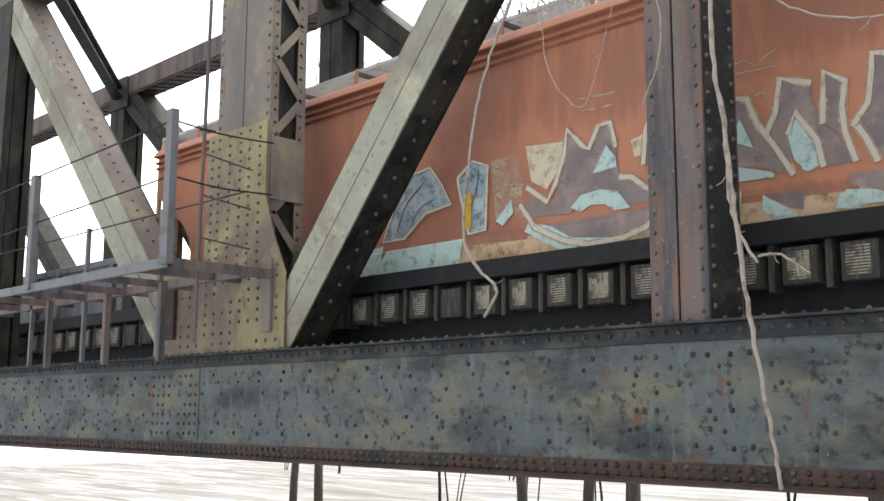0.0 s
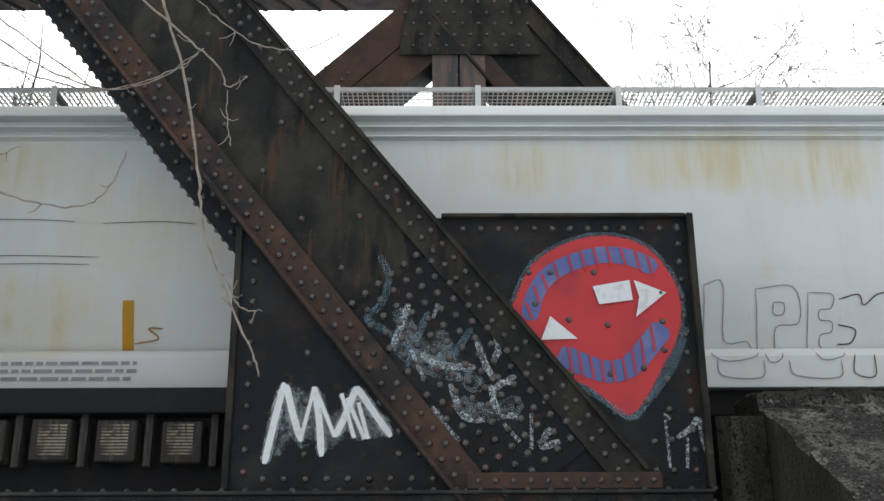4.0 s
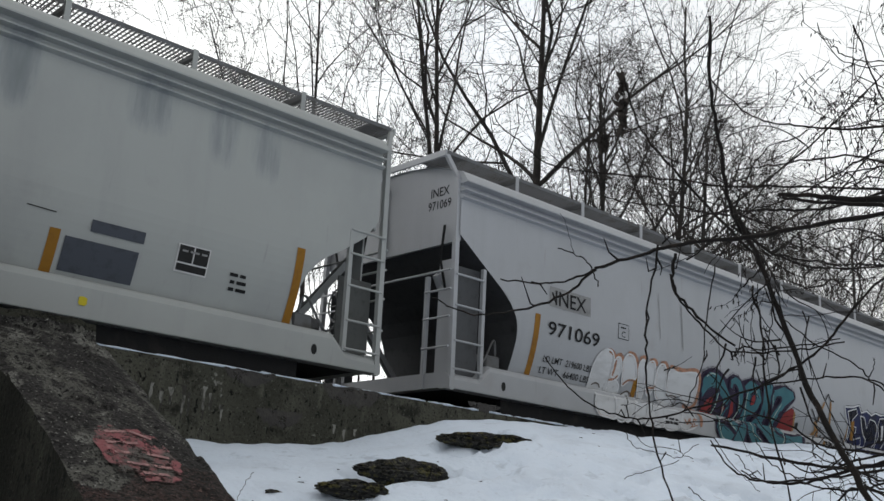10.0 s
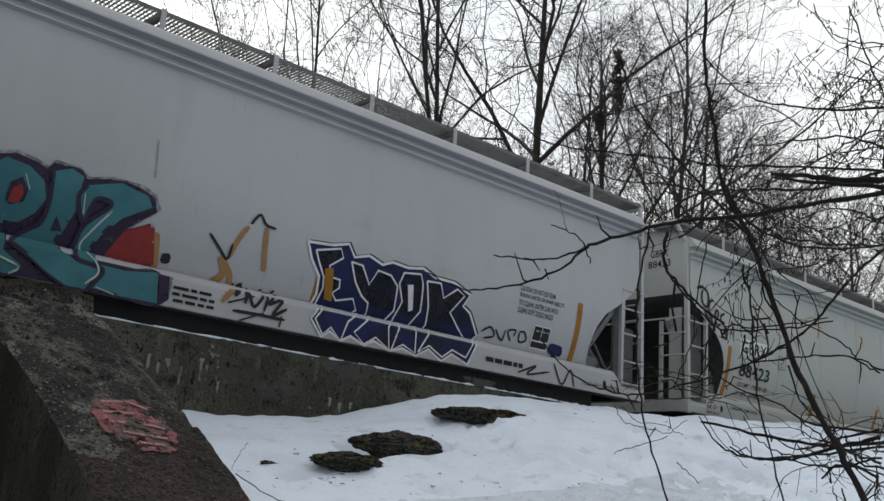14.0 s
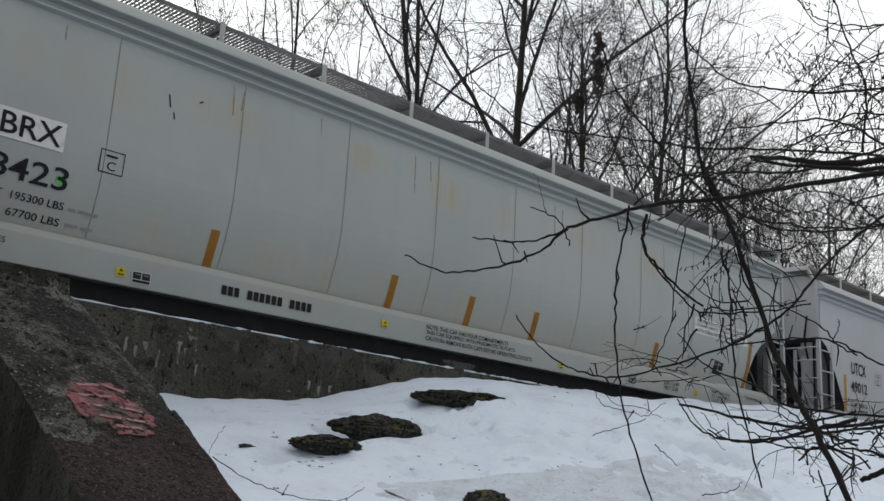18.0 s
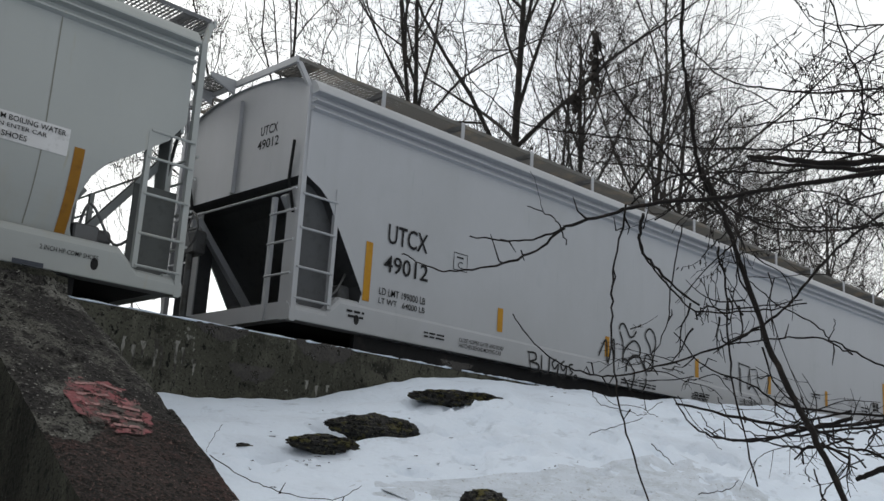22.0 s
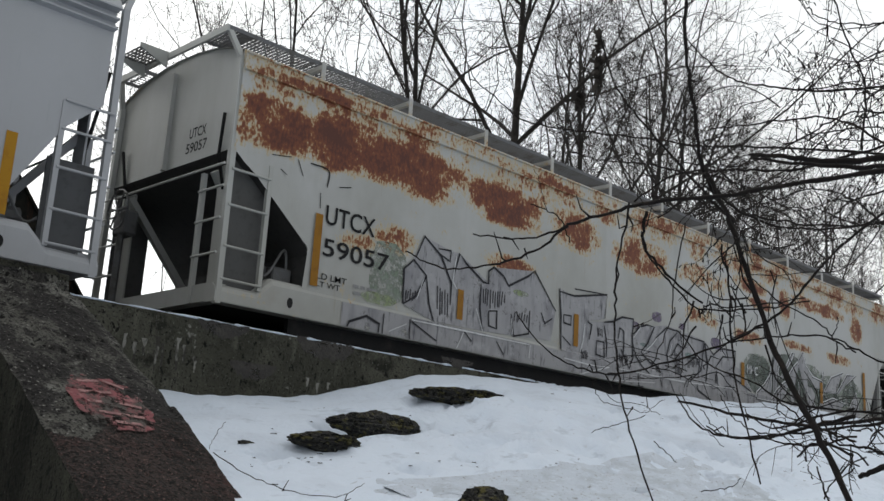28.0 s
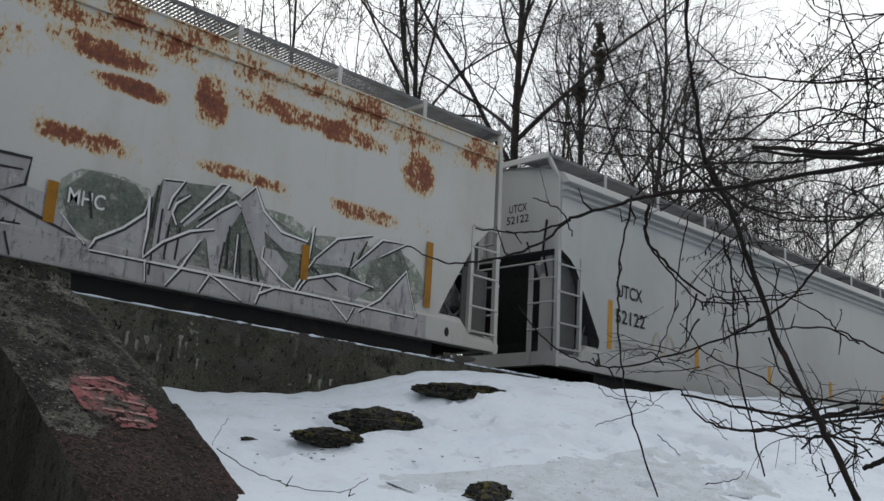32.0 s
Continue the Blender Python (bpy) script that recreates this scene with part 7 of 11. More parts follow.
    scrawl(th, [[(5.61, 1.3), (5.7, 1.22), (5.75, 1.33)], [(5.79, 1.33), (5.76, 1.25), (5.85, 1.23), (5.81, 1.17)], [(5.91, 1.22), (5.88, 1.32), (5.98, 1.32)], [(5.77, 1.17), (6.01, 1.23)]], .03, "spray_orange", lift=.024)
    print_block(th, 4.6, 1.16, 5.02, 1.3, 2, 490)
    print_block(th, 5.06, 1.16, 5.48, 1.3, 2, 615)
    # teal piece
    block(th, [[(6.1681, 2.1645), (6.2299, 2.259), (6.4668, 2.364), (6.7037, 2.385), (6.9097, 2.3115), (7.0333, 2.238), (7.2496, 2.364), (7.4556, 2.343), (7.5586, 2.2695), (7.9191, 2.385), (8.1457, 2.3535), (8.2693, 2.3115), (8.3311, 2.3955), (8.6195, 2.385), (8.7225, 2.3115), (8.9903, 2.385), (9.3508, 2.385), (9.5259, 2.322), (9.6186, 2.154), (9.2787, 1.86), (9.5671, 2.007), (9.7628, 1.482), (9.8555, 1.4505), (9.82, 1.16), (9.73, 1.085), (9.17, 1.085), (8.73, 1.085), (8.35, 1.085), (7.99, 1.085), (7.59, 1.085), (7.4, 1.085), (7.11, 1.085), (6.72, 1.085), (6.62, 1.17), (6.6, 1.35), (6.4977, 1.44), (6.3226, 1.4295), (6.2917, 1.7025)]], "plum_mist", lift=.005, name="graffiti_halo")
    block(th, [[(6.22, 2.14), (6.28, 2.23), (6.51, 2.33), (6.74, 2.35), (6.94, 2.28), (7.06, 2.21), (7.27, 2.33), (7.47, 2.31), (7.57, 2.24), (7.92, 2.35), (8.14, 2.32), (8.26, 2.28), (8.32, 2.36), (8.6, 2.35), (8.7, 2.28), (8.96, 2.35), (9.31, 2.35), (9.48, 2.29), (9.57, 2.13), (9.24, 1.85), (9.52, 1.99), (9.71, 1.49), (9.8, 1.46), (9.82, 1.16), (9.73, 1.085), (9.17, 1.085), (8.73, 1.085), (8.35, 1.085), (7.99, 1.085), (7.59, 1.085), (7.4, 1.085), (7.11, 1.085), (6.72, 1.085), (6.62, 1.17), (6.6, 1.35), (6.54, 1.45), (6.37, 1.44), (6.34, 1.7)]], "spray_plum", lift=.008, name="graffiti_shadow")
    block(th, [[(6.44, 1.59), (6.55, 1.77), (6.73, 1.86), (6.74, 1.59), (6.55, 1.44), (6.36, 1.44)]], "spray_red", lift=.013)
    block(th, [[(7.35, 1.58), (7.32, 1.84), (7.4, 1.82), (7.47, 1.64), (7.3, 1.42)]], "spray_red", lift=.013)
    block(th, [[(7.92, 1.85), (7.94, 2.04), (8.08, 2.01), (8.05, 1.86)]], "spray_red", lift=.013)
    block(th, [[(9.1, 1.56), (9.23, 1.83), (9.47, 1.96), (9.58, 1.95), (9.69, 1.56), (9.16, 1.44)]], "spray_red", lift=.013)
    block(th, [[(7.05, 1.76), (7.19, 1.67), (7.04, 1.4), (7.11, 1.55)]], "spray_red", lift=.013)
    teal_letter(th, [(6.32, 1.87), (6.31, 2.11), (6.48, 2.25), (6.73, 2.26), (6.96, 2.17), (7.12, 2.02), (7.28, 1.89), (7.26, 1.75), (7.09, 1.76), (6.88, 1.94), (6.72, 2.01), (6.54, 1.95), (6.41, 1.8), (6.38, 1.67)], 0)
    teal_letter(th, [(6.87, 1.99), (6.85, 1.72), (6.73, 1.38), (7.03, 1.28), (7.2, 1.19), (7.08, 1.085), (6.92, 1.085), (6.74, 1.085), (6.62, 1.28), (6.78, 1.6), (6.79, 1.89)], 1)
    teal_letter(th, [(7.19, 1.68), (7.03, 1.4), (7.25, 1.25), (7.39, 1.34), (7.24, 1.45), (7.17, 1.5), (7.26, 1.72), (7.31, 1.89)], 2)
    teal_letter(th, [(7.17, 2.2), (7.33, 2.28), (7.51, 2.23), (7.64, 2.07), (7.71, 1.77), (7.59, 1.46), (7.6, 1.3), (7.48, 1.085), (7.3, 1.085), (7.14, 1.085), (7.23, 1.18), (7.36, 1.34), (7.6, 1.56), (7.54, 1.85), (7.45, 2.07), (7.31, 2.13), (7.27, 2.03), (7.18, 2.07)], 3)
    teal_letter(th, [(7.65, 2.14), (7.83, 2.28), (8.07, 2.25), (8.25, 2.14), (8.31, 1.96), (8.23, 1.79), (8.09, 1.67), (7.95, 1.66), (7.95, 1.54), (7.93, 1.32), (8.14, 1.19), (8.03, 1.085), (7.79, 1.085), (7.63, 1.34), (7.74, 1.74), (7.74, 2.01)], 4)
    teal_letter(th, [(8.32, 2.26), (8.51, 2.34), (8.65, 2.29), (8.67, 2.07), (8.63, 1.86), (8.5, 1.46), (8.69, 1.36), (8.96, 1.32), (8.83, 1.085), (8.62, 1.085), (8.39, 1.19), (8.24, 1.29), (8.06, 1.38), (8.01, 1.45), (8.22, 1.63), (8.32, 1.72), (8.35, 1.93)], 5)
    teal_letter(th, [(8.71, 2.21), (9.08, 2.33), (9.41, 2.27), (9.49, 2.16), (9.17, 1.96), (8.98, 1.72), (8.91, 1.54), (8.91, 1.38), (9.26, 1.37), (9.64, 1.43), (9.67, 1.085), (9.28, 1.085), (9.05, 1.085), (8.89, 1.11), (9, 1.33), (8.7, 1.39), (8.73, 1.59), (8.78, 1.8), (9.02, 2.07), (8.85, 2.1), (8.79, 1.97), (8.75, 1.81), (8.64, 2.06)], 6)
    block(th, [[(7.9, 1.87), (7.92, 2.04), (8.02, 2.12), (8.11, 2), (8.09, 1.88), (7.96, 1.82)]], "spray_plum", lift=.042)
    block(th, [[(8.44, 1.66), (8.46, 1.82), (8.56, 1.68)]], "spray_plum", lift=.042)
    block(th, [[(7.93, 1.84), (7.95, 1.99), (8.03, 2.05), (8.07, 1.95), (8.04, 1.85)]], "spray_red", lift=.044)
    scrawl(th, [[(6.36, 2.15), (6.51, 2.23), (6.65, 2.22)]], .022, "spray_mint", lift=.046, name="graffiti_highlight")
    scrawl(th, [[(6.82, 1.91), (6.8, 1.67), (6.67, 1.4), (6.73, 1.15), (6.83, 1.085)]], .022, "spray_mint", lift=.046, name="graffiti_highlight")
    scrawl(th, [[(7.05, 1.79), (7.07, 1.61), (7.04, 1.4), (7.23, 1.28)]], .022, "spray_mint", lift=.046, name="graffiti_highlight")
    scrawl(th, [[(7.49, 1.95), (7.57, 1.71), (7.42, 1.42)]], .022, "spray_mint", lift=.046, name="graffiti_highlight")
    scrawl(th, [[(7.78, 2.09), (7.77, 1.86), (7.83, 1.6), (7.81, 1.3), (8.1, 1.18), (8.02, 1.085)]], .022, "spray_mint", lift=.046, name="graffiti_highlight")
    scrawl(th, [[(8.04, 2.16), (8.12, 2.01)]], .022, "spray_mint", lift=.046, name="graffiti_highlight")
    scrawl(th, [[(8.7, 2.12), (8.73, 1.9)]], .022, "spray_mint", lift=.046, name="graffiti_highlight")
    scrawl(th, [[(9.04, 2.01), (8.86, 1.74), (8.79, 1.56), (8.95, 1.31), (8.82, 1.14)]], .022, "spray_mint", lift=.046, name="graffiti_highlight")
    scrawl(th, [[(8.94, 1.13), (9.16, 1.085)]], .022, "spray_mint", lift=.046, name="graffiti_highlight")
    stencil(th, [("LSF", 6.76, 1.1, 6.99, 1.2), ("HLC", 7.76, 1.1, 7.96, 1.2), ("DEN", 9.18, 1.1, 9.49, 1.22)])
    scrawl(th, [[(10.48, 1.82), (10.58, 1.64), (10.43, 1.5)]], 0.09, "rust_run", lift=.012, name="rust_streak")
    scrawl(th, [[(10.52, 1.81), (10.69, 1.57), (10.5, 1.26)]], 0.07, "rust_run", lift=.012, name="rust_streak")
    scrawl(th, [[(10.77, 2.25), (10.66, 2.05), (10.59, 1.82)]], 0.06, "rust_run", lift=.012, name="rust_streak")
    scrawl(th, [[(11.02, 2.29), (11.06, 1.98), (11.11, 1.77)]], 0.07, "rust_run", lift=.012, name="rust_streak")
    scrawl(th, [[(9.62, 1.91), (9.67, 1.67), (9.71, 1.54)]], 0.09, "rust_run", lift=.012, name="rust_streak")
    scrawl(th, [[(10.27, 2.05), (10.45, 1.9), (10.57, 1.81), (10.6, 1.99)], [(10.79, 2.28), (10.9, 2.42), (11, 2.32), (11.15, 2.3)]], .035, "pen", lift=.016)
    scrawl(th, [[(10.75, 1.56), (10.67, 1.37), (10.85, 1.57), (10.81, 1.3), (10.84, 1.49), (10.94, 1.28), (11.14, 1.55), (11.08, 1.25)], [(11.33, 1.58), (11.14, 1.35), (11.35, 1.45), (11.21, 1.23), (11.41, 1.34)], [(10.65, 1.19), (11.01, 1.2), (11.39, 1.2)], [(10.75, 1.085), (11.08, 1.23)], [(10.58, 1.27), (10.93, 1.41)], [(11.34, 1.24), (11.32, 1.1)]], .04, "pen", lift=.016)
    # navy piece
    block(th, [[(11.68, 2.295), (12.07, 2.335), (12.32, 2.405), (12.44, 2.255), (12.68, 2.325), (12.92, 2.255), (13.09, 2.325), (13.37, 2.305), (13.65, 2.355), (13.88, 2.275), (14.26, 2.275), (14.6, 2.165), (14.51, 1.985), (14.67, 1.915), (14.92, 1.635), (14.75, 1.475), (14.57, 1.145), (14.25, 1.245), (14.06, 1.12), (13.81, 1.245), (13.58, 1.12), (13.34, 1.185), (13.12, 1.12), (12.84, 1.205), (12.68, 1.12), (12.45, 1.205), (12.29, 1.12), (12.11, 1.215), (11.99, 1.12), (11.81, 1.325), (11.92, 1.485), (11.98, 1.685), (11.95, 1.905), (11.78, 2.095)]], "pen", lift=.005, name="graffiti_shadow")
    bm = bmesh.new()
    ribbon(bm, [(11.65, 2.26), (12.04, 2.3), (12.29, 2.37), (12.41, 2.22), (12.65, 2.29), (12.89, 2.22), (13.06, 2.29), (13.34, 2.27), (13.62, 2.32), (13.85, 2.24), (14.23, 2.24), (14.57, 2.13), (14.48, 1.95), (14.64, 1.88), (14.89, 1.6), (14.72, 1.44), (14.54, 1.11), (14.22, 1.21), (14.03, 1.085), (13.78, 1.21), (13.55, 1.085), (13.31, 1.15), (13.09, 1.085), (12.81, 1.17), (12.65, 1.085), (12.42, 1.17), (12.26, 1.085), (12.08, 1.18), (11.96, 1.085), (11.78, 1.29), (11.89, 1.45), (11.95, 1.65), (11.92, 1.87), (11.75, 2.06)], .035, smooth=False, closed=True)
    mark(th, "graffiti_rim", M["spray_white"], bm, lift=.011)
    block(th, [[(11.65, 2.26), (12.04, 2.3), (12.29, 2.37), (12.41, 2.22), (12.65, 2.29), (12.89, 2.22), (13.06, 2.29), (13.34, 2.27), (13.62, 2.32), (13.85, 2.24), (14.23, 2.24), (14.57, 2.13), (14.48, 1.95), (14.64, 1.88), (14.89, 1.6), (14.72, 1.44), (14.54, 1.11), (14.22, 1.21), (14.03, 1.085), (13.78, 1.21), (13.55, 1.085), (13.31, 1.15), (13.09, 1.085), (12.81, 1.17), (12.65, 1.085), (12.42, 1.17), (12.26, 1.085), (12.08, 1.18), (11.96, 1.085), (11.78, 1.29), (11.89, 1.45), (11.95, 1.65), (11.92, 1.87), (11.75, 2.06)]], "spray_navy", lift=.008, name="graffiti_fill", label="navy graffiti letters with a white rim")
    navy_letter(th, [(11.79, 2.18), (12.17, 2.28), (12.23, 2.17), (12.04, 2.03), (12.11, 1.9), (12.25, 1.89), (12.27, 1.79), (12.18, 1.71), (12.27, 1.63), (12.53, 1.7), (12.63, 1.57), (12.36, 1.35), (12.26, 1.085), (12.09, 1.23), (11.97, 1.12), (11.84, 1.3), (11.96, 1.46), (12.02, 1.74), (11.99, 1.88), (11.87, 2.04)], 0)
    navy_letter(th, [(12.37, 2.15), (12.56, 2.14), (12.73, 1.92), (12.83, 2.13), (13.06, 2.11), (13.21, 1.99), (13.25, 1.67), (13.04, 1.39), (13.07, 1.1), (12.83, 1.22), (12.64, 1.1), (12.47, 1.23), (12.81, 1.55), (12.79, 1.69), (12.65, 1.76), (12.5, 1.91)], 1)
    navy_letter(th, [(13.28, 2.19), (13.58, 2.23), (13.65, 2.1), (13.71, 1.74), (13.53, 1.46), (13.53, 1.12), (13.31, 1.2), (13.11, 1.1), (13.25, 1.48), (13.35, 1.81), (13.23, 2.03)], 2)
    navy_letter(th, [(13.71, 2.16), (13.97, 2.18), (14.07, 1.99), (14.3, 2.16), (14.46, 2.09), (14.25, 1.82), (14.49, 1.63), (14.68, 1.5), (14.49, 1.2), (14.22, 1.27), (14.03, 1.14), (13.78, 1.26), (13.58, 1.14), (13.87, 1.58), (13.83, 1.82)], 3)
    block(th, [[(13.37, 2.04), (13.47, 2.06), (13.56, 1.73), (13.49, 1.7)]], "spray_white", lift=.03)
    block(th, [[(11.97, 1.98), (12.1, 2.01), (12.2, 1.6), (12.07, 1.61)]], "stripe_old", lift=.032, name="reflector_strip")
    scrawl(th, [[(14.95, 1.67), (15.12, 1.76), (15.23, 1.65), (15.04, 1.59)], [(15.23, 1.75), (15.41, 1.61), (15.44, 1.77)], [(15.6, 1.63), (15.5, 1.76), (15.65, 1.8), (15.64, 1.71)], [(15.74, 1.79), (15.78, 1.65), (15.92, 1.69), (15.85, 1.8), (15.74, 1.79)]], .03, "pen", lift=.012)
    block(th, [blob(9.75, 1.6, 9.87, 1.72, 3)], "pen")
    print_block(th, 9.85, 1.14, 10.4, 1.36, 3, 8)
    stencil(th, [("CAUTION: DO NOT USE STEAM", 15.6, 2.4, 16.4, 2.48), ("BOILING WATER OR SHARP OBJECTS", 15.6, 2.29, 16.62, 2.37), ("TO CLEAN. ENTER CAR WITH", 15.6, 2.18, 16.5, 2.26), ("CLEAN SOFT SOLED SHOES", 15.6, 2.07, 16.4, 2.15)])
    data_panel(th, 16.03, 1.6, 16.42, 1.95)
    block(th, [blob(16.45, 1.56, 16.8, 1.74, 4), [(16.55, 1.58), (16.68, 1.58), (16.62, 1.45)]], "spray_navy")
    print_block(th, 14.9, 1.2, 15.7, 1.34, 1, 13)
    scrawl(th, [[(15.6, 1.15), (16.0, 1.3), (15.8, 1.15), (16.3, 1.25)], [(16.4, 1.4), (16.6, 1.1), (16.8, 1.35), (16.9, 1.1)]], .03, "pen")
    scrawl(th, [[(5.58, 3.34), (5.6, 3.0), (5.63, 2.5)], [(9.45, 2.95), (9.47, 2.5)], [(4.9, 3.4), (4.95, 2.6)]], .025, "grey_ink", name="scratch")
    stencil(th, [("1 INCH HP COMP SHOES", 17.1, 1.16, 18.05, 1.23)])
    # round-sided car
    th = car_e
    stripes(th, [(1.4, 2.46), (4.76, 1.97), (7.64, 1.98), (9.19, 1.96), (10.65, 1.97), (13.94, 1.97), (17.08, 2.46)], fill="stripe_old")
    block(th, [[(1.75, 2.36), (2.76, 2.36), (2.76, 2.68), (1.75, 2.68)]], "label_white")
    stencil(th, [("GBRX", 1.8, 2.4, 2.72, 2.64), ("88423", 1.8, 1.96, 2.88, 2.2), ("LD LMT  195300 LBS", 1.82, 1.77, 2.9, 1.85), ("LT WT   67700 LBS", 1.8, 1.6, 2.9, 1.68)])
    block(th, [blob(2.75, 2.02, 2.87, 2.12, 8)], "lime_dot")
    print_block(th, 2.95, 1.77, 3.3, 1.84, 1, 91, "grey_ink")
    print_block(th, 2.95, 1.61, 3.3, 1.68, 1, 92, "grey_ink")
    data_panel(th, 3.72, 1.13, 3.95, 1.26)
    boxed_letter(th, 3.18, 2.28)
    x = 4.87
    for count in (3, 6, 4):                     # maker's name as plain letter blocks
        for k in range(count):
            block(th, [[(x, 1.205), (x + .068, 1.205), (x + .068, 1.315), (x, 1.315)]], "ink", name="maker_mark")
            x += .088
        x += .1
    for x, z in ((3.53, 1.17), (7.38, 1.21), (11.11, 1.14), (15.0, 1.16)):
        block(th, [[(x, z), (x + .11, z), (x + .11, z + .1), (x, z + .1)]], "label_yellow", name="placard")
        block(th, [[(x + .02, z + .015), (x + .09, z + .015), (x + .09, z + .03), (x + .02, z + .03)], [(x + .03, z + .055), (x + .08, z + .055), (x + .055, z + .088)]], "ink", lift=.014, name="placard_print")
    stencil(th, [("NOTE: THIS CAR HAS FOUR COMPARTMENTS", 8.2, 1.32, 9.9, 1.38), ("THIS CAR EQUIPPED WITH PNEUMATIC OUTLETS", 8.2, 1.24, 10.05, 1.3), ("CAUTION: REMOVE BOTH CAPS BEFORE OPERATING OUTLETS", 8.2, 1.16, 10.45, 1.22), ("LSR 12-89", 14.03, 1.25, 14.5, 1.32), ("NRLT 12-68", 14.03, 1.16, 14.46, 1.23), ("EXW 10-6 H 3-6", 15.6, 1.27, 16.22, 1.33), ("EX 1 8-0 H 15-2", 15.6, 1.19, 16.22, 1.25), ("CU FT 5250", 15.6, 1.11, 16.06, 1.17)])
    block(th, [[(15.05, 2.33), (16.95, 2.33), (16.95, 2.63), (15.05, 2.63)]], "label_white", lift=.004)
    stencil(th, [("CAUTION DO NOT USE STEAM BOILING WATER", 15.1, 2.54, 16.9, 2.6), ("OR SHARP OBJECTS TO CLEAN ENTER CAR", 15.1, 2.45, 16.7, 2.51), ("WITH CLEAN SOFT SOLED SHOES", 15.1, 2.36, 16.5, 2.42), ("NO. 8", .62, 1.2, .86, 1.27), ("VENT VALVE", .56, 1.11, .98, 1.17), ("2 INCH HP COMP SHOES", 1.35, 1.27, 2.3, 1.33), ("2 INCH HP COMP SHOES", 16.8, 1.28, 17.45, 1.33)])
    data_panel(th, 15.84, 1.66, 16.2, 1.92)
    print_block(th, 14.9, 1.75, 15.3, 1.92, 2, 23, "grey_ink")
    scrawl(th, [[(13.08 + .1 * math.cos(a * .7), 1.22 + .075 * math.sin(a * .7)) for a in range(10)], [(13.03, 1.2), (13.05, 1.24), (13.07, 1.2), (13.12, 1.24), (13.13, 1.2)]], .018, "pen")
    block(th, [[(16.54, 1.08), (16.87, 1.08), (16.87, 1.13), (16.54, 1.13)]], "label_blue")
    scrawl(th, [[(0.28, 3.36), (0.43, 3.41), (0.60, 3.36), (0.66, 3.23), (0.61, 3.07), (0.49, 3.09), (0.43, 3.23), (0.47, 3.36)], [(0.82, 3.23), (0.70, 3.17), (0.67, 3.00), (0.75, 2.90), (0.86, 2.93)], [(0.88, 2.85), (0.96, 2.93), (0.98, 3.04), (0.90, 3.04), (0.88, 2.89), (0.97, 2.78), (1.06, 2.82)], [(1.20, 3.04), (1.08, 2.98), (1.08, 2.87), (1.20, 2.79), (1.28, 2.68), (1.23, 2.57), (1.11, 2.62)], [(0.52, 2.97), (0.64, 2.86), (0.77, 2.74), (0.74, 2.88), (0.86, 2.69), (0.89, 2.66)]], .05, "pen")
    scrawl(th, [[(1.68, 3.75), (1.7, 3.3), (1.66, 2.8)], [(4.75, 3.78), (4.77, 3.4)], [(4.9, 3.76), (4.88, 3.5)], [(7.8, 3.75), (7.82, 3.2)], [(8.1, 3.74), (8.12, 3.45)], [(10.9, 3.76), (10.92, 3.1)], [(11.1, 3.75), (11.1, 3.5)], [(14.0, 3.76), (14.02, 3.3)], [(2.6, 3.78), (2.6, 3.6)], [(6.1, 3.78), (6.12, 3.55)]], .038, "stain_run", lift=.004, name="rust_streak")
    scrawl(th, [[(3.9, 3.4), (3.93, 3.25)], [(3.98, 3.2), (4.0, 3.12)], [(4.35, 3.45), (4.3, 3.42)]], .03, "pen", lift=.006, name="scratch")
    # pale car with black tags
    th = car_f
    stripes(th, [(1.22, 2.33), (3.87, 1.88), (6.54, 1.86), (9.3, 1.87), (12.0, 1.88), (14.5, 1.87), (17.5, 2.4)], True)
    stencil(th, [("UTCX", 1.53, 2.38, 2.28, 2.66), ("49012", 1.49, 1.98, 2.32, 2.22), ("LD LMT 199000 LB", 1.44, 1.65, 2.3, 1.75), ("LT WT   64000 LB", 1.44, 1.53, 2.3, 1.61)], True)
    boxed_letter(th, 2.82, 2.28, True)
    stencil(th, [("CLOSE HOPPER GATES AND ROOF", 3.0, 1.24, 3.95, 1.3), ("HATCHES BEFORE MOVING CAR", 3.0, 1.16, 3.9, 1.22)], True)
    print_block(th, 2.3, 1.2, 2.7, 1.3, 2, 31, flat=True)
    print_block(th, .9, 1.25, 1.2, 1.38, 2, 32, flat=True)
    print_block(th, 6.9, 1.12, 7.95, 1.22, 2, 33, flat=True)
    print_block(th, 9.15, 1.12, 9.7, 1.26, 3, 34, flat=True)
    scrawl(th, [[(4.53, 1.32), (4.59, 1.02)], [(4.5, 1.31), (4.68, 1.31), (4.7, 1.22), (4.57, 1.17), (4.76, 1.15), (4.76, 1.04), (4.58, 1.02)], [(4.84, 1.31), (4.85, 1.08), (4.93, 1.02), (5.02, 1.08), (5.03, 1.31)], [(5.2, 1.29), (5.1, 1.22), (5.16, 1.13), (5.25, 1.22), (5.22, 1.05), (5.13, 1.0), (5.1, 1.08)], [(5.4, 1.29), (5.31, 1.22), (5.37, 1.13), (5.46, 1.22), (5.43, 1.06), (5.34, 1.01), (5.31, 1.08)], [(5.62, 1.26), (5.53, 1.24), (5.55, 1.17), (5.61, 1.13), (5.54, 1.08)], [(5.62, 1.06), (5.7, 1.1), (5.72, 1.03), (5.62, 1.02), (5.62, 1.06)]], .03, "pen", True)
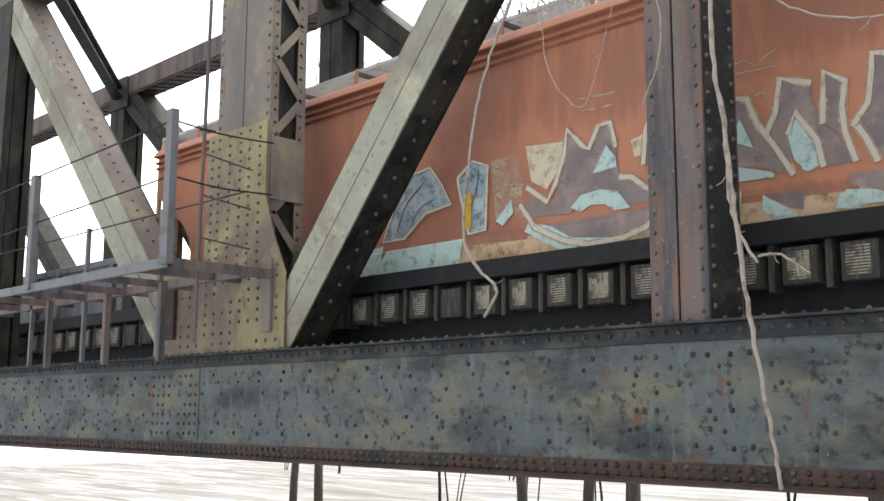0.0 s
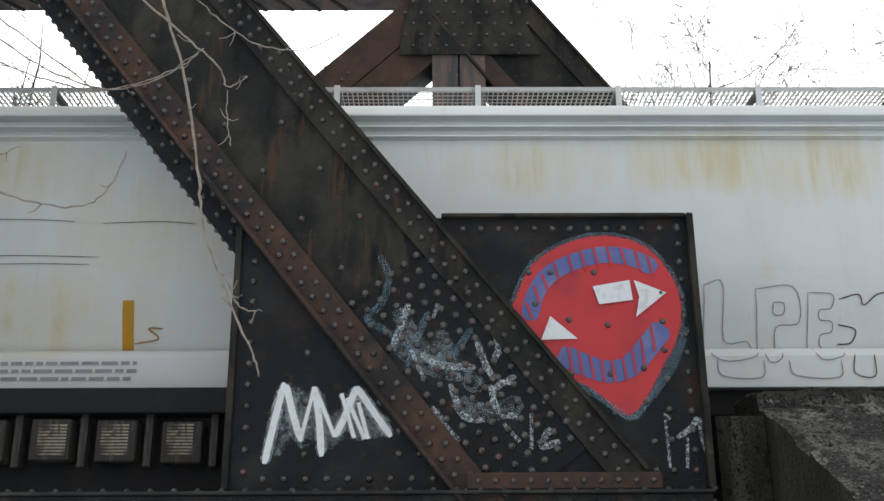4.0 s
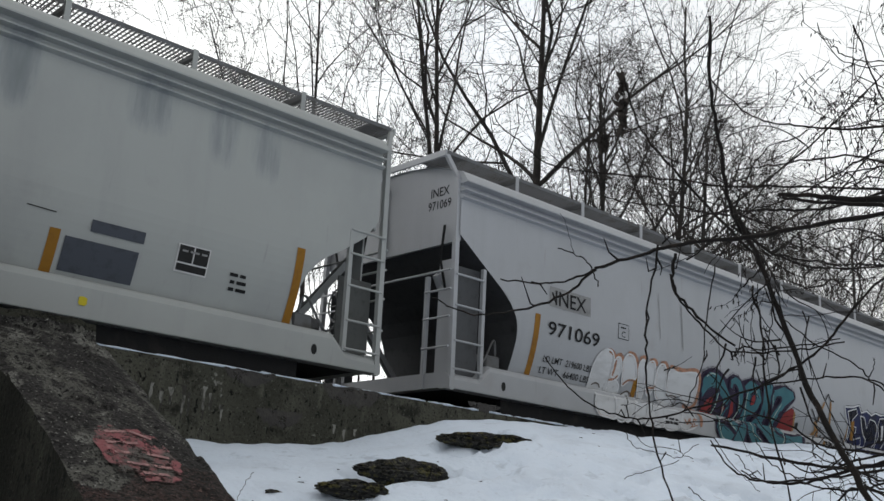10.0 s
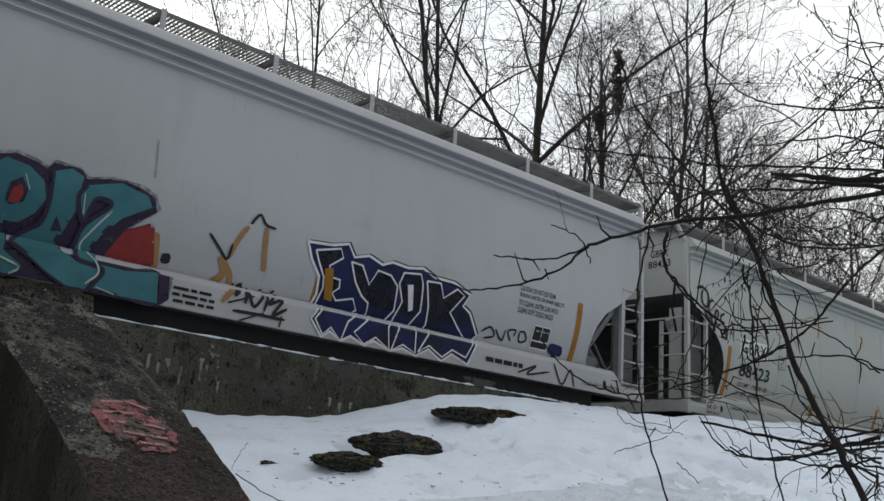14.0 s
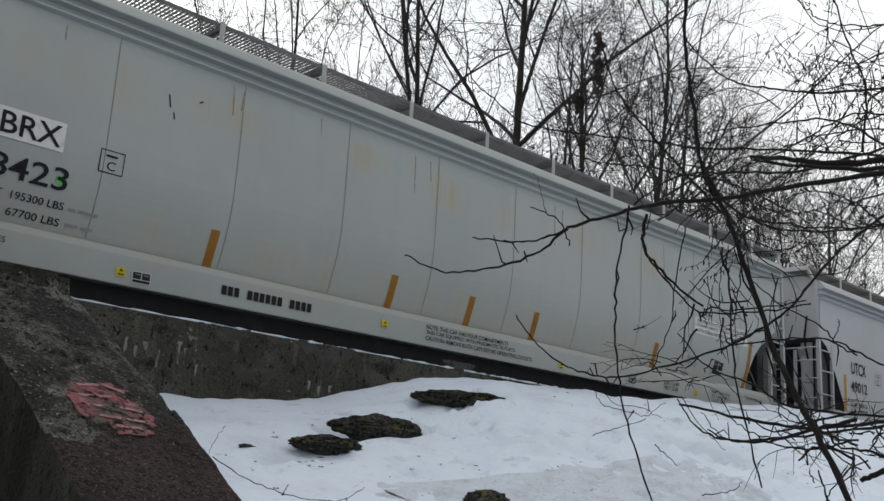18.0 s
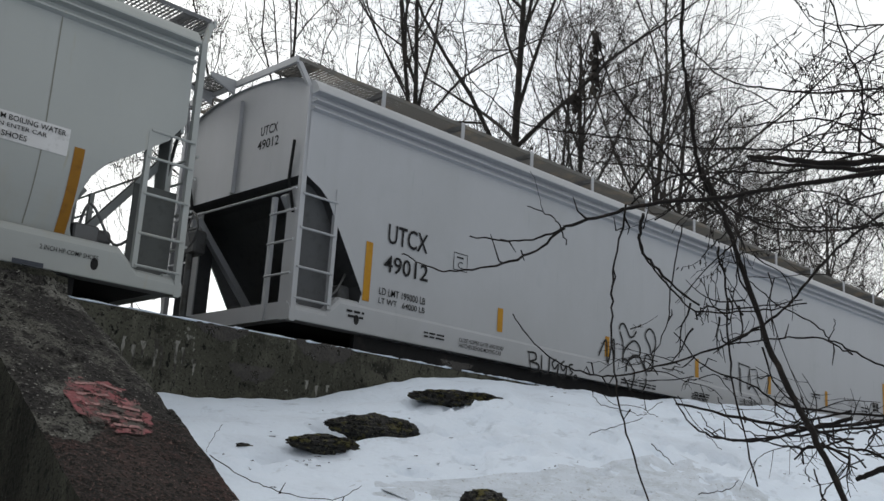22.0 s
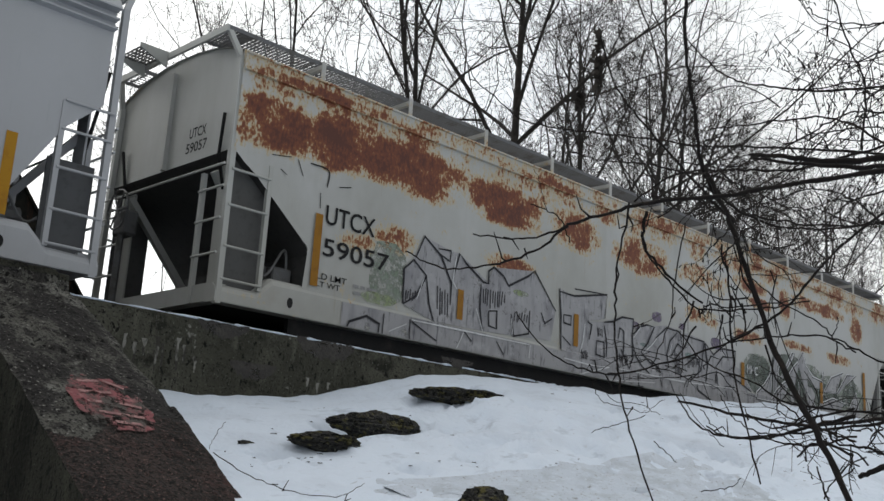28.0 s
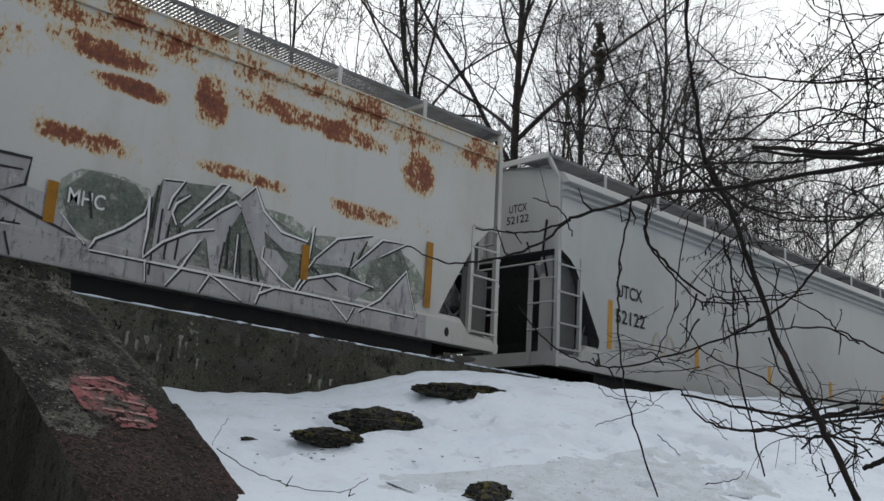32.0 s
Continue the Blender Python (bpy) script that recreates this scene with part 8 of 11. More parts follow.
    scrawl(th, [[(6.86, 2.03), (6.9, 2.12), (6.98, 2.15), (7.06, 2.09), (7.16, 1.96), (7.25, 1.96), (7.31, 2.01), (7.36, 2.08)], [(6.88, 2.01), (6.96, 1.85), (6.99, 1.7), (6.98, 1.55), (6.97, 1.47)], [(6.99, 1.62), (7.05, 1.73), (7.19, 1.85), (7.31, 1.9), (7.42, 1.86), (7.48, 1.78), (7.46, 1.67), (7.32, 1.63), (7.17, 1.55), (7.09, 1.46), (7.05, 1.33)]], .034, "pen", True)
    scrawl(th, [[(6.98, 1.52), (7.08, 1.54), (7.18, 1.49), (7.27, 1.4), (7.3, 1.32), (7.28, 1.24), (7.19, 1.04), (7.1, 1.13), (7.02, 1.21), (6.99, 1.22)], [(7.12, 1.52), (7.24, 1.62), (7.42, 1.66), (7.53, 1.58), (7.61, 1.46), (7.67, 1.33)], [(7.64, 1.3), (7.64, 1.2), (7.58, 1.1), (7.49, 1.03)]], .034, "pen", True)
    scrawl(th, [[(7.82, 1.62), (7.78, 1.68), (7.68, 1.71), (7.62, 1.62), (7.61, 1.52), (7.69, 1.44), (7.78, 1.44), (7.86, 1.5), (7.87, 1.62), (7.84, 1.72), (7.8, 1.74)], [(7.8, 1.74), (7.77, 1.87), (7.68, 1.97), (7.63, 2.05), (7.67, 2.13), (7.76, 2.18), (7.87, 2.14), (7.94, 2.02), (7.93, 1.87), (7.82, 1.75)]], .034, "pen", True)
    scrawl(th, [[(10.85, 1.35), (10.8, 1.95), (10.85, 1.98), (11.23, 1.96)], [(10.85, 1.91), (10.87, 1.65), (10.86, 1.38)], [(11.22, 1.95), (11.16, 1.78), (11.14, 1.54), (11.23, 1.59), (11.2, 1.93)], [(11.14, 1.54), (11.29, 1.59), (11.46, 1.51), (11.6, 1.36), (11.64, 1.29), (11.64, 1.16), (11.57, 1.04), (11.42, 0.99), (11.2, 1.0), (11.06, 1.07), (10.98, 1.2), (10.97, 1.32)], [(11.24, 1.92), (11.46, 1.94), (11.51, 1.85), (11.5, 1.74), (11.56, 1.63), (11.61, 1.56)]], .026, "pen", True)
    scrawl(th, [[(11.51, 1.81), (11.65, 1.79), (11.78, 1.84), (11.91, 1.89), (11.98, 1.87), (11.94, 1.72), (11.88, 1.56), (11.89, 1.43), (11.94, 1.35)], [(11.13, 1.34), (11.21, 1.36), (11.23, 1.27), (11.28, 1.13), (11.34, 1.14), (11.37, 1.25), (11.35, 1.33)], [(11.6, 1.06), (11.7, 0.98), (11.87, 0.98), (11.94, 1.06), (11.99, 1.17), (12.02, 1.07), (12.06, 0.98)], [(12.07, 0.97), (12.23, 1.0), (12.32, 1.12), (12.29, 1.23), (12.13, 1.32)]], .026, "pen", True)
    scrawl(th, [[(6.3, 1.5), (6.5, 1.8), (6.55, 1.4), (6.7, 1.85), (6.75, 1.5)]], .034, "pen", True)
    print_block(th, 16.2, 1.6, 16.6, 1.75, 2, 35, flat=True)
    data_panel(th, 16.82, 1.68, 17.17, 1.9, True)
    print_block(th, 9.07, 1.1, 9.6, 1.22, 4, 71, flat=True)
    print_block(th, 10.25, 1.6, 10.58, 1.68, 2, 72, flat=True)
    print_block(th, 13.77, 1.66, 14.2, 1.77, 2, 73, flat=True)
    print_block(th, 15.54, 1.7, 16.2, 1.8, 3, 74, "grey_ink", True)
    stencil(th, [("CLOSE HOPPER GATES AND ROOF", 10.78, 1.24, 11.75, 1.3), ("HATCHES BEFORE MOVING CAR", 10.78, 1.16, 11.7, 1.22), ("CLOSE HOPPER GATES AND ROOF", 14.75, 1.22, 15.85, 1.28), ("HATCHES BEFORE MOVING CAR", 14.75, 1.14, 15.8, 1.2)], True)
    # rusty car
    th = car_g
    for x, top in ((1.41, 2.47), (4.07, 1.96), (6.76, 2.05), (12.02, 1.97), (15.35, 1.97), (17.5, 2.46)):
        bm = bmesh.new()
        rect(bm, x - .06, 1.52, x + .06, top)
        mark(th, "reflector_strip", M["stripe_old"], bm, True, .026)
    stencil(th, [("UTCX", 1.52, 2.36, 2.37, 2.62), ("59057", 1.52, 1.94, 2.66, 2.18), ("LD LMT", 1.46, 1.63, 1.95, 1.71), ("LT WT", 1.46, 1.53, 1.85, 1.6)], True)
    print_block(th, 2.05, 1.52, 2.5, 1.7, 2, 41, "grey_ink", True)
    scrawl(th, [[(.6, 3.05), (.9, 3.1)], [(1.0, 3.1), (1.1, 2.9)], [(1.2, 3.1), (1.5, 3.08), (1.5, 2.85)], [(1.7, 2.9), (1.9, 2.95)], [(.75, 2.9), (.85, 2.85)], [(1.4, 2.75), (1.42, 2.55)]], .022, "pen", True)
    block(th, [blob(2.3, 1.52, 3.05, 2.35, 42), blob(12.05, 1.5, 13.2, 2.25, 44), blob(13.3, 1.45, 15.6, 2.35, 45), blob(15.3, 1.45, 17.4, 2.2, 46)], "spray_green", True, .004)
    # silver piece: thin wash, then drawn edges
    block(th, [[(2.96, 1.56), (2.94, 2.05), (3.11, 2.21), (3.29, 2.59), (3.83, 2.49), (4.01, 2.49), (4.65, 2.18), (4.74, 2.43), (5.66, 2.55), (6.24, 2.01), (6.15, 1.52), (4.54, 1.43), (3.56, 1.41)]], "spray_silver", True, 0.009, label="silver graffiti letters with dark and white edges")
    block(th, [[(6.32, 2.4), (6.7, 2.34), (7.58, 2.52), (7.52, 2.1), (7.06, 1.98), (7.01, 1.63), (6.92, 1.34), (6.4, 1.41), (6.37, 1.99)]], "spray_silver", True, 0.01, label="")
    block(th, [[(7.02, 1.97), (7.51, 2.05), (8.02, 2.22), (8.36, 2.25), (8.34, 1.92), (8.61, 2.18), (8.98, 2.21), (9.36, 2.28), (9.8, 2.26), (10.65, 2.19), (10.97, 1.96), (11.2, 2.12), (11.57, 2.17), (11.64, 1.44), (9.94, 1.33), (8.45, 1.32), (7.93, 1.31), (6.86, 1.37)]], "spray_silver", True, 0.011, label="")
    block(th, [[(10.34, 2.17), (10.66, 2.13), (10.95, 1.95), (11.21, 2.13), (11.76, 2.14), (11.76, 1.85), (12, 1.82), (12.34, 1.45), (11.97, 1.35), (10.99, 1.4), (10.25, 1.4)]], "spray_silver", True, 0.012, label="")
    block(th, [[(12.11, 1.89), (12.42, 2.2), (12.96, 2.17), (13.15, 1.98), (13.01, 1.73), (12.51, 1.41), (12.25, 1.57)], [(16.45, 1.99), (16.97, 2.24), (17.15, 2), (16.78, 1.62), (16.33, 1.55)], [(13.1, 1.93), (13.28, 2.31), (14.09, 2.42), (14.67, 2.26), (15.43, 2.01), (16.16, 1.78), (16.47, 1.57), (15.47, 1.36), (13.83, 1.33), (13.15, 1.35)]], "green_shade", True, .0065, "graffiti_haze")
    block(th, [[(12.49, 1.34), (12.56, 1.46), (12.86, 1.65), (13.09, 1.84), (13.14, 2.07), (13.15, 1.66), (13.12, 1.36)], [(13.12, 1.34), (13.25, 1.52), (13.57, 1.72), (13.96, 1.88), (13.86, 1.71), (13.6, 1.43), (13.4, 1.1), (13.21, 1.1)], [(13.28, 2.32), (13.53, 2.35), (13.41, 1.85), (13.36, 1.52), (13.23, 1.45), (13.25, 1.82)], [(13.55, 1.88), (14.03, 2.45), (14.14, 2.43), (13.99, 2.21), (13.61, 1.82)], [(13.79, 1.86), (14.26, 2.28), (14.51, 2.52), (14.67, 2.26), (15.05, 2.06), (15.35, 2.01), (15.34, 1.84), (15.03, 1.83), (14.7, 2.01), (14.8, 1.59), (15.18, 1.37), (14.8, 1.36), (14.59, 1.75), (14.35, 2.19), (14.18, 1.86), (14.13, 1.33), (14.01, 1.34), (13.92, 1.72)]], "spray_silver", True, .012)
    block(th, [[(14.71, 1.81), (14.91, 1.81), (15.11, 1.65), (15.01, 1.47), (14.76, 1.45)], [(15.28, 1.38), (15.4, 1.54), (15.88, 1.69), (16.46, 1.62), (16.17, 1.38), (15.4, 1.38)], [(15.48, 1.83), (15.84, 2.15), (16.41, 2.31), (16.22, 2.05), (16.07, 1.82), (15.47, 1.76)], [(16.09, 1.82), (16.59, 2.3), (17.03, 2.33), (16.88, 2.25), (16.52, 2.05), (16.23, 1.83)], [(16.27, 1.26), (16.63, 1.48), (17.07, 1.93), (17.26, 1.48), (16.94, 1.23), (16.33, 1.23)], [(12.49, 1.32), (13.15, 1.33), (13.83, 1.33), (13.86, 1.1), (12.53, 1.1)], [(13.83, 1.33), (15.47, 1.34), (17.31, 1.33), (17.32, 1.16), (13.86, 1.1)]], "spray_silver", True, .012)
    scrawl(th, [[(13.23, 2.23), (13.2, 1.72)], [(13.31, 1.97), (13.3, 1.51)], [(13.42, 1.81), (13.39, 1.39)], [(13.56, 1.81), (13.53, 1.41)], [(14.16, 1.76), (14.12, 1.38)], [(14.21, 1.97), (14.22, 1.44)], [(14.36, 1.9), (14.42, 1.33)], [(14.53, 1.74), (14.58, 1.36)], [(14.63, 1.66), (14.68, 1.33)], [(14, 2.11), (13.78, 1.93)], [(16.14, 2.04), (16.06, 1.71)], [(16.35, 2.23), (16.22, 1.95)], [(15.46, 1.71), (15.9, 1.48)], [(12.43, 1.96), (12.49, 1.67)], [(13.23, 1.45), (13.22, 1.18)]], .05, "spray_shadow", True, .0165, "graffiti_hatching", smooth=False)
    edged(th, [[(12.49, 1.34), (12.56, 1.46), (12.86, 1.65), (13.09, 1.86), (13.13, 2.08), (13.15, 1.71), (13.12, 1.38)], [(13.12, 1.36), (13.35, 1.59), (13.68, 1.79), (13.99, 1.88)], [(13.28, 2.32), (13.55, 2.36), (13.41, 2.13), (13.37, 1.98)], [(13.5, 1.82), (13.43, 1.95), (13.47, 2.07), (13.64, 2.21)], [(13.55, 1.86), (13.81, 2.17), (14.03, 2.45), (14.14, 2.46), (14.04, 2.31), (13.82, 2.08)], [(13.76, 1.85), (14.06, 2.13), (14.26, 2.28), (14.33, 2.23)], [(14.32, 2.33), (14.52, 2.54), (14.67, 2.26), (14.95, 2.06), (15.36, 2.02), (15.45, 2.24), (15.41, 1.8)], [(13.43, 1.1), (13.6, 1.33), (13.83, 1.71)], [(13.86, 1.1), (13.99, 1.33), (14.13, 1.28), (14.45, 1.1)], [(14.71, 1.82), (14.7, 1.67), (15.01, 1.46), (15.2, 1.36), (15.51, 1.84)]])
    edged(th, [[(14.33, 1.37), (14.33, 1.89)], [(15.26, 1.37), (15.4, 1.55), (15.88, 1.7), (16.51, 1.63)], [(15.48, 1.81), (15.84, 2.16), (16.42, 2.33)], [(16.09, 1.82), (16.61, 2.31), (17.06, 2.34), (16.59, 2.07)], [(16.26, 1.27), (16.63, 1.49), (17.08, 1.96), (17.29, 1.37)], [(14.65, 1.1), (14.69, 1.23), (15, 1.38)], [(14.49, 1.34), (14.74, 1.36), (14.64, 1.1)], [(15.74, 1.37), (16.08, 1.12), (16.18, 1.31)], [(13.15, 1.35), (13.18, 1.1)], [(12.14, 1.66), (12.44, 1.37)], [(12.49, 1.32), (13.83, 1.34), (15.47, 1.35), (17.25, 1.34)]])
    for x in range(8):
        block(th, [[(1.9 + 1.95 * x, 1.09), (3.85 + 1.95 * x, 1.09), (3.85 + 1.95 * x, 1.4), (1.9 + 1.95 * x, 1.4)]], "spray_silver", True, .007)
    scrawl(th, [[(2.96, 1.56), (2.94, 2.05), (3.11, 2.21), (3.37, 2.03), (3.2, 1.71), (2.96, 1.56)], [(3.15, 2.25), (3.29, 2.59), (3.64, 2.37), (3.87, 2.01), (3.87, 1.7)], [(3.58, 2.47), (3.83, 2.49), (3.82, 2.33), (3.63, 2.39)], [(3.87, 2.01), (4.01, 2.49), (4.15, 2.37), (4.54, 2.16), (4.65, 2.16), (4.64, 2.35), (4.75, 2.43), (4.97, 2.34), (5.1, 2.21), (5.55, 2.45), (5.69, 2.56), (6.24, 2.01)], [(3.37, 2.03), (3.45, 1.65), (3.56, 1.41)]], .036, "spray_shadow", True, .019, "graffiti_outline", smooth=False)
    scrawl(th, [[(4.49, 2.13), (4.49, 1.75), (4.57, 1.43)], [(4.68, 1.75), (4.7, 1.53), (4.87, 1.51), (4.86, 1.78), (4.68, 1.75)], [(5.18, 1.79), (5.26, 1.46), (5.6, 1.55), (5.61, 1.91)], [(2, 1.09), (2.03, 1.16), (2.32, 1.28), (2.55, 1.21), (2.54, 1.09)], [(2.62, 1.36), (2.61, 1.09)]], .036, "spray_shadow", True, .019, "graffiti_outline", smooth=False)
    scrawl(th, [[(3.1, 1.36), (3.11, 1.09)], [(3.13, 1.34), (3.63, 1.14)], [(4.16, 1.37), (4.33, 1.24)], [(4.86, 1.32), (5.04, 1.14)], [(5.88, 1.93), (5.98, 1.77), (6.16, 1.88)]], .036, "spray_shadow", True, .019, "graffiti_outline", smooth=False)
    scrawl(th, [[(6.32, 2.4), (6.37, 1.99), (6.4, 1.41)], [(6.33, 2.35), (6.7, 2.34), (7.58, 2.52), (7.53, 2.1)], [(6.7, 2.46), (7.58, 2.52)], [(6.44, 1.99), (6.63, 2), (6.63, 1.85), (6.45, 1.86), (6.44, 1.99)], [(6.42, 1.64), (6.64, 1.52)]], .036, "spray_shadow", True, .019, "graffiti_outline", smooth=False)
    scrawl(th, [[(7.06, 1.98), (7.18, 1.94), (7.12, 1.69)], [(7.51, 2.04), (7.76, 2.09), (8.02, 2.21), (8.35, 2.23), (8.32, 1.92), (8.35, 1.55), (8.22, 1.35), (8.11, 1.53), (7.99, 1.66)], [(7.91, 1.82), (7.96, 2.02), (8.07, 1.97), (8.08, 1.71), (8.04, 1.37)], [(7.52, 1.98), (7.6, 1.68), (7.59, 1.46)], [(8.34, 1.96), (8.53, 2.12), (8.74, 2.19), (8.98, 2.19), (8.78, 1.87), (8.58, 1.69), (8.86, 1.54), (9.04, 1.54)]], .036, "spray_shadow", True, .019, "graffiti_outline", smooth=False)
    scrawl(th, [[(8.34, 1.81), (8.43, 1.6), (8.66, 1.42), (8.83, 1.34)], [(9.03, 2), (9.37, 2.24), (9.75, 2.23), (9.48, 2.02), (9.38, 1.76), (9.45, 1.54), (9.32, 1.47)], [(9.52, 1.75), (9.73, 2), (9.88, 1.95), (9.9, 1.59), (9.79, 1.36)], [(9.8, 2.26), (9.87, 1.99)], [(9.88, 2.19), (10.62, 2.17), (10.52, 1.62), (10.08, 1.34)]], .036, "spray_shadow", True, .019, "graffiti_outline", smooth=False)
    scrawl(th, [[(10.05, 1.78), (10.34, 1.84), (10.52, 1.62)], [(10.65, 2.15), (10.75, 1.75), (10.66, 1.4)], [(7.32, 1.7), (7.52, 1.7), (7.54, 1.45), (7.31, 1.47), (7.32, 1.7)], [(7.8, 1.5), (7.93, 1.35), (7.91, 1.2), (7.57, 1.17)], [(8.05, 1.34), (8.08, 1.09)]], .036, "spray_shadow", True, .019, "graffiti_outline", smooth=False)
    scrawl(th, [[(8.5, 1.31), (8.51, 1.09), (8.65, 1.09)], [(9.14, 1.32), (9.23, 1.15)], [(9.47, 1.29), (9.61, 1.09)], [(10.36, 1.34), (10.4, 1.23), (10.86, 1.09)], [(10.1, 1.8), (10.48, 1.82), (10.41, 1.47)]], .036, "spray_shadow", True, .019, "graffiti_outline", smooth=False)
    scrawl(th, [[(10.63, 2.14), (10.73, 1.74), (10.7, 1.44)], [(10.66, 2.15), (10.95, 1.97), (11.21, 2.13), (11.76, 2.15), (11.73, 1.86), (11.42, 1.7), (11.91, 1.56), (12.34, 1.43)], [(10.98, 1.7), (11.28, 1.98), (11.69, 2.01)], [(11.06, 1.67), (11.11, 1.42)], [(11.33, 1.42), (11.74, 1.44)]], .036, "spray_shadow", True, .019, "graffiti_outline", smooth=False)
    scrawl(th, [[(11.36, 1.34), (11.47, 1.09)], [(11.59, 1.33), (11.67, 1.1)]], .036, "spray_shadow", True, .019, "graffiti_outline", smooth=False)
    scrawl(th, [[(3.21, 1.67), (3.32, 1.98)], [(3.94, 2.43), (3.89, 2.05), (3.98, 1.96)], [(3.13, 1.36), (4.16, 1.37), (5.6, 1.38)], [(4.16, 1.35), (4.03, 1.09)], [(2.73, 1.14), (3.04, 1.29)]], .024, "spray_white", True, .022, "graffiti_highlight", smooth=False)
    scrawl(th, [[(5.63, 1.38), (5.61, 1.17)], [(4.41, 1.74), (4.57, 1.43)], [(5.19, 1.72), (5.23, 1.49)], [(6.47, 1.29), (7.08, 1.27), (7.66, 1.3), (6.88, 1.09)], [(7.93, 1.31), (9.94, 1.33), (11.63, 1.41)]], .024, "spray_white", True, .022, "graffiti_highlight", smooth=False)
    scrawl(th, [[(8.35, 1.9), (8.57, 2.13)], [(8.67, 1.69), (8.91, 1.86), (9.07, 2.01)], [(9.43, 1.69), (9.54, 1.98)], [(6.99, 1.92), (6.95, 1.63), (6.86, 1.39)], [(7.66, 1.09), (8.98, 1.2)]], .024, "spray_white", True, .022, "graffiti_highlight", smooth=False)
    scrawl(th, [[(6.9, 1.49), (6.91, 1.33)], [(6.93, 1.5), (6.95, 1.34)], [(6.97, 1.47), (6.96, 1.36)], [(7, 1.49), (7.01, 1.35)], [(7.04, 1.5), (7.05, 1.35)], [(7.08, 1.47), (7.07, 1.39)]], .034, "spray_shadow", True, .017, "graffiti_hatching", smooth=False)
    scrawl(th, [[(7.34, 1.92), (7.36, 1.77)], [(7.38, 1.93), (7.38, 1.8)], [(7.42, 1.91), (7.43, 1.8)], [(7.46, 1.92), (7.47, 1.78)]], .034, "spray_shadow", True, .017, "graffiti_hatching", smooth=False)
    scrawl(th, [[(7.95, 1.58), (7.97, 1.45)], [(7.98, 1.56), (7.98, 1.41)], [(8.01, 1.55), (8.01, 1.46)]], .034, "spray_shadow", True, .017, "graffiti_hatching", smooth=False)
    scrawl(th, [[(9.06, 1.52), (9.05, 1.4)], [(9.1, 1.52), (9.09, 1.4)], [(9.13, 1.53), (9.12, 1.4)]], .034, "spray_shadow", True, .017, "graffiti_hatching", smooth=False)
    scrawl(th, [[(9.64, 1.86), (9.67, 1.42)], [(9.69, 1.82), (9.72, 1.44)], [(9.74, 1.78), (9.77, 1.46)], [(9.79, 1.8), (9.81, 1.45)]], .034, "spray_shadow", True, .017, "graffiti_hatching", smooth=False)
    scrawl(th, [[(10.07, 1.77), (10.07, 1.61)], [(10.12, 1.76), (10.11, 1.61)], [(10.16, 1.79), (10.17, 1.66)], [(10.21, 1.77), (10.22, 1.64)], [(10.26, 1.8), (10.26, 1.64)], [(10.31, 1.78), (10.29, 1.69)], [(10.36, 1.78), (10.34, 1.65)], [(10.4, 1.8), (10.39, 1.7)], [(10.45, 1.8), (10.43, 1.7)]], .034, "spray_shadow", True, .017, "graffiti_hatching", smooth=False)
    scrawl(th, [[(8.12, 1.59), (8.13, 1.4)], [(8.15, 1.59), (8.17, 1.42)], [(8.19, 1.56), (8.19, 1.4)]], .034, "spray_shadow", True, .017, "graffiti_hatching", smooth=False)
    scrawl(th, [[(3.6, 1.93), (3.62, 1.6)], [(3.65, 1.91), (3.68, 1.52)], [(3.7, 1.87), (3.72, 1.54)], [(3.75, 1.9), (3.78, 1.54)], [(3.81, 1.86), (3.83, 1.54)]], .034, "spray_shadow", True, .017, "graffiti_hatching", smooth=False)
    scrawl(th, [[(4.55, 2.06), (4.56, 1.85)], [(4.6, 2.08), (4.6, 1.84)], [(4.65, 2.07), (4.64, 1.82)], [(4.7, 2.08), (4.71, 1.79)], [(4.76, 2.07), (4.76, 1.88)], [(4.81, 2.06), (4.81, 1.81)], [(4.86, 2.08), (4.87, 1.84)], [(4.91, 2.09), (4.9, 1.84)], [(4.97, 2.1), (4.95, 1.88)], [(5.02, 2.06), (5.02, 1.93)]], .034, "spray_shadow", True, .017, "graffiti_hatching", smooth=False)
    scrawl(th, [[(5.27, 1.84), (5.25, 1.69)], [(5.32, 1.85), (5.33, 1.68)], [(5.38, 1.83), (5.36, 1.72)], [(5.44, 1.86), (5.42, 1.73)], [(5.5, 1.84), (5.48, 1.72)], [(5.56, 1.84), (5.54, 1.71)]], .034, "spray_shadow", True, .017, "graffiti_hatching", smooth=False)
    scrawl(th, [[(3.01, 1.76), (3, 1.61)], [(3.05, 1.75), (3.03, 1.64)], [(3.09, 1.79), (3.08, 1.62)], [(3.14, 1.75), (3.13, 1.63)], [(3.18, 1.78), (3.17, 1.66)]], .034, "spray_shadow", True, .017, "graffiti_hatching", smooth=False)
    scrawl(th, [[(11.03, 1.62), (11.01, 1.44)], [(11.05, 1.65), (11.05, 1.44)], [(11.09, 1.59), (11.1, 1.5)]], .034, "spray_shadow", True, .017, "graffiti_hatching", smooth=False)
    scrawl(th, [[(11.35, 1.4), (11.32, 1.37)], [(11.4, 1.4), (11.4, 1.39)], [(11.47, 1.44), (11.43, 1.39)], [(11.52, 1.44), (11.49, 1.39)], [(11.57, 1.47), (11.54, 1.41)], [(11.63, 1.43), (11.6, 1.41)], [(11.68, 1.47), (11.66, 1.43)]], .034, "spray_shadow", True, .017, "graffiti_hatching", smooth=False)
    block(th, [blob(8.31, 2.06, 8.54, 2.20, 615, 14, .04)], "violet_mist", True, .006)
    block(th, [blob(8.92, 2.30, 9.23, 2.48, 770, 14, .04)], "violet_mist", True, .006)
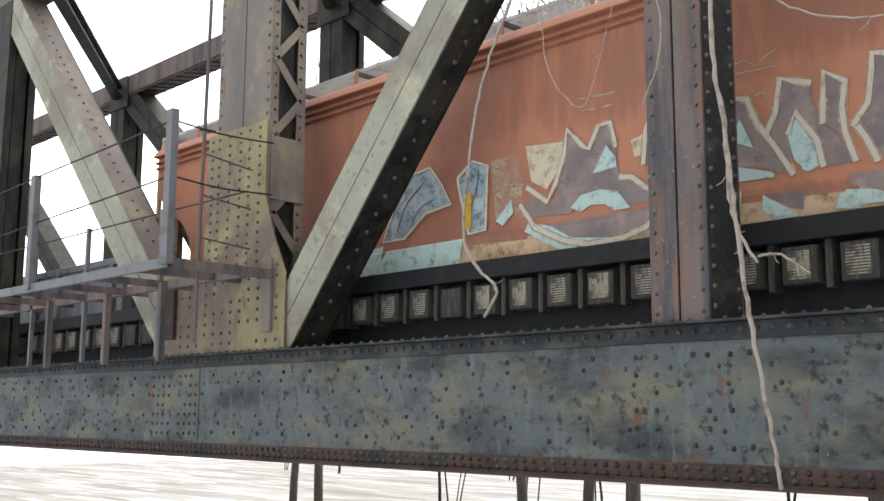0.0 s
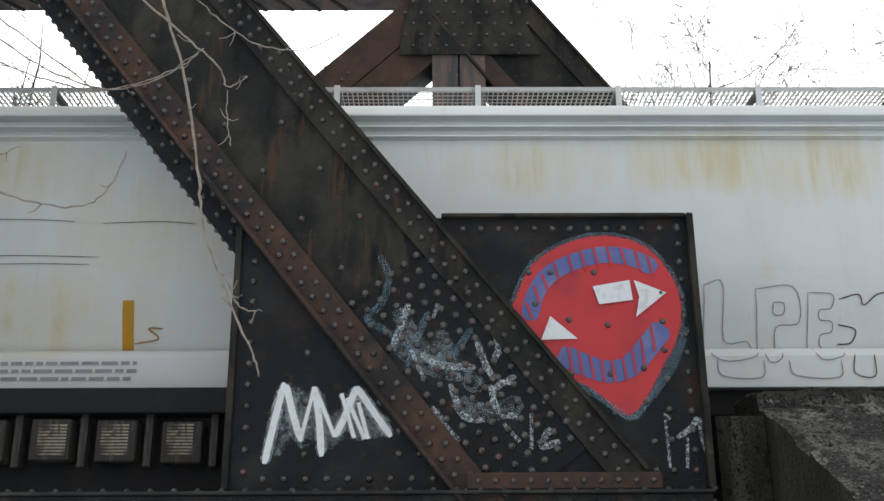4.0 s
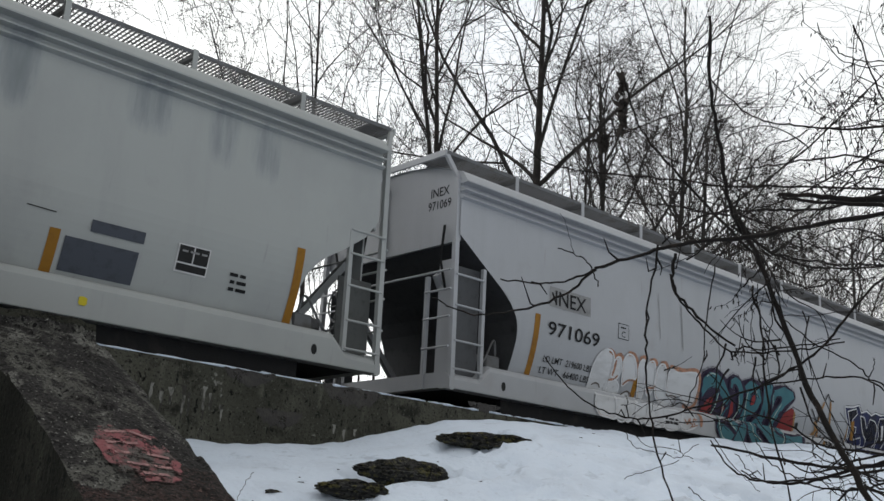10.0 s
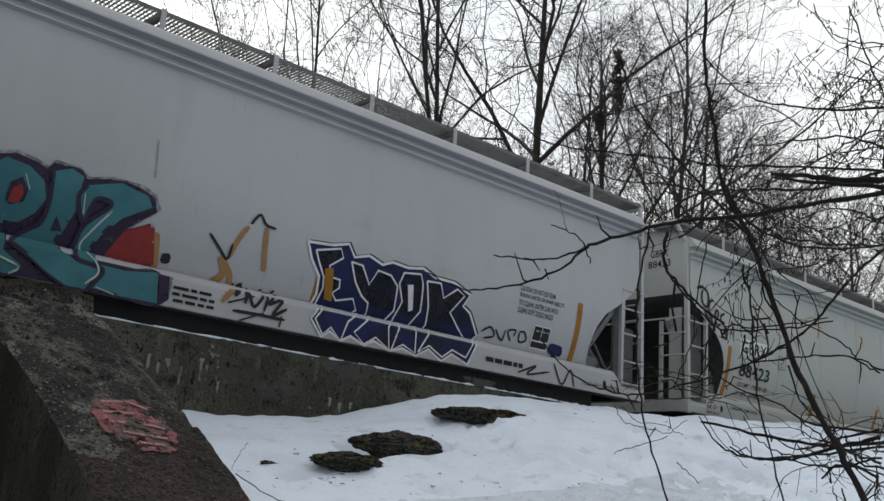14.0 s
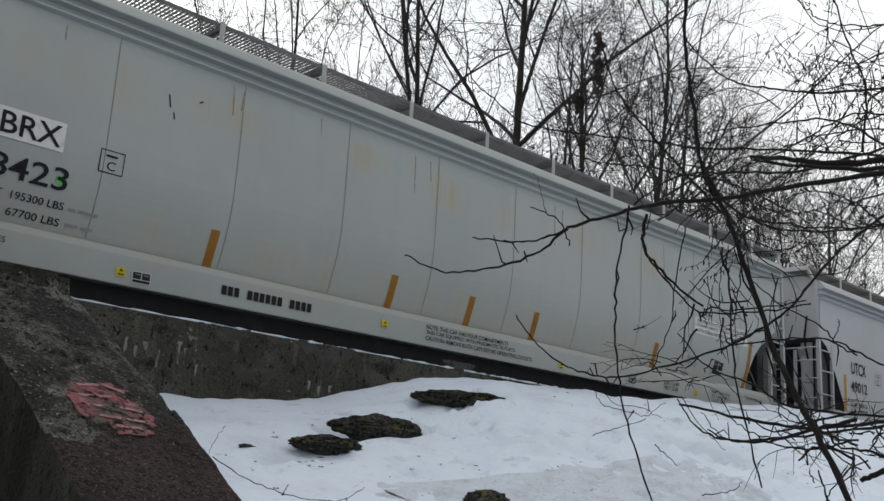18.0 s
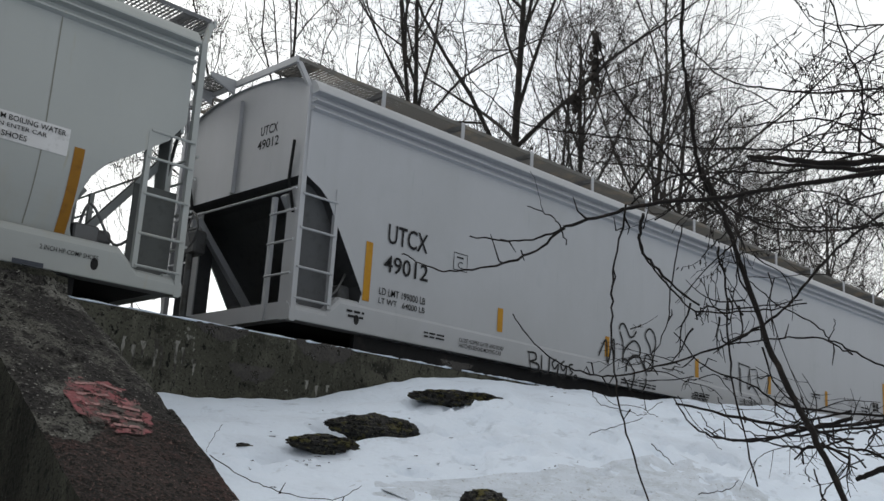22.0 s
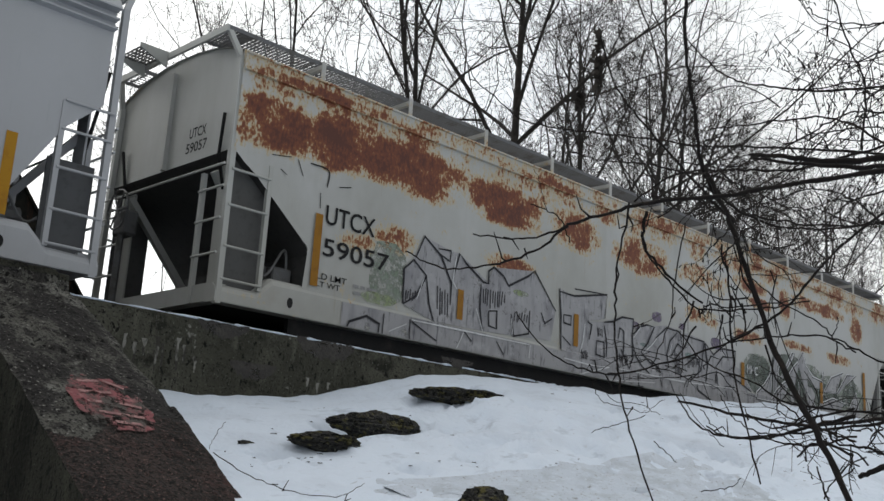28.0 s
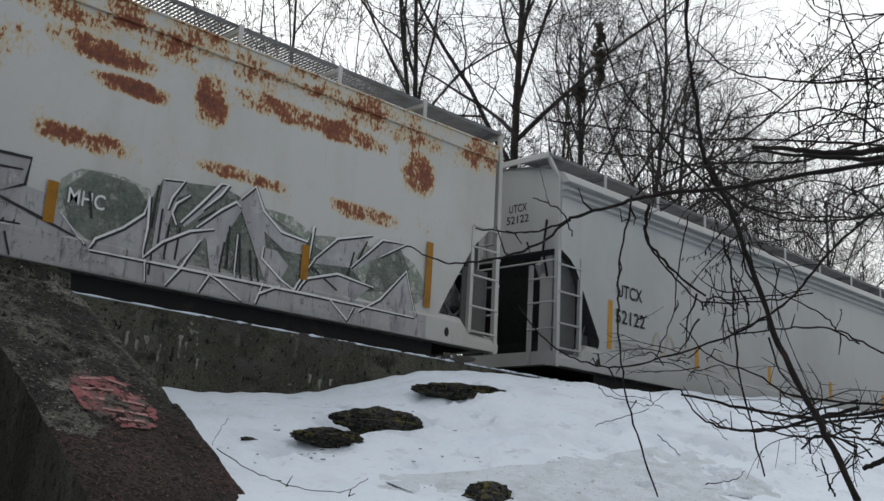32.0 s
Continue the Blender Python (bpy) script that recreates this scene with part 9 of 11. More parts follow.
    block(th, [blob(9.78, 2.28, 9.99, 2.40, 940, 14, .04)], "violet_mist", True, .006)
    block(th, [blob(10.87, 2.09, 11.25, 2.31, 1160, 14, .04)], "violet_mist", True, .006)
    block(th, [blob(2.21, 1.47, 2.85, 1.63, 9)], "lime_mist", True, .0155)
    block(th, [blob(8.56, 1.8, 8.92, 1.86, 9)], "mint_mist", True, .0155)
    block(th, [blob(9.98, 1.79, 10.3, 1.89, 9)], "mint_mist", True, .0155)
    block(th, [blob(5.21, 2.1, 5.57, 2.19, 9)], "lime_mist", True, .0155)
    stencil(th, [("MHC", 12.2, 1.78, 12.62, 1.95)], True, "spray_white")
    # last car
    th = car_h
    stripes(th, [(1.42, 2.36), (4.1, 1.9), (6.8, 1.9), (9.5, 1.9), (12.2, 1.9)], True)
    stencil(th, [("UTCX", 1.6, 2.45, 2.33, 2.68), ("52122", 1.57, 2.0, 2.42, 2.24)], True)
    print_block(th, 1.55, 1.55, 2.4, 1.72, 2, 61, "grey_ink", True)
    scrawl(th, [[(2.6, 1.6), (2.8, 2.0), (3.0, 1.6), (3.2, 2.0), (3.5, 1.6), (3.7, 1.95), (4.0, 1.6)], [(4.4, 1.5), (4.9, 1.9), (5.2, 1.5), (5.6, 1.85)]], .03, "rust_stain", True)
    # small end-wall stencils
    for th, a, b, z, shift in ((car_d, "INEX", "971069", 4.0, -.15), (car_e, "GBRX", "88423", 4.0, .05), (car_f, "UTCX", "49012", 3.75, .35), (car_g, "UTCX", "59057", 3.35, .35), (car_h, "UTCX", "52122", 3.75, .35)):
        bm = bmesh.new()
        lettering(bm, a, .75, z, 1.15, z + .14, .01)
        lettering(bm, b, .7, z - .2, 1.2, z - .06, .01)
        for v in bm.verts:
            v.co = (.096, shift - v.co.x, v.co.z)
        for f in bm.faces:
            f.normal_update()
            if f.normal.x > 0:
                f.normal_flip()
        part("end_stencil", bm, M["ink"], th)


M["rust_stain"] = mat("thin_rust_stain", (.33, .31, .24), .6, 0, [((.36, .27, .14), 3, .5, .7, (1, 1, .3))])
dress_cars()


# ---- the low car ahead of the hoppers ----
def low_car():
    th = empty("gondola_car")
    g = mat("dark_gondola_paint", (.1, .105, .11), .6, 0, [((.05, .05, .05), 2, .5, .65, DRIP), (RUST, 4, .6, .7, V1)])
    for s in (-1, 1):
        part("side_wall", boxed(0, 16, s * 1.5 - .04, s * 1.5 + .04, 1.1, 2.15, bevel=.01), g, th)
        part("top_rail", boxed(0, 16, s * 1.5 - .09, s * 1.5 + .09, 2.1, 2.25, bevel=.015), g, th)
        for k in range(13):
            x = .3 + 1.28 * k
            part("side_stake", boxed(x - .06, x + .06, s * 1.5 - .14 if s < 0 else 1.54, s * 1.5 - .04 if s < 0 else 1.64, 1.1, 2.1), g, th)
    part("floor", boxed(0, 16, -1.46, 1.46, 1.0, 1.1), M["black"], th)
    for x in (0, 15.95):
        part("end_wall", boxed(x, x + .05, -1.46, 1.46, 1.1, 2.2), g, th)
    for x in (2.5, 13.5):
        part("truck_block", boxed(x - 1.1, x + 1.1, -1.1, 1.1, .15, .9, bevel=.08), M["black"], th)
    part("coupler", boxed(15.95, 16.7, -.09, .09, .78, .98), M["steel_rust"], th)
    tagged(th, "low dark-grey gondola car coupled ahead of the hoppers", "gondola car", "cars of the train")
    CARS.append((th, -35.3))


low_car()


# ---- bare trees ----
def grow(rnd, height, r0, clear=.5, spread=1.0, counts=(11, 7, 6, 4), lean=(0, 0), fork=0, thin=.0052):
    """A leafless tree whose limbs arch out and end in one rounded crown."""
    trunk, crown = bmesh.new(), bmesh.new()

    def limb(bm, p, d, length, r, level):
        n = (9, 7, 5, 4, 2)[level]
        pts, rad, q, v = [p], [r], p.copy(), d.copy()
        wob = (.035, .15, .22, .28, .3)[level]
        for k in range(n):
            v = (v + Vector((rnd.gauss(0, wob), rnd.gauss(0, wob), rnd.gauss(.05 if level else .02, wob * .7)))).normalized()
            q = q + v * length / n
            pts.append(q.copy())
            rad.append(max(thin, r * (1 - (k + 1) / n * (.8 if level else .72))))
        tube(bm, pts, rad, 8 if level == 0 else 5 if level == 1 else 3, cap=level < 2)
        if level >= len(counts):
            return
        start = clear if level == 0 else .16
        turn = rnd.uniform(0, 6.28)
        for k in range(counts[level]):
            f = min(.98, start + (1 - start) * (k + rnd.uniform(.1, .9)) / counts[level])
            i = min(int(f * n), n - 1)
            a = pts[i].lerp(pts[i + 1], f * n - i)
            ax = (pts[i + 1] - pts[i]).normalized()
            turn += 2.4 + rnd.uniform(-.6, .6)
            o = Matrix.Rotation(turn, 3, ax) @ ax.orthogonal().normalized()
            ang = radians(rnd.uniform(26, 52) if level else rnd.uniform(22, 48)) * spread
            nd = (ax * math.cos(ang) + o * math.sin(ang)).normalized()
            rest = length * (1 - f)
            L = (rest * rnd.uniform(.75, 1.0) + length * .13) if level == 0 else rest * rnd.uniform(.5, .8) + length * rnd.uniform(.1, .2)
            limb(crown, a, nd, L, max(thin, rad[i] * rnd.uniform(.45, .68)), level + 1)

    up = Vector((lean[0], lean[1], 1)).normalized()
    limb(trunk, Vector((0, 0, -.4)), up, height, r0, 0)
    for k in range(fork):
        a = rnd.uniform(0, 6.28)
        d = (up + Vector((math.cos(a), math.sin(a), 0)) * rnd.uniform(.12, .3)).normalized()
        limb(trunk, Vector((.15 * math.cos(a), .15 * math.sin(a), -.4)), d, height * rnd.uniform(.75, .95), r0 * rnd.uniform(.6, .85), 0)
    return trunk, crown


def make_tree(seed, height, r0, material="bark_far", label="leafless tree with fine grey-brown twigs", **shape):
    th = empty("bare_tree")
    tr, cr = grow(random.Random(seed), height, r0, **shape)
    part("trunk", tr, M[material], th, smooth=True)
    tagged(part("crown", cr, M[material], th), kind="stuff")
    return tagged(th, label, "tree", "bare trees along the line")


def set_tree(tree, x, y, turn=0, size=1.0):
    q = copy_thing(tree, pose(x, y, ground_z(x, y), 0, 0, turn))
    q.scale = (size, size, size)
    return q


def plant():
    rnd = random.Random(12)
    # the large forked tree, the slim twin trees and their neighbours, each of its own shape
    wide = make_tree(3, 22, .23, clear=.48, spread=1.1, counts=(11, 7, 6, 4), thin=.0062, label="tall leafless tree with wide forked limbs")
    wide.matrix_basis = pose(24.9, 22.0, ground_z(24.9, 22), 0, 0, 40)
    slim = make_tree(8, 19, .13, clear=.56, spread=.85, counts=(9, 6, 5, 4), lean=(-.045, 0), thin=.006, label="slim leafless tree leaning beside its twin")
    slim.matrix_basis = pose(20.3, 22.0, ground_z(20.3, 22))
    twin = make_tree(9, 20, .14, clear=.58, spread=.9, counts=(9, 6, 5, 4), thin=.006, label="slim upright leafless tree beside its twin")
    twin.matrix_basis = pose(20.35, 22.2, ground_z(20.35, 22.2), 0, 0, 30)
    arch = make_tree(13, 25, .14, clear=.36, spread=1.05, counts=(12, 7, 6, 4), lean=(.42, -.03), thin=.0062, label="tall leafless tree leaning out along the line")
    arch.matrix_basis = pose(28.2, 21.6, ground_z(28.2, 21.6))
    fan = make_tree(21, 17, .09, clear=.5, spread=.95, counts=(8, 6, 5, 3), fork=1, thin=.006)
    fan.matrix_basis = pose(16.0, 23.0, ground_z(16, 23))
    bush = make_tree(34, 14, .05, clear=.45, spread=.95, counts=(7, 5, 5, 3), fork=2, thin=.0058, label="leafless thicket of thin upright stems")
    bush.matrix_basis = pose(23.2, 21.5, ground_z(23.2, 21.5))
    pole = make_tree(55, 15, .045, clear=.5, spread=.85, counts=(8, 5, 5, 3), thin=.0058, label="thin leafless sapling beside the line")
    pole.matrix_basis = pose(17.6, 22, ground_z(17.6, 22))
    small = make_tree(71, 16, .09, clear=.72, spread=1.3, counts=(9, 6, 5, 3), thin=.007, label="small leafless tree with a round crown")
    small.matrix_basis = pose(6.7, 28.5, ground_z(6.7, 28.5), 0, 0, 200)
    for x, y, t, a, k in ((29.4, 23.5, wide, 200, .78), (32.5, 21.8, fan, 80, 1.0), (35.5, 24.5, wide, 300, .8), (40, 24, twin, 10, .85), (45, 23, fan, 40, 1.0), (27.4, 20.8, bush, 130, .9), (31.0, 20.8, bush, 10, .9), (36.0, 20.8, bush, 100, .9), (31, 25, twin, 60, .92), (25.0, 24, bush, 250, .95), (21.4, 24, pole, 80, .93),
                          (28.6, 21.0, bush, 60, .95), (33.4, 20.6, bush, 190, .9), (38.2, 21.2, bush, 270, .95), (43.5, 21, bush, 20, .95), (49, 22, bush, 75, 1.0),
                          (18.6, 24, bush, 200, .86), (14.4, 26, bush, 111, .9), (9.6, 28.2, pole, 100, .97), (8.9, 29, pole, 300, .9), (10.6, 29.5, pole, 30, .88), (52, 24, wide, 30, .8), (58, 23, twin, 200, .85), (3.0, 34, small, 80, .85), (-2.5, 38, pole, 10, .9)):
        set_tree(t, x, y, a, k)
    for i in range(12):
        set_tree(rnd.choice((bush, pole, bush, fan)), rnd.uniform(26, 95), rnd.uniform(26, 40), rnd.uniform(0, 360), rnd.uniform(.85, 1.1))
    for i in range(20):
        set_tree(rnd.choice((pole, bush, fan, small)), rnd.uniform(-85, -6), rnd.uniform(30, 75), rnd.uniform(0, 360), rnd.uniform(.7, 1.0))
    # trunks on the river flat, seen under the bridge
    shore = make_tree(91, 19, .2, "bark", clear=.4, counts=(9, 6, 4), label="grey leafless tree on the river flat")
    shore.matrix_basis = pose(-39.89, 30, -3.3)
    for x in (-38.53, -25.91, -22.91, -21.46, -20.96, -13.06):
        set_tree(shore, x, 30 + x % 1, x * 50, 1.1)


plant()


# ---- rocks showing through the snow ----
def boulder(x, y, z, a, b, c, seed, turn):
    r = random.Random(seed)
    bm = bmesh.new()
    bmesh.ops.create_icosphere(bm, subdivisions=5, radius=1)
    off = Vector((seed * 3.1, seed * 1.7, 0))
    for v in bm.verts:
        p = v.co.copy()
        k = 1 + .3 * noise.noise(p * 1.2 + off) + .14 * noise.noise(p * 3.0 + off) - .16 * abs(noise.noise(p * 4.2 + off)) + .07 * noise.noise(p * 8 + off) + .04 * noise.noise(p * 20 + off)
        v.co = Vector((p.x * a * k, p.y * b * k, p.z * c * k))
    ob = part("rock", bm, M["rock"])
    ob.matrix_basis = pose(x, y, z, 0, 0, turn)
    return tagged(ob, "dark mossy rock half buried in snow", "rock", "rocks in the snow bank")


def slab_rock(x, y, lift, a, b, c, seed, turn, blunt=.5):
    """A bedded slab of rock, low and ragged at one end and blunt at the other."""
    bm = bmesh.new()
    bmesh.ops.create_icosphere(bm, subdivisions=5, radius=1)
    off = Vector((seed * 2.3, seed * 4.1, 1))
    for v in bm.verts:
        p = v.co.copy()
        grain = noise.noise(Vector((p.x * 1.6, p.y * 5, p.z * 7)) + off)
        crag = abs(noise.noise(Vector((p.x * 3.2, p.y * 4, p.z * 5)) + off))
        k = 1 + .2 * grain - .34 * crag + .16 * noise.noise(p * 1.7 + off) + .07 * noise.noise(p * 11 + off) + .04 * noise.noise(p * 24 + off)
        end = 1 - (1 - blunt) * (1 - p.x) / 2
        v.co = Vector((p.x * a * (1 + .12 * grain), p.y * b * k * (.55 + .45 * end), p.z * c * k * end))
    ob = part("rock", bm, M["rock"])
    ob.matrix_basis = pose(x, y, ground_z(x, y) + lift, 0, 0, turn)
    return tagged(ob, "dark mossy slab of rock melting out of the snow", "rock", "rocks in the snow bank")


slab_rock(8.7, 8.6, .03, .66, .18, .13, 1, -20, .7)
slab_rock(6.85, 7.95, .15, .78, .2, .22, 5, 14, .4)
slab_rock(5.92, 7.55, .05, .44, .15, .11, 8, 6, .7)
boulder(6.1, 5.72, ground_z(6.1, 5.72) - .02, .3, .2, .13, 6, 20)
boulder(5.3, 7.28, ground_z(5.3, 7.28), .09, .05, .03, 14, 0)
boulder(5.12, 7.62, ground_z(5.12, 7.62), .14, .05, .03, 17, 30)


def litter():
    """Bark flakes and twig ends strewn on the snow."""
    rnd = random.Random(77)
    bm = bmesh.new()
    for k in range(120):
        x, y = rnd.uniform(4.6, 13), rnd.uniform(4.8, 9.2)
        if k < 26:
            x, y = rnd.gauss(5.3, .25), rnd.gauss(7.1, .16)
        elif k < 50:
            x, y = rnd.gauss(6.6, .6), rnd.gauss(6.2, .4)
        if x < 4.4:
            continue
        a, r = rnd.uniform(0, 6.28), rnd.uniform(.006, .022) * (2 if rnd.random() < .08 else 1)
        z = ground_z(x, y) + .006
        c, d = math.cos(a) * r, math.sin(a) * r
        vs = [bm.verts.new((x + p * c - q * d * .5, y + p * d + q * c * .5, z + .008 * e)) for p, q, e in ((-1.3, -.6, 0), (1, -.9, 1), (1.4, .5, 0), (-.4, 1, 1))]
        bm.faces.new(vs)
    tagged(part("snow_litter", bm, M["dark_litter"]), "dark bark flakes and twig ends on the snow", "litter", kind="stuff")


M["dark_litter"] = plain("dark_bark_litter", (.035, .028, .022))
litter()


# ---- snow lying on the wall's ledge ----
def ledge_snow():
    rnd = random.Random(4)
    x = 4.25
    while x < 14:
        L = rnd.uniform(.5, 1.3) if x < 8 else rnd.uniform(.25, .6)
        bm = bmesh.new()
        pts = [(x + L * k / 6, 9.62 + rnd.uniform(0, .02), 3.3 + .004) for k in range(7)]
        tube(bm, pts, [rnd.uniform(.006, .019) for _ in pts], 6)
        for v in bm.verts:
            v.co.y = 9.66 + (v.co.y - 9.64) * 2.4
        tagged(part("ledge_snow", bm, M["snow"], smooth=True), "thin strip of snow on the wall's ledge", "snow strip", "snow on the ledge")
        x += L + (0.0 if x < 7.5 else rnd.uniform(.02, .12))


ledge_snow()


# ---- spray paint on the steel and the concrete ----
M["eye_red"] = mat("red_spray_paint", (.42, .015, .02), .5, 0, [((.28, .012, .018), 2, .5, .7, V1)])
M["eye_blue"] = mat("violet_blue_spray", (.07, .09, .25), .5, 0, [((.12, .13, .28), 3, .5, .65, V1)])
M["mist_white"] = speckle(mat("thin_white_spray", (.5, .54, .56), .6), 30, .38, .82)
M["haze_white"] = speckle(mat("faint_white_spray", (.36, .44, .48), .6), 16, .42, 1.1)
M["mist_blue"] = speckle(mat("thin_blue_spray", (.13, .22, .28), .6), 34, .36, .9)
M["pink_paint"] = mat("faded_pink_paint", (.2, .06, .065), .9, 0, [((.06, .052, .045), 5, .44, .56, V1), ((.3, .14, .14), 3, .56, .7, V1), ((.03, .028, .025), 22, .55, .65, V1)], 1.0, 26)


M["mist_red"] = speckle(mat("thin_red_spray", (.4, .03, .03), .6), 40, .42, .6)
M["pink_stroke"] = speckle(mat("pale_pink_paint", (.34, .19, .18), .9, 0, [((.2, .1, .1), 9, .5, .62, V1)], 1.0, 30), 9, .42, .5)
speckle(M["pink_paint"], 7, .42, .5)


def on_steel(name, fill, y, lines=(), shapes=(), width=.05, label=""):
    bm = bmesh.new()
    for pts in lines:
        ribbon(bm, pts, width, smooth=len(pts) > 2)
    for pts in shapes:
        patch(bm, pts)
    for v in bm.verts:
        v.co.y = y + v.co.y
    part(name, bm, M[fill], NEAR, label)


TICKS = [[(0.87, 4.21), (0.92, 4.06)],
                [(0.94, 4.37), (0.99, 4.21)],
                [(1.02, 4.48), (1.07, 4.32)],
                [(1.13, 4.6), (1.18, 4.41)],
                [(1.26, 4.68), (1.31, 4.48)],
                [(1.38, 4.71), (1.43, 4.52)],
                [(1.5, 4.74), (1.55, 4.54)],
                [(1.63, 4.75), (1.67, 4.55)],
                [(1.76, 4.74), (1.8, 4.54)],
                [(1.89, 4.71), (1.93, 4.51)],
                [(2.0, 4.65), (2.05, 4.46)],
                [(1.23, 3.81), (1.26, 3.57)],
                [(1.32, 3.77), (1.35, 3.53)],
                [(1.42, 3.74), (1.45, 3.5)],
                [(1.52, 3.71), (1.54, 3.47)],
                [(1.61, 3.71), (1.64, 3.47)],
                [(1.71, 3.73), (1.74, 3.49)],
                [(1.8, 3.79), (1.83, 3.55)],
                [(1.89, 3.87), (1.91, 3.63)],
                [(1.99, 3.99), (2.01, 3.75)]]


def lay_on_slope(bm, lift):
    """Lays a flat pattern on the wing wall's slope."""
    for v in bm.verts:
        y = v.co.z
        v.co = (v.co.x, y, 2.29 + (y - 7.44) * (.613 if y < 7.44 else .526) + lift)
    for f in bm.faces:
        f.normal_update()
        if f.normal.z < 0:
            f.normal_flip()


def steel_paint():
    drop = [(.74, 4.17), (.94, 4.57), (1.29, 4.79), (1.66, 4.85), (2.02, 4.72), (2.25, 4.36), (2.25, 3.98), (2.07, 3.62), (1.76, 3.19), (1.43, 3.42), (.99, 3.68)]
    drop = [(p.x, p.z) for p in spline([(x, 0, z) for x, z in drop + drop[:1]], 5)[:-1]]
    on_steel("spray_halo", "mist_blue", 9.127, shapes=[[(1.52 + (x - 1.52) * 1.06, 4.08 + (z - 4.08) * 1.055) for x, z in drop]])
    on_steel("spray_halo", "mist_red", 9.1265, shapes=[[(1.52 + (x - 1.52) * 1.02, 4.08 + (z - 4.08) * 1.02) for x, z in drop]])
    on_steel("spray_shape", "eye_red", 9.124, shapes=[drop], label="red teardrop sprayed on the plate")
    on_steel("spray_band", "eye_blue", 9.121, [[(0.89, 4.05), (0.95, 4.28), (1.08, 4.47), (1.31, 4.6), (1.59, 4.67), (1.85, 4.64), (2.08, 4.53)]], width=.16)
    on_steel("spray_band", "eye_blue", 9.121, [[(1.15, 3.74), (1.38, 3.63), (1.59, 3.57), (1.79, 3.63), (1.96, 3.81), (2.11, 3.99)]], width=.2)
    for pts in TICKS:
        on_steel("spray_tick", "eye_red", 9.109, [pts], width=.035)
    on_steel("spray_bar", "spray_white", 9.104, shapes=[[(1.48, 4.36), (1.82, 4.42), (1.84, 4.23), (1.53, 4.19)]])
    on_steel("spray_bar", "spray_white", 9.104, shapes=[[(1.86, 4.42), (2.15, 4.3), (1.86, 4.07), (1.9, 4.26)]])
    on_steel("spray_bar", "spray_white", 9.104, shapes=[[(1.08, 4.08), (1.32, 3.87), (0.99, 3.86)]])
    on_steel("spray_line", "mist_blue", 9.12, [[(1.29, 3.47), (1.56, 3.29), (1.76, 3.16), (1.92, 3.31), (2.16, 3.61), (2.32, 3.97)]], width=.06)
    on_steel("spray_tag", "mist_white", 9.113, [[(-1.44, 2.77), (-1.39, 3.04), (-1.3, 3.48)]], width=.1)
    on_steel("spray_tag", "spray_white", 9.106, [[(-1.44, 2.77), (-1.39, 3.04), (-1.3, 3.48)]], width=.06)
    on_steel("spray_tag", "mist_white", 9.113, [[(-1.28, 3.46), (-1.22, 3.23), (-1.14, 2.98)]], width=.1)
    on_steel("spray_tag", "spray_white", 9.106, [[(-1.28, 3.46), (-1.22, 3.23), (-1.14, 2.98)]], width=.06)
    on_steel("spray_tag", "mist_white", 9.113, [[(-1.14, 2.96), (-1.03, 3.44)]], width=.1)
    on_steel("spray_tag", "spray_white", 9.106, [[(-1.14, 2.96), (-1.03, 3.44)]], width=.06)
    on_steel("spray_tag", "mist_white", 9.113, [[(-1.03, 3.44), (-0.98, 3.15), (-0.95, 2.83)]], width=.1)
    on_steel("spray_tag", "spray_white", 9.106, [[(-1.03, 3.44), (-0.98, 3.15), (-0.95, 2.83)]], width=.06)
    on_steel("spray_tag", "mist_white", 9.113, [[(-1.02, 3.42), (-0.84, 3.0)]], width=.1)
    on_steel("spray_tag", "spray_white", 9.106, [[(-1.02, 3.42), (-0.84, 3.0)]], width=.06)
    on_steel("spray_tag", "mist_white", 9.113, [[(-0.84, 3.0), (-0.75, 3.19), (-0.66, 3.44)]], width=.1)
    on_steel("spray_tag", "spray_white", 9.106, [[(-0.84, 3.0), (-0.75, 3.19), (-0.66, 3.44)]], width=.06)
    on_steel("spray_tag", "mist_white", 9.113, [[(-0.66, 3.44), (-0.5, 3.21), (-0.35, 3.0)]], width=.1)
    on_steel("spray_tag", "spray_white", 9.106, [[(-0.66, 3.44), (-0.5, 3.21), (-0.35, 3.0)]], width=.06)
    on_steel("spray_tag", "mist_white", 9.113, [[(-0.79, 3.38), (-0.67, 2.99)]], width=.1)
    on_steel("spray_tag", "spray_white", 9.106, [[(-0.79, 3.38), (-0.67, 2.99)]], width=.06)
    on_steel("spray_tag", "mist_white", 9.113, [[(-0.74, 3.34), (-0.58, 2.98)]], width=.1)
    on_steel("spray_tag", "spray_white", 9.106, [[(-0.74, 3.34), (-0.58, 2.98)]], width=.06)
    on_steel("spray_tag", "mist_white", 9.113, [[(-0.64, 3.3), (-0.55, 2.98)]], width=.1)
    on_steel("spray_tag", "spray_white", 9.106, [[(-0.64, 3.3), (-0.55, 2.98)]], width=.06)
    y = 9.098
    for pts in ([(-.3, 4.15), (-.15, 3.85), (.1, 3.6)], [(.05, 3.95), (.2, 3.65), (.45, 3.4)], [(.2, 3.3), (.5, 3.2), (.8, 3.3)], [(-.35, 3.85), (0, 3.62), (.35, 3.55)]):
        on_steel("spray_haze", "haze_white", y + .003, [pts], width=.17)
    for pts in ([(-1.37, 2.85), (-1.25, 3.4), (-1.1, 3.0), (-1.0, 3.4)], [(-.97, 2.95), (-.8, 3.1), (-.6, 3.3)], [(-.7, 3.05), (-.5, 3.1), (-.4, 3.05)]):
        on_steel("spray_haze", "haze_white", 9.116, [pts], width=.22)
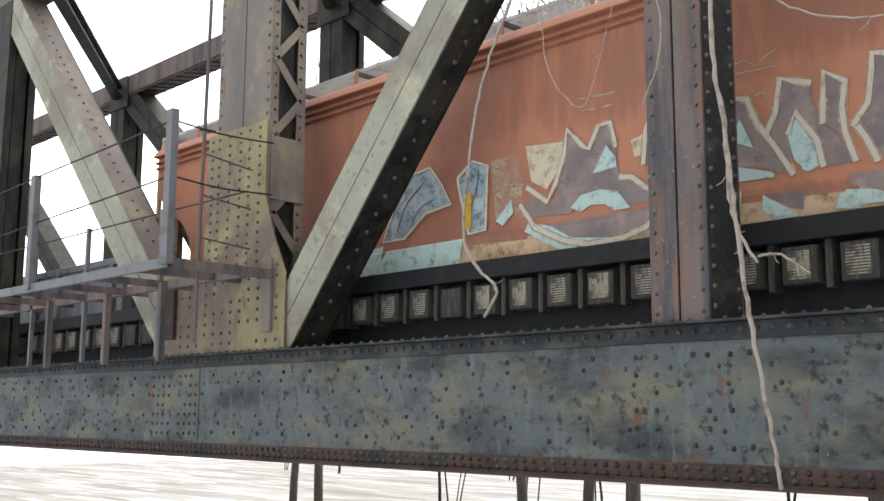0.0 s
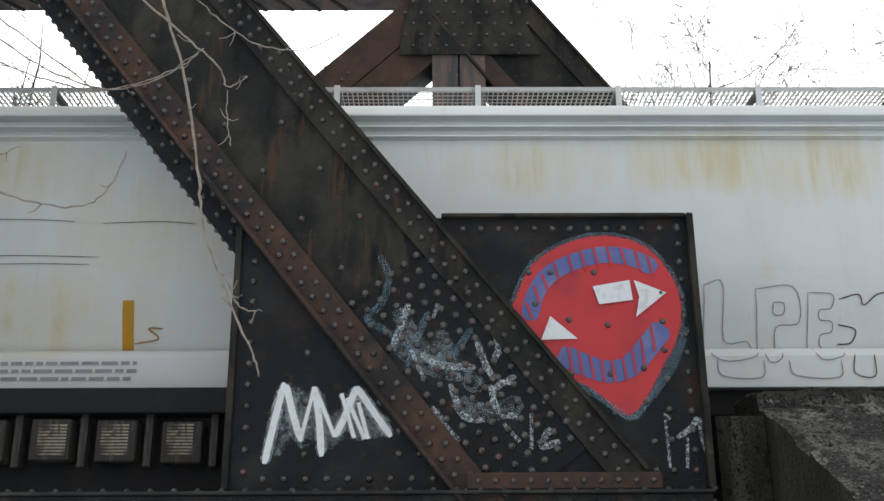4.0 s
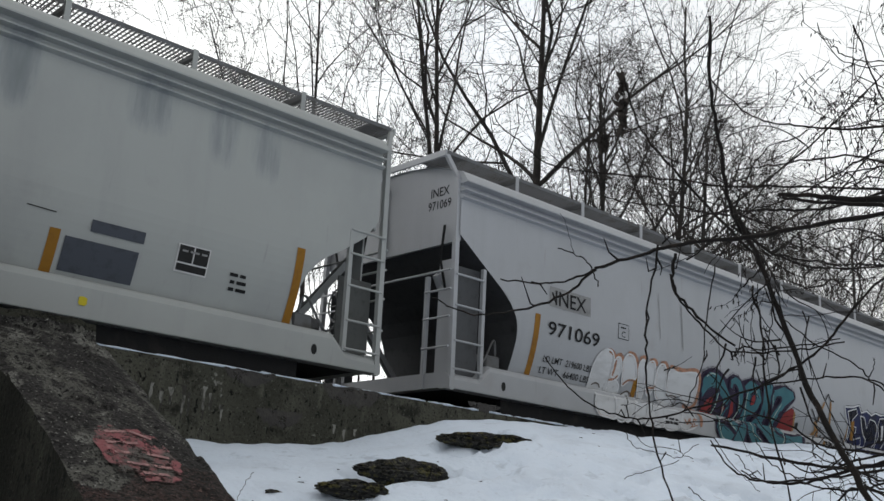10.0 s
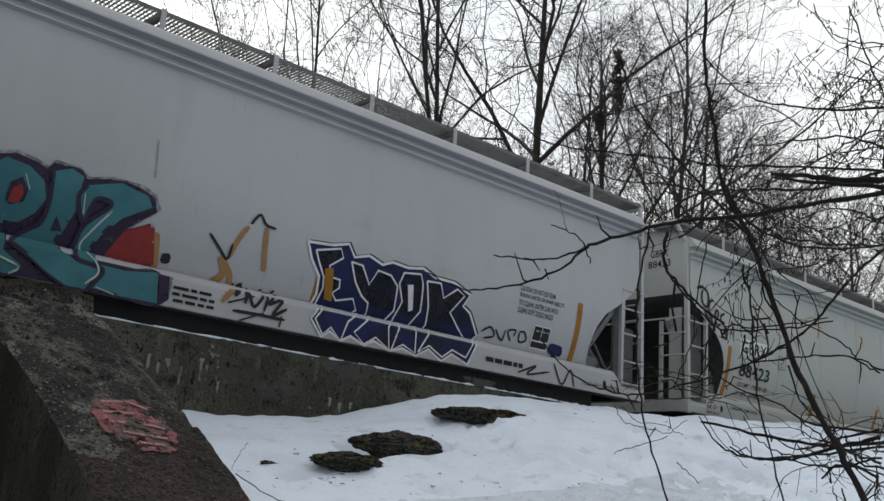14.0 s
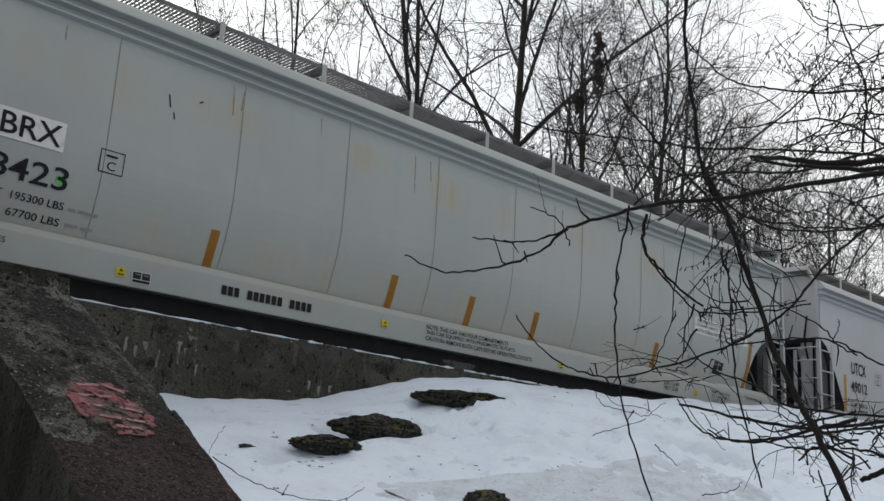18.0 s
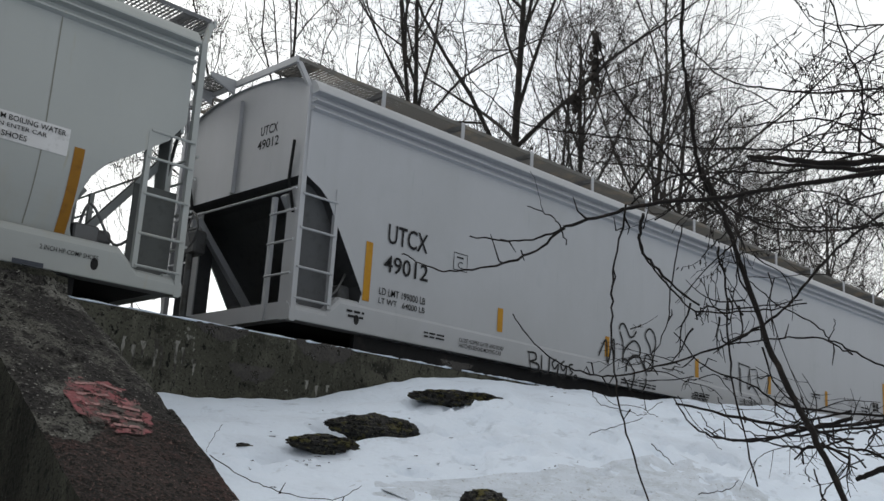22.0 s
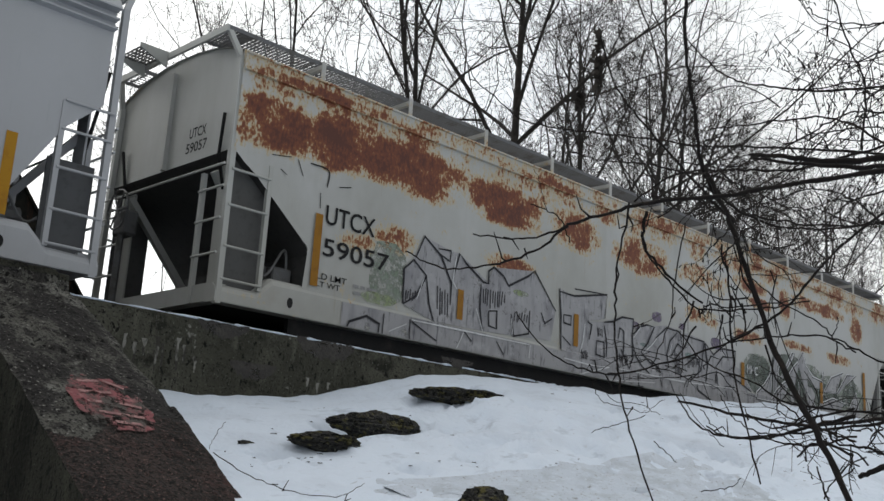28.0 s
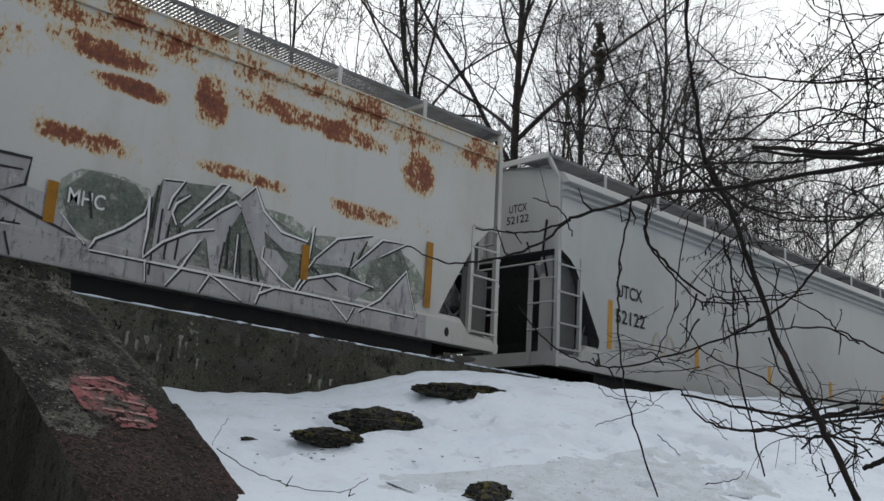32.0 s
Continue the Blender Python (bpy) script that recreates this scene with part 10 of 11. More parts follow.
    on_steel("spray_tag", "mist_blue", y, [[(-0.47, 4.66), (-0.39, 4.47), (-0.44, 4.22), (-0.6, 4.06)]], width=.065)
    on_steel("spray_tag", "mist_blue", y, [[(-0.6, 4.06), (-0.38, 3.93), (-0.1, 3.73)]], width=.065)
    on_steel("spray_tag", "mist_blue", y, [[(-0.02, 4.12), (-0.12, 3.89), (-0.22, 3.61)]], width=.065)
    on_steel("spray_tag", "mist_blue", y, [[(0.37, 3.97), (0.19, 3.73), (-0.02, 3.61)]], width=.065)
    on_steel("spray_tag", "mist_white", y - .002, [[(-0.2, 4.2), (-0.28, 3.97), (-0.34, 3.81)]], width=.06)
    on_steel("spray_tag", "mist_white", y - .002, [[(0.06, 4.2), (0.02, 4.06)]], width=.06)
    on_steel("spray_tag", "mist_white", y - .002, [[(0.41, 3.85), (0.48, 3.65), (0.56, 3.49)]], width=.06)
    on_steel("spray_tag", "mist_white", y - .002, [[(-0.1, 3.73), (0.09, 3.63), (0.4, 3.61)]], width=.06)
    on_steel("spray_tag", "mist_white", y - .002, [[(0.17, 3.46), (0.28, 3.18), (0.47, 3.14)]], width=.06)
    on_steel("spray_tag", "mist_white", y - .002, [[(0.52, 3.45), (0.59, 3.22), (0.78, 3.16)]], width=.06)
    on_steel("spray_tag", "mist_white", y - .002, [[(0.75, 3.53), (0.56, 3.41), (0.55, 3.26)]], width=.06)
    on_steel("spray_tag", "mist_white", y - .002, [[(0.88, 3.2), (0.87, 2.88)]], width=.06)
    on_steel("spray_tag", "mist_white", y - .002, [[(1.04, 3.07), (0.96, 2.91), (1.12, 2.95)]], width=.06)
    on_steel("spray_tag", "mist_white", y - .002, [[(0.57, 4.01), (0.6, 3.77), (0.56, 3.69)]], width=.06)
    on_steel("spray_tag", "mist_white", y - .002, [[(0.01, 3.26), (0.13, 3.07), (0.24, 2.95)]], width=.06)
    on_steel("spray_tag", "mist_white", y - .002, [[(0.63, 3.11), (0.77, 2.95)]], width=.06)
    on_steel("spray_tag", "mist_white", y - .002, [[(0.6, 3.49), (0.75, 3.45)]], width=.06)
    on_steel("spray_tag", "mist_white", y - .002, [[(-0.18, 3.77), (-0.06, 3.5)]], width=.06)
    on_steel("spray_tag", "mist_white", 9.122, [[(2.06, 3.14), (2.07, 2.72)]], width=.05)
    on_steel("spray_tag", "mist_white", 9.122, [[(2.15, 2.98), (2.27, 3.06), (2.35, 3.14), (2.39, 2.87)]], width=.05)
    on_steel("spray_tag", "mist_white", 9.122, [[(2.24, 2.98), (2.22, 2.72)]], width=.05)
    on_steel("spray_tag", "mist_white", 9.122, [[(2.05, 3.2), (2.1, 3.14)]], width=.05)
    on_steel("spray_tag", "mist_white", 9.122, [[(2.4, 2.79), (2.39, 2.74)]], width=.05)
    # faded pink letters on the wing wall's slope
    bm = bmesh.new()
    patch(bm, blob(3.32, 6.84, 3.9, 7.5, 3, 36, .1))
    lay_on_slope(bm, .02)
    th = tagged(part("paint_patch", bm, M["pink_paint"]), "faded pink paint patch on the wing wall", "paint patch")
    for k, line in enumerate(([(3.44, 7.4), (3.62, 7.43)], [(3.66, 7.44), (3.8, 7.36)], [(3.4, 7.26), (3.66, 7.28)], [(3.42, 7.14), (3.58, 7.15)], [(3.64, 7.16), (3.84, 7.12)], [(3.46, 7.02), (3.8, 6.99)], [(3.54, 6.91), (3.74, 6.9)])):
        bm = bmesh.new()
        ribbon(bm, line, .055, smooth=False)
        lay_on_slope(bm, .026 + .001 * k)
        part("paint_stroke", bm, M["pink_stroke"], th)


steel_paint()


def limb(pts, r0, r1):
    """One bare branch with knots and side twigs."""
    k = .47 + .1 * min(1, max(0, (max(r0, r1) - .011) / .01))
    r0, r1 = r0 * k, r1 * k
    p = spline(pts, 6)
    n = len(p)
    rnd = random.Random(int(abs(pts[0][0] * 917 + pts[-1][2] * 131)))
    th = empty("shrub_branch")
    bm = bmesh.new()
    tube(bm, [q + Vector((rnd.uniform(-1, 1), rnd.uniform(-1, 1), rnd.uniform(-1, 1))) * .006 for q in p], [(r0 + (r1 - r0) * k / (n - 1)) * rnd.uniform(.86, 1.16) for k in range(n)], 6)
    part("stem", bm, M["twig"], th, smooth=True)
    length = sum((b - a).length for a, b in zip(p, p[1:]))
    for k in range(int(length * 2.4)):
        i = rnd.randrange(1, n - 1)
        d = Vector((rnd.uniform(-1, 1), rnd.uniform(-.4, .4), rnd.uniform(-.7, 1))).normalized()
        L = rnd.uniform(.015, .1)
        a = p[i]
        bm = bmesh.new()
        b = a + d * L * .5 + Vector((rnd.uniform(-.03, .03), 0, rnd.uniform(-.03, .03)))
        tube(bm, [a, b, a + d * L + Vector((0, 0, rnd.uniform(-.05, .08)))], [min(r0, .006), .004, .002], 4)
        part("side_twig", bm, M["twig"], th)
    tagged(th, "thin dark bare branch of the shrub", "branch", "shrub branches")


def vine(pts, r0, r1):
    p = spline(pts, 7)
    n = len(p)
    rnd = random.Random(int(abs(pts[0][0] * 517 + pts[-1][2] * 231)))
    r0, r1 = r0 * .8, r1 * .8
    th = empty("hanging_vine")
    bm = bmesh.new()
    tube(bm, [q + Vector((rnd.uniform(-1, 1), rnd.uniform(-1, 1), rnd.uniform(-1, 1))) * .008 for q in p], [(r0 + (r1 - r0) * k / (n - 1)) * rnd.uniform(.8, 1.2) for k in range(n)], 6)
    part("stem", bm, M["vine"], th, smooth=True)
    for k in range(3):
        i = rnd.randrange(1, n - 1)
        d = Vector((rnd.uniform(-1, 1), rnd.uniform(-.3, .3), rnd.uniform(-1, .4))).normalized()
        L = rnd.uniform(.05, .16)
        bm = bmesh.new()
        tube(bm, [p[i], p[i] + d * L * .5 + Vector((0, 0, -.02)), p[i] + d * L], [.006, .004, .003], 4)
        part("tendril", bm, M["vine"], th)
    tagged(th, "pale dry vine hanging beside the truss", "vine", "vines on the bridge")


# ---- bare shrub beside the camera ----
limb([(4.43, 1.74, 3.14), (4.3, 2.07, 3.11), (4.14, 2.4, 3.06), (3.94, 2.73, 3.02), (3.85, 2.88, 2.98), (3.73, 3.06, 2.91)], 0.022, 0.012)
limb([(3.73, 3.06, 2.91), (3.67, 3.15, 2.86), (3.59, 3.25, 2.84), (3.44, 3.41, 2.85)], 0.012, 0.007)
limb([(3.73, 3.06, 2.91), (3.67, 3.18, 2.8), (3.56, 3.33, 2.72), (3.41, 3.49, 2.68), (3.3, 3.59, 2.71), (3.23, 3.64, 2.75)], 0.013, 0.006)
limb([(3.75, 3.06, 2.83), (3.71, 3.08, 2.93), (3.65, 3.12, 2.97), (3.6, 3.18, 3.0)], 0.008, 0.006)
limb([(3.65, 3.13, 2.98), (3.61, 3.13, 3.07), (3.57, 3.14, 3.16)], 0.004, 0.002)
limb([(4.85, 1.91, 3.35), (4.74, 2.19, 3.34), (4.64, 2.37, 3.37), (4.53, 2.55, 3.39)], 0.03, 0.018)
limb([(4.78, 1.88, 3.28), (4.68, 2.11, 3.28), (4.56, 2.33, 3.31), (4.46, 2.49, 3.34)], 0.022, 0.012)
limb([(3.72, 3.92, 4.21), (3.89, 3.91, 3.95), (4.03, 3.84, 3.84), (4.15, 3.77, 3.74), (4.34, 3.58, 3.69), (4.62, 3.24, 3.65), (4.78, 3.02, 3.61), (5.04, 2.58, 3.58), (5.29, 2.08, 3.51)], 0.005, 0.016)
limb([(3.84, 2.48, 4.07), (3.96, 2.56, 3.79), (4.07, 2.59, 3.55), (4.18, 2.61, 3.27), (4.25, 2.58, 3.12)], 0.014, 0.02)
limb([(4.19, 2.6, 3.24), (4.22, 2.48, 2.95), (4.24, 2.37, 2.61), (4.24, 2.24, 2.27), (4.22, 2.08, 1.98), (4.19, 1.91, 1.66)], 0.018, 0.025)
limb([(4.23, 2.77, 4.01), (4.38, 2.67, 3.85), (4.48, 2.56, 3.77), (4.57, 2.43, 3.74), (4.68, 2.24, 3.71), (4.84, 1.89, 3.7)], 0.006, 0.013)
limb([(4.51, 2.1, 4.17), (4.66, 2.08, 3.91), (4.77, 2.05, 3.7), (4.85, 2.12, 3.42)], 0.008, 0.012)
limb([(3.73, 2.7, 2.96), (3.76, 2.79, 2.67), (3.79, 2.81, 2.47), (3.83, 2.82, 2.22), (3.89, 2.79, 1.95), (3.96, 2.71, 1.64)], 0.011, 0.009)
limb([(3.86, 2.7, 2.96), (3.88, 2.73, 2.82), (3.95, 2.68, 2.7), (4.08, 2.54, 2.54)], 0.016, 0.011)
limb([(4.09, 2.55, 2.5), (4.1, 2.52, 2.54), (4.16, 2.42, 2.53), (4.3, 2.15, 2.57)], 0.011, 0.006)
limb([(4.05, 2.61, 2.93), (4.08, 2.69, 2.67), (4.1, 2.72, 2.49), (4.08, 2.81, 2.27)], 0.008, 0.005)
limb([(3.73, 3.36, 2.51), (3.81, 3.3, 2.39), (3.89, 3.22, 2.3), (3.99, 3.11, 2.25), (4.07, 3.0, 2.24), (4.23, 2.76, 2.32), (4.34, 2.55, 2.41), (4.43, 2.34, 2.54), (4.46, 2.21, 2.69), (4.5, 2.04, 2.87), (4.55, 1.79, 3.05)], 0.006, 0.014)
limb([(4.16, 2.49, 2.83), (4.22, 2.48, 2.62), (4.26, 2.5, 2.39), (4.31, 2.48, 2.11), (4.37, 2.42, 1.76)], 0.012, 0.008)
limb([(4.34, 2.55, 2.4), (4.47, 2.31, 2.44), (4.55, 2.15, 2.43), (4.62, 2.03, 2.36), (4.69, 1.89, 2.28)], 0.008, 0.01)
limb([(4.37, 2.86, 2.49), (4.47, 2.75, 2.33), (4.59, 2.57, 2.25), (4.68, 2.42, 2.15), (4.89, 1.97, 2.11)], 0.006, 0.012)
limb([(4.36, 3.13, 3.2), (4.46, 2.91, 3.34), (4.6, 2.67, 3.35), (4.76, 2.38, 3.35), (4.92, 1.93, 3.46)], 0.01, 0.014)
limb([(4.14, 3.21, 4.08), (4.27, 3.21, 3.86), (4.41, 3.14, 3.68), (4.68, 2.95, 3.34), (4.84, 2.81, 3.14)], 0.01, 0.016)
limb([(4.89, 2.97, 3.05), (4.92, 2.85, 3.17), (4.99, 2.56, 3.42), (5.02, 2.25, 3.74), (4.97, 2.01, 4.07)], 0.009, 0.007)
limb([(4.37, 2.72, 3.22), (4.54, 2.54, 3.06), (4.66, 2.34, 3.0), (4.84, 1.92, 3.02)], 0.012, 0.01)
limb([(5.2, 2.98, 3.18), (5.35, 2.75, 3.12), (5.4, 2.43, 3.44), (5.42, 2.19, 3.66)], 0.007, 0.006)
limb([(4.76, 2.41, 4.34), (4.87, 2.35, 4.2), (4.96, 2.21, 4.14), (5.05, 1.98, 4.16)], 0.005, 0.007)
limb([(5.25, 3.42, 2.25), (5.47, 3.07, 2.17), (5.64, 2.75, 2.14), (5.82, 2.35, 2.2)], 0.012, 0.02)
limb([(5.18, 3.19, 2.09), (5.26, 3.06, 2.04), (5.43, 2.74, 2.08), (5.63, 2.27, 2.16)], 0.008, 0.016)
limb([(5.01, 2.44, 2.13), (5.05, 2.38, 2.0), (5.12, 2.24, 1.97), (5.18, 2.1, 1.9)], 0.009, 0.014)
limb([(4.74, 2.13, 1.82), (4.78, 2.04, 1.86), (4.82, 1.93, 1.9)], 0.02, 0.03)
limb([(5.22, 3.97, 2.35), (5.28, 3.9, 2.26), (5.37, 3.78, 2.25), (5.44, 3.68, 2.19)], 0.005, 0.004)
limb([(4.83, 3.14, 2.24), (4.91, 3.05, 2.07), (4.98, 2.96, 1.96)], 0.006, 0.004)
limb([(4.3, 2.12, 1.84), (4.32, 2.09, 1.73), (4.33, 2.07, 1.68)], 0.008, 0.01)
limb([(4.37, 1.98, 1.84), (4.33, 2.07, 1.76), (4.32, 2.1, 1.7)], 0.006, 0.008)
limb([(2.98, 4.74, 1.76), (3.15, 4.63, 1.66), (3.3, 4.52, 1.6), (3.51, 4.36, 1.58), (3.62, 4.27, 1.66)], 0.006, 0.004)
limb([(3.34, 5.21, 1.96), (3.31, 5.24, 1.89), (3.28, 5.26, 1.8)], 0.004, 0.003)
limb([(4.41, 2.75, 1.71), (4.48, 2.64, 1.74), (4.51, 2.59, 1.79)], 0.006, 0.004)

limb([(3.8, 3.11, 3.31), (3.84, 2.93, 3.24), (3.89, 2.7, 3.19), (3.92, 2.51, 3.12), (3.89, 2.38, 3.09)], 0.006, 0.01)
limb([(3.99, 2.46, 3.34), (4.03, 2.31, 3.34), (4.06, 2.17, 3.34), (4.12, 1.97, 3.33), (4.16, 1.83, 3.27), (4.2, 1.72, 3.16)], 0.006, 0.011)
limb([(4.14, 2.82, 3.0), (4.17, 2.55, 3.18), (4.22, 2.3, 3.24), (4.24, 2.08, 3.32), (4.23, 1.9, 3.37), (4.24, 1.74, 3.34)], 0.008, 0.008)
limb([(4.28, 2.66, 3.25), (4.3, 2.5, 3.53), (4.39, 2.34, 3.61), (4.44, 2.24, 3.7)], 0.009, 0.004)
limb([(4.31, 2.63, 3.21), (4.31, 2.81, 3.12), (4.31, 2.94, 3.1), (4.28, 3.06, 3.2)], 0.008, 0.004)
limb([(4.22, 2.58, 3.2), (4.27, 2.41, 3.12), (4.34, 2.21, 2.99), (4.39, 2.06, 2.84)], 0.009, 0.006)
limb([(4.22, 2.6, 3.18), (4.25, 2.45, 3.01), (4.28, 2.22, 2.93), (4.3, 1.98, 2.88), (4.28, 1.77, 2.87)], 0.009, 0.01)
limb([(4.46, 2.64, 3.13), (4.51, 2.5, 2.98), (4.55, 2.3, 2.91), (4.59, 2.08, 2.9)], 0.007, 0.005)
limb([(4.23, 2.25, 3.03), (4.23, 2.08, 3.05), (4.25, 1.92, 2.99), (4.28, 1.77, 2.84)], 0.006, 0.009)
limb([(3.91, 1.96, 3.81), (3.91, 1.91, 3.74), (3.92, 1.83, 3.67), (3.94, 1.71, 3.63), (3.94, 1.6, 3.6)], 0.005, 0.008)
limb([(4.0, 1.88, 3.72), (4.06, 1.9, 3.66), (4.14, 1.87, 3.6), (4.21, 1.88, 3.53)], 0.006, 0.003)
limb([(3.98, 1.62, 3.51), (4.03, 1.77, 3.5), (4.12, 1.89, 3.46), (4.23, 2.0, 3.36)], 0.008, 0.003)
limb([(4.03, 1.64, 3.38), (4.1, 1.79, 3.34), (4.21, 1.89, 3.24), (4.3, 1.99, 3.2)], 0.008, 0.003)
limb([(4.07, 1.67, 3.27), (4.09, 1.82, 3.26), (4.13, 1.97, 3.22), (4.16, 2.09, 3.21), (4.15, 2.18, 3.32)], 0.008, 0.003)
limb([(4.22, 2.29, 3.33), (4.2, 2.14, 3.27), (4.17, 1.94, 3.28), (4.17, 1.71, 3.24)], 0.004, 0.008)
limb([(4.36, 2.98, 3.47), (4.45, 2.85, 3.6), (4.48, 2.78, 3.76), (4.57, 2.63, 3.9), (4.57, 2.59, 4.06)], 0.007, 0.003)
limb([(4.21, 3.07, 3.64), (4.25, 2.9, 3.55), (4.3, 2.71, 3.42), (4.34, 2.57, 3.23), (4.34, 2.44, 3.09)], 0.006, 0.008)
limb([(4.16, 1.71, 2.97), (4.17, 1.88, 2.94), (4.21, 2.02, 2.86), (4.24, 2.15, 2.79)], 0.009, 0.005)
limb([(4.16, 2.45, 2.82), (4.16, 2.49, 2.73), (4.18, 2.52, 2.58), (4.21, 2.52, 2.44)], 0.006, 0.003)
limb([(4.17, 2.43, 2.82), (4.21, 2.42, 2.7), (4.22, 2.46, 2.56), (4.25, 2.47, 2.37)], 0.007, 0.003)
limb([(4.2, 2.39, 2.8), (4.24, 2.38, 2.68), (4.25, 2.41, 2.55)], 0.006, 0.003)
limb([(4.15, 2.48, 2.78), (4.2, 2.45, 2.66), (4.26, 2.39, 2.56), (4.29, 2.38, 2.44)], 0.006, 0.003)
limb([(4.16, 2.94, 2.96), (4.16, 2.91, 2.86), (4.18, 2.83, 2.74), (4.22, 2.73, 2.62), (4.24, 2.63, 2.55), (4.32, 2.39, 2.55), (4.37, 2.17, 2.57)], 0.012, 0.007)
limb([(4.24, 2.63, 2.55), (4.25, 2.63, 2.49)], 0.007, 0.004)
limb([(4.24, 2.38, 2.68), (4.26, 2.27, 2.57), (4.31, 2.1, 2.46), (4.31, 2.02, 2.37), (4.31, 1.93, 2.32)], 0.006, 0.009)
limb([(4.34, 2.06, 2.39), (4.35, 2.03, 2.46), (4.34, 2.03, 2.49)], 0.006, 0.003)
limb([(4.38, 3.39, 2.24), (4.41, 3.33, 2.15), (4.47, 3.21, 2.12), (4.5, 3.13, 2.1), (4.52, 3.03, 2.17)], 0.005, 0.003)
limb([(4.48, 3.46, 2.0), (4.52, 3.32, 2.04), (4.56, 3.17, 2.09)], 0.004, 0.004)
limb([(4.59, 3.14, 1.96), (4.63, 3.09, 1.91), (4.66, 3.05, 1.86)], 0.006, 0.004)
limb([(4.47, 2.93, 2.18), (4.45, 2.79, 2.03), (4.45, 2.61, 1.97), (4.45, 2.42, 1.97), (4.45, 2.18, 2.03), (4.42, 2.0, 2.06)], 0.006, 0.018)
limb([(4.54, 2.83, 2.12), (4.54, 2.75, 2.02), (4.54, 2.66, 1.97)], 0.005, 0.006)
limb([(4.5, 2.7, 2.18), (4.48, 2.62, 2.07), (4.48, 2.49, 2.0), (4.47, 2.37, 1.98)], 0.005, 0.008)
limb([(4.48, 2.55, 2.09), (4.45, 2.4, 2.01), (4.44, 2.21, 2.05), (4.42, 2.0, 2.09)], 0.006, 0.012)
limb([(4.45, 2.38, 2.15), (4.41, 2.25, 2.06), (4.39, 2.08, 1.98), (4.34, 1.96, 1.94)], 0.006, 0.012)
limb([(4.42, 2.46, 1.99), (4.38, 2.33, 1.94), (4.37, 2.14, 1.93), (4.34, 1.96, 1.97)], 0.006, 0.012)
limb([(4.42, 2.27, 1.88), (4.36, 2.14, 1.94), (4.34, 1.97, 1.89)], 0.008, 0.014)
limb([(4.44, 2.23, 1.84), (4.45, 2.21, 1.79)], 0.006, 0.006)


# ---- pale vines hanging before the truss ----
vine([(-4.47, 7.6, 6.93), (-4.44, 7.6, 6.01), (-4.39, 7.6, 5.44), (-4.39, 7.6, 4.64), (-4.3, 7.6, 3.91), (-4.23, 7.6, 3.16), (-4.15, 7.6, 2.4), (-4.01, 7.6, 1.55), (-3.94, 7.6, 1.04)], 0.03, 0.022)
vine([(-4.3, 7.6, 3.91), (-4.28, 7.6, 3.36), (-4.2, 7.6, 3.06), (-4.06, 7.6, 2.81)], 0.022, 0.018)
vine([(-4.11, 7.7, 2.88), (-3.91, 7.7, 2.87), (-3.67, 7.7, 2.7)], 0.016, 0.01)
vine([(-6.28, 7.9, 7.16), (-6.49, 7.9, 6.7), (-6.74, 7.9, 6.24), (-7.14, 7.9, 5.55), (-7.39, 7.9, 4.96), (-7.54, 7.9, 4.23), (-7.61, 7.9, 3.5), (-7.43, 7.9, 3.13), (-7.14, 7.9, 2.88), (-7.31, 7.9, 2.6)], 0.018, 0.022)
vine([(-6.71, 7.9, 6.36), (-6.52, 7.9, 5.68), (-6.42, 7.9, 5.04), (-6.04, 7.9, 4.57), (-5.84, 7.9, 4.88), (-5.59, 7.9, 5.6)], 0.008, 0.006)
vine([(-4.44, 7.4, 6.09), (-4.24, 7.4, 5.6), (-4.05, 7.4, 5.23), (-3.58, 7.4, 4.77), (-3.09, 7.4, 4.54), (-2.67, 7.4, 4.49), (-2.47, 7.4, 4.63), (-2.35, 7.4, 4.95)], 0.012, 0.007)
vine([(-3.78, 7.4, 4.94), (-3.42, 7.4, 4.89), (-3.18, 7.4, 4.99)], 0.008, 0.005)
vine([(-5.37, 8.0, 4.48), (-5.15, 8.0, 5.07), (-5.26, 8.0, 6.03), (-5.07, 8.0, 6.71)], 0.012, 0.012)
vine([(-6.04, 7.7, 7.76), (-5.56, 7.7, 7.01), (-5.07, 7.7, 6.54), (-4.55, 7.7, 6.21), (-3.94, 7.7, 5.71)], 0.01, 0.006)
vine([(-6.17, 7.7, 7.65), (-5.75, 7.7, 6.91), (-5.31, 7.7, 6.4), (-4.76, 7.7, 5.74), (-4.63, 7.7, 5.67)], 0.016, 0.016)
vine([(-4.69, 7.6, 5.69), (-4.23, 7.6, 5.68), (-3.79, 7.6, 5.92), (-3.29, 7.6, 5.73), (-2.71, 7.6, 5.58), (-2.21, 7.6, 5.71), (-1.86, 7.6, 5.97)], 0.01, 0.006)
vine([(-3.87, 7.7, 6.62), (-3.81, 7.7, 6.67), (-3.65, 7.7, 6.94)], 0.008, 0.006)
vine([(-4.44, 7.8, 7.35), (-4.28, 7.8, 6.82), (-4.22, 7.8, 6.26), (-4.46, 7.8, 5.83)], 0.018, 0.014)
vine([(-4.69, 7.7, 7.28), (-4.11, 7.7, 6.67), (-3.86, 7.7, 6.47), (-3.4, 7.7, 6.13), (-2.75, 7.7, 5.63)], 0.012, 0.008)
vine([(-5.21, 7.8, 7.45), (-5.22, 7.8, 6.87), (-5.04, 7.8, 6.28), (-4.82, 7.8, 5.8)], 0.01, 0.008)
vine([(-5.44, 7.8, 7.1), (-4.96, 7.8, 6.76), (-4.39, 7.8, 6.59), (-3.92, 7.8, 6.75)], 0.008, 0.006)
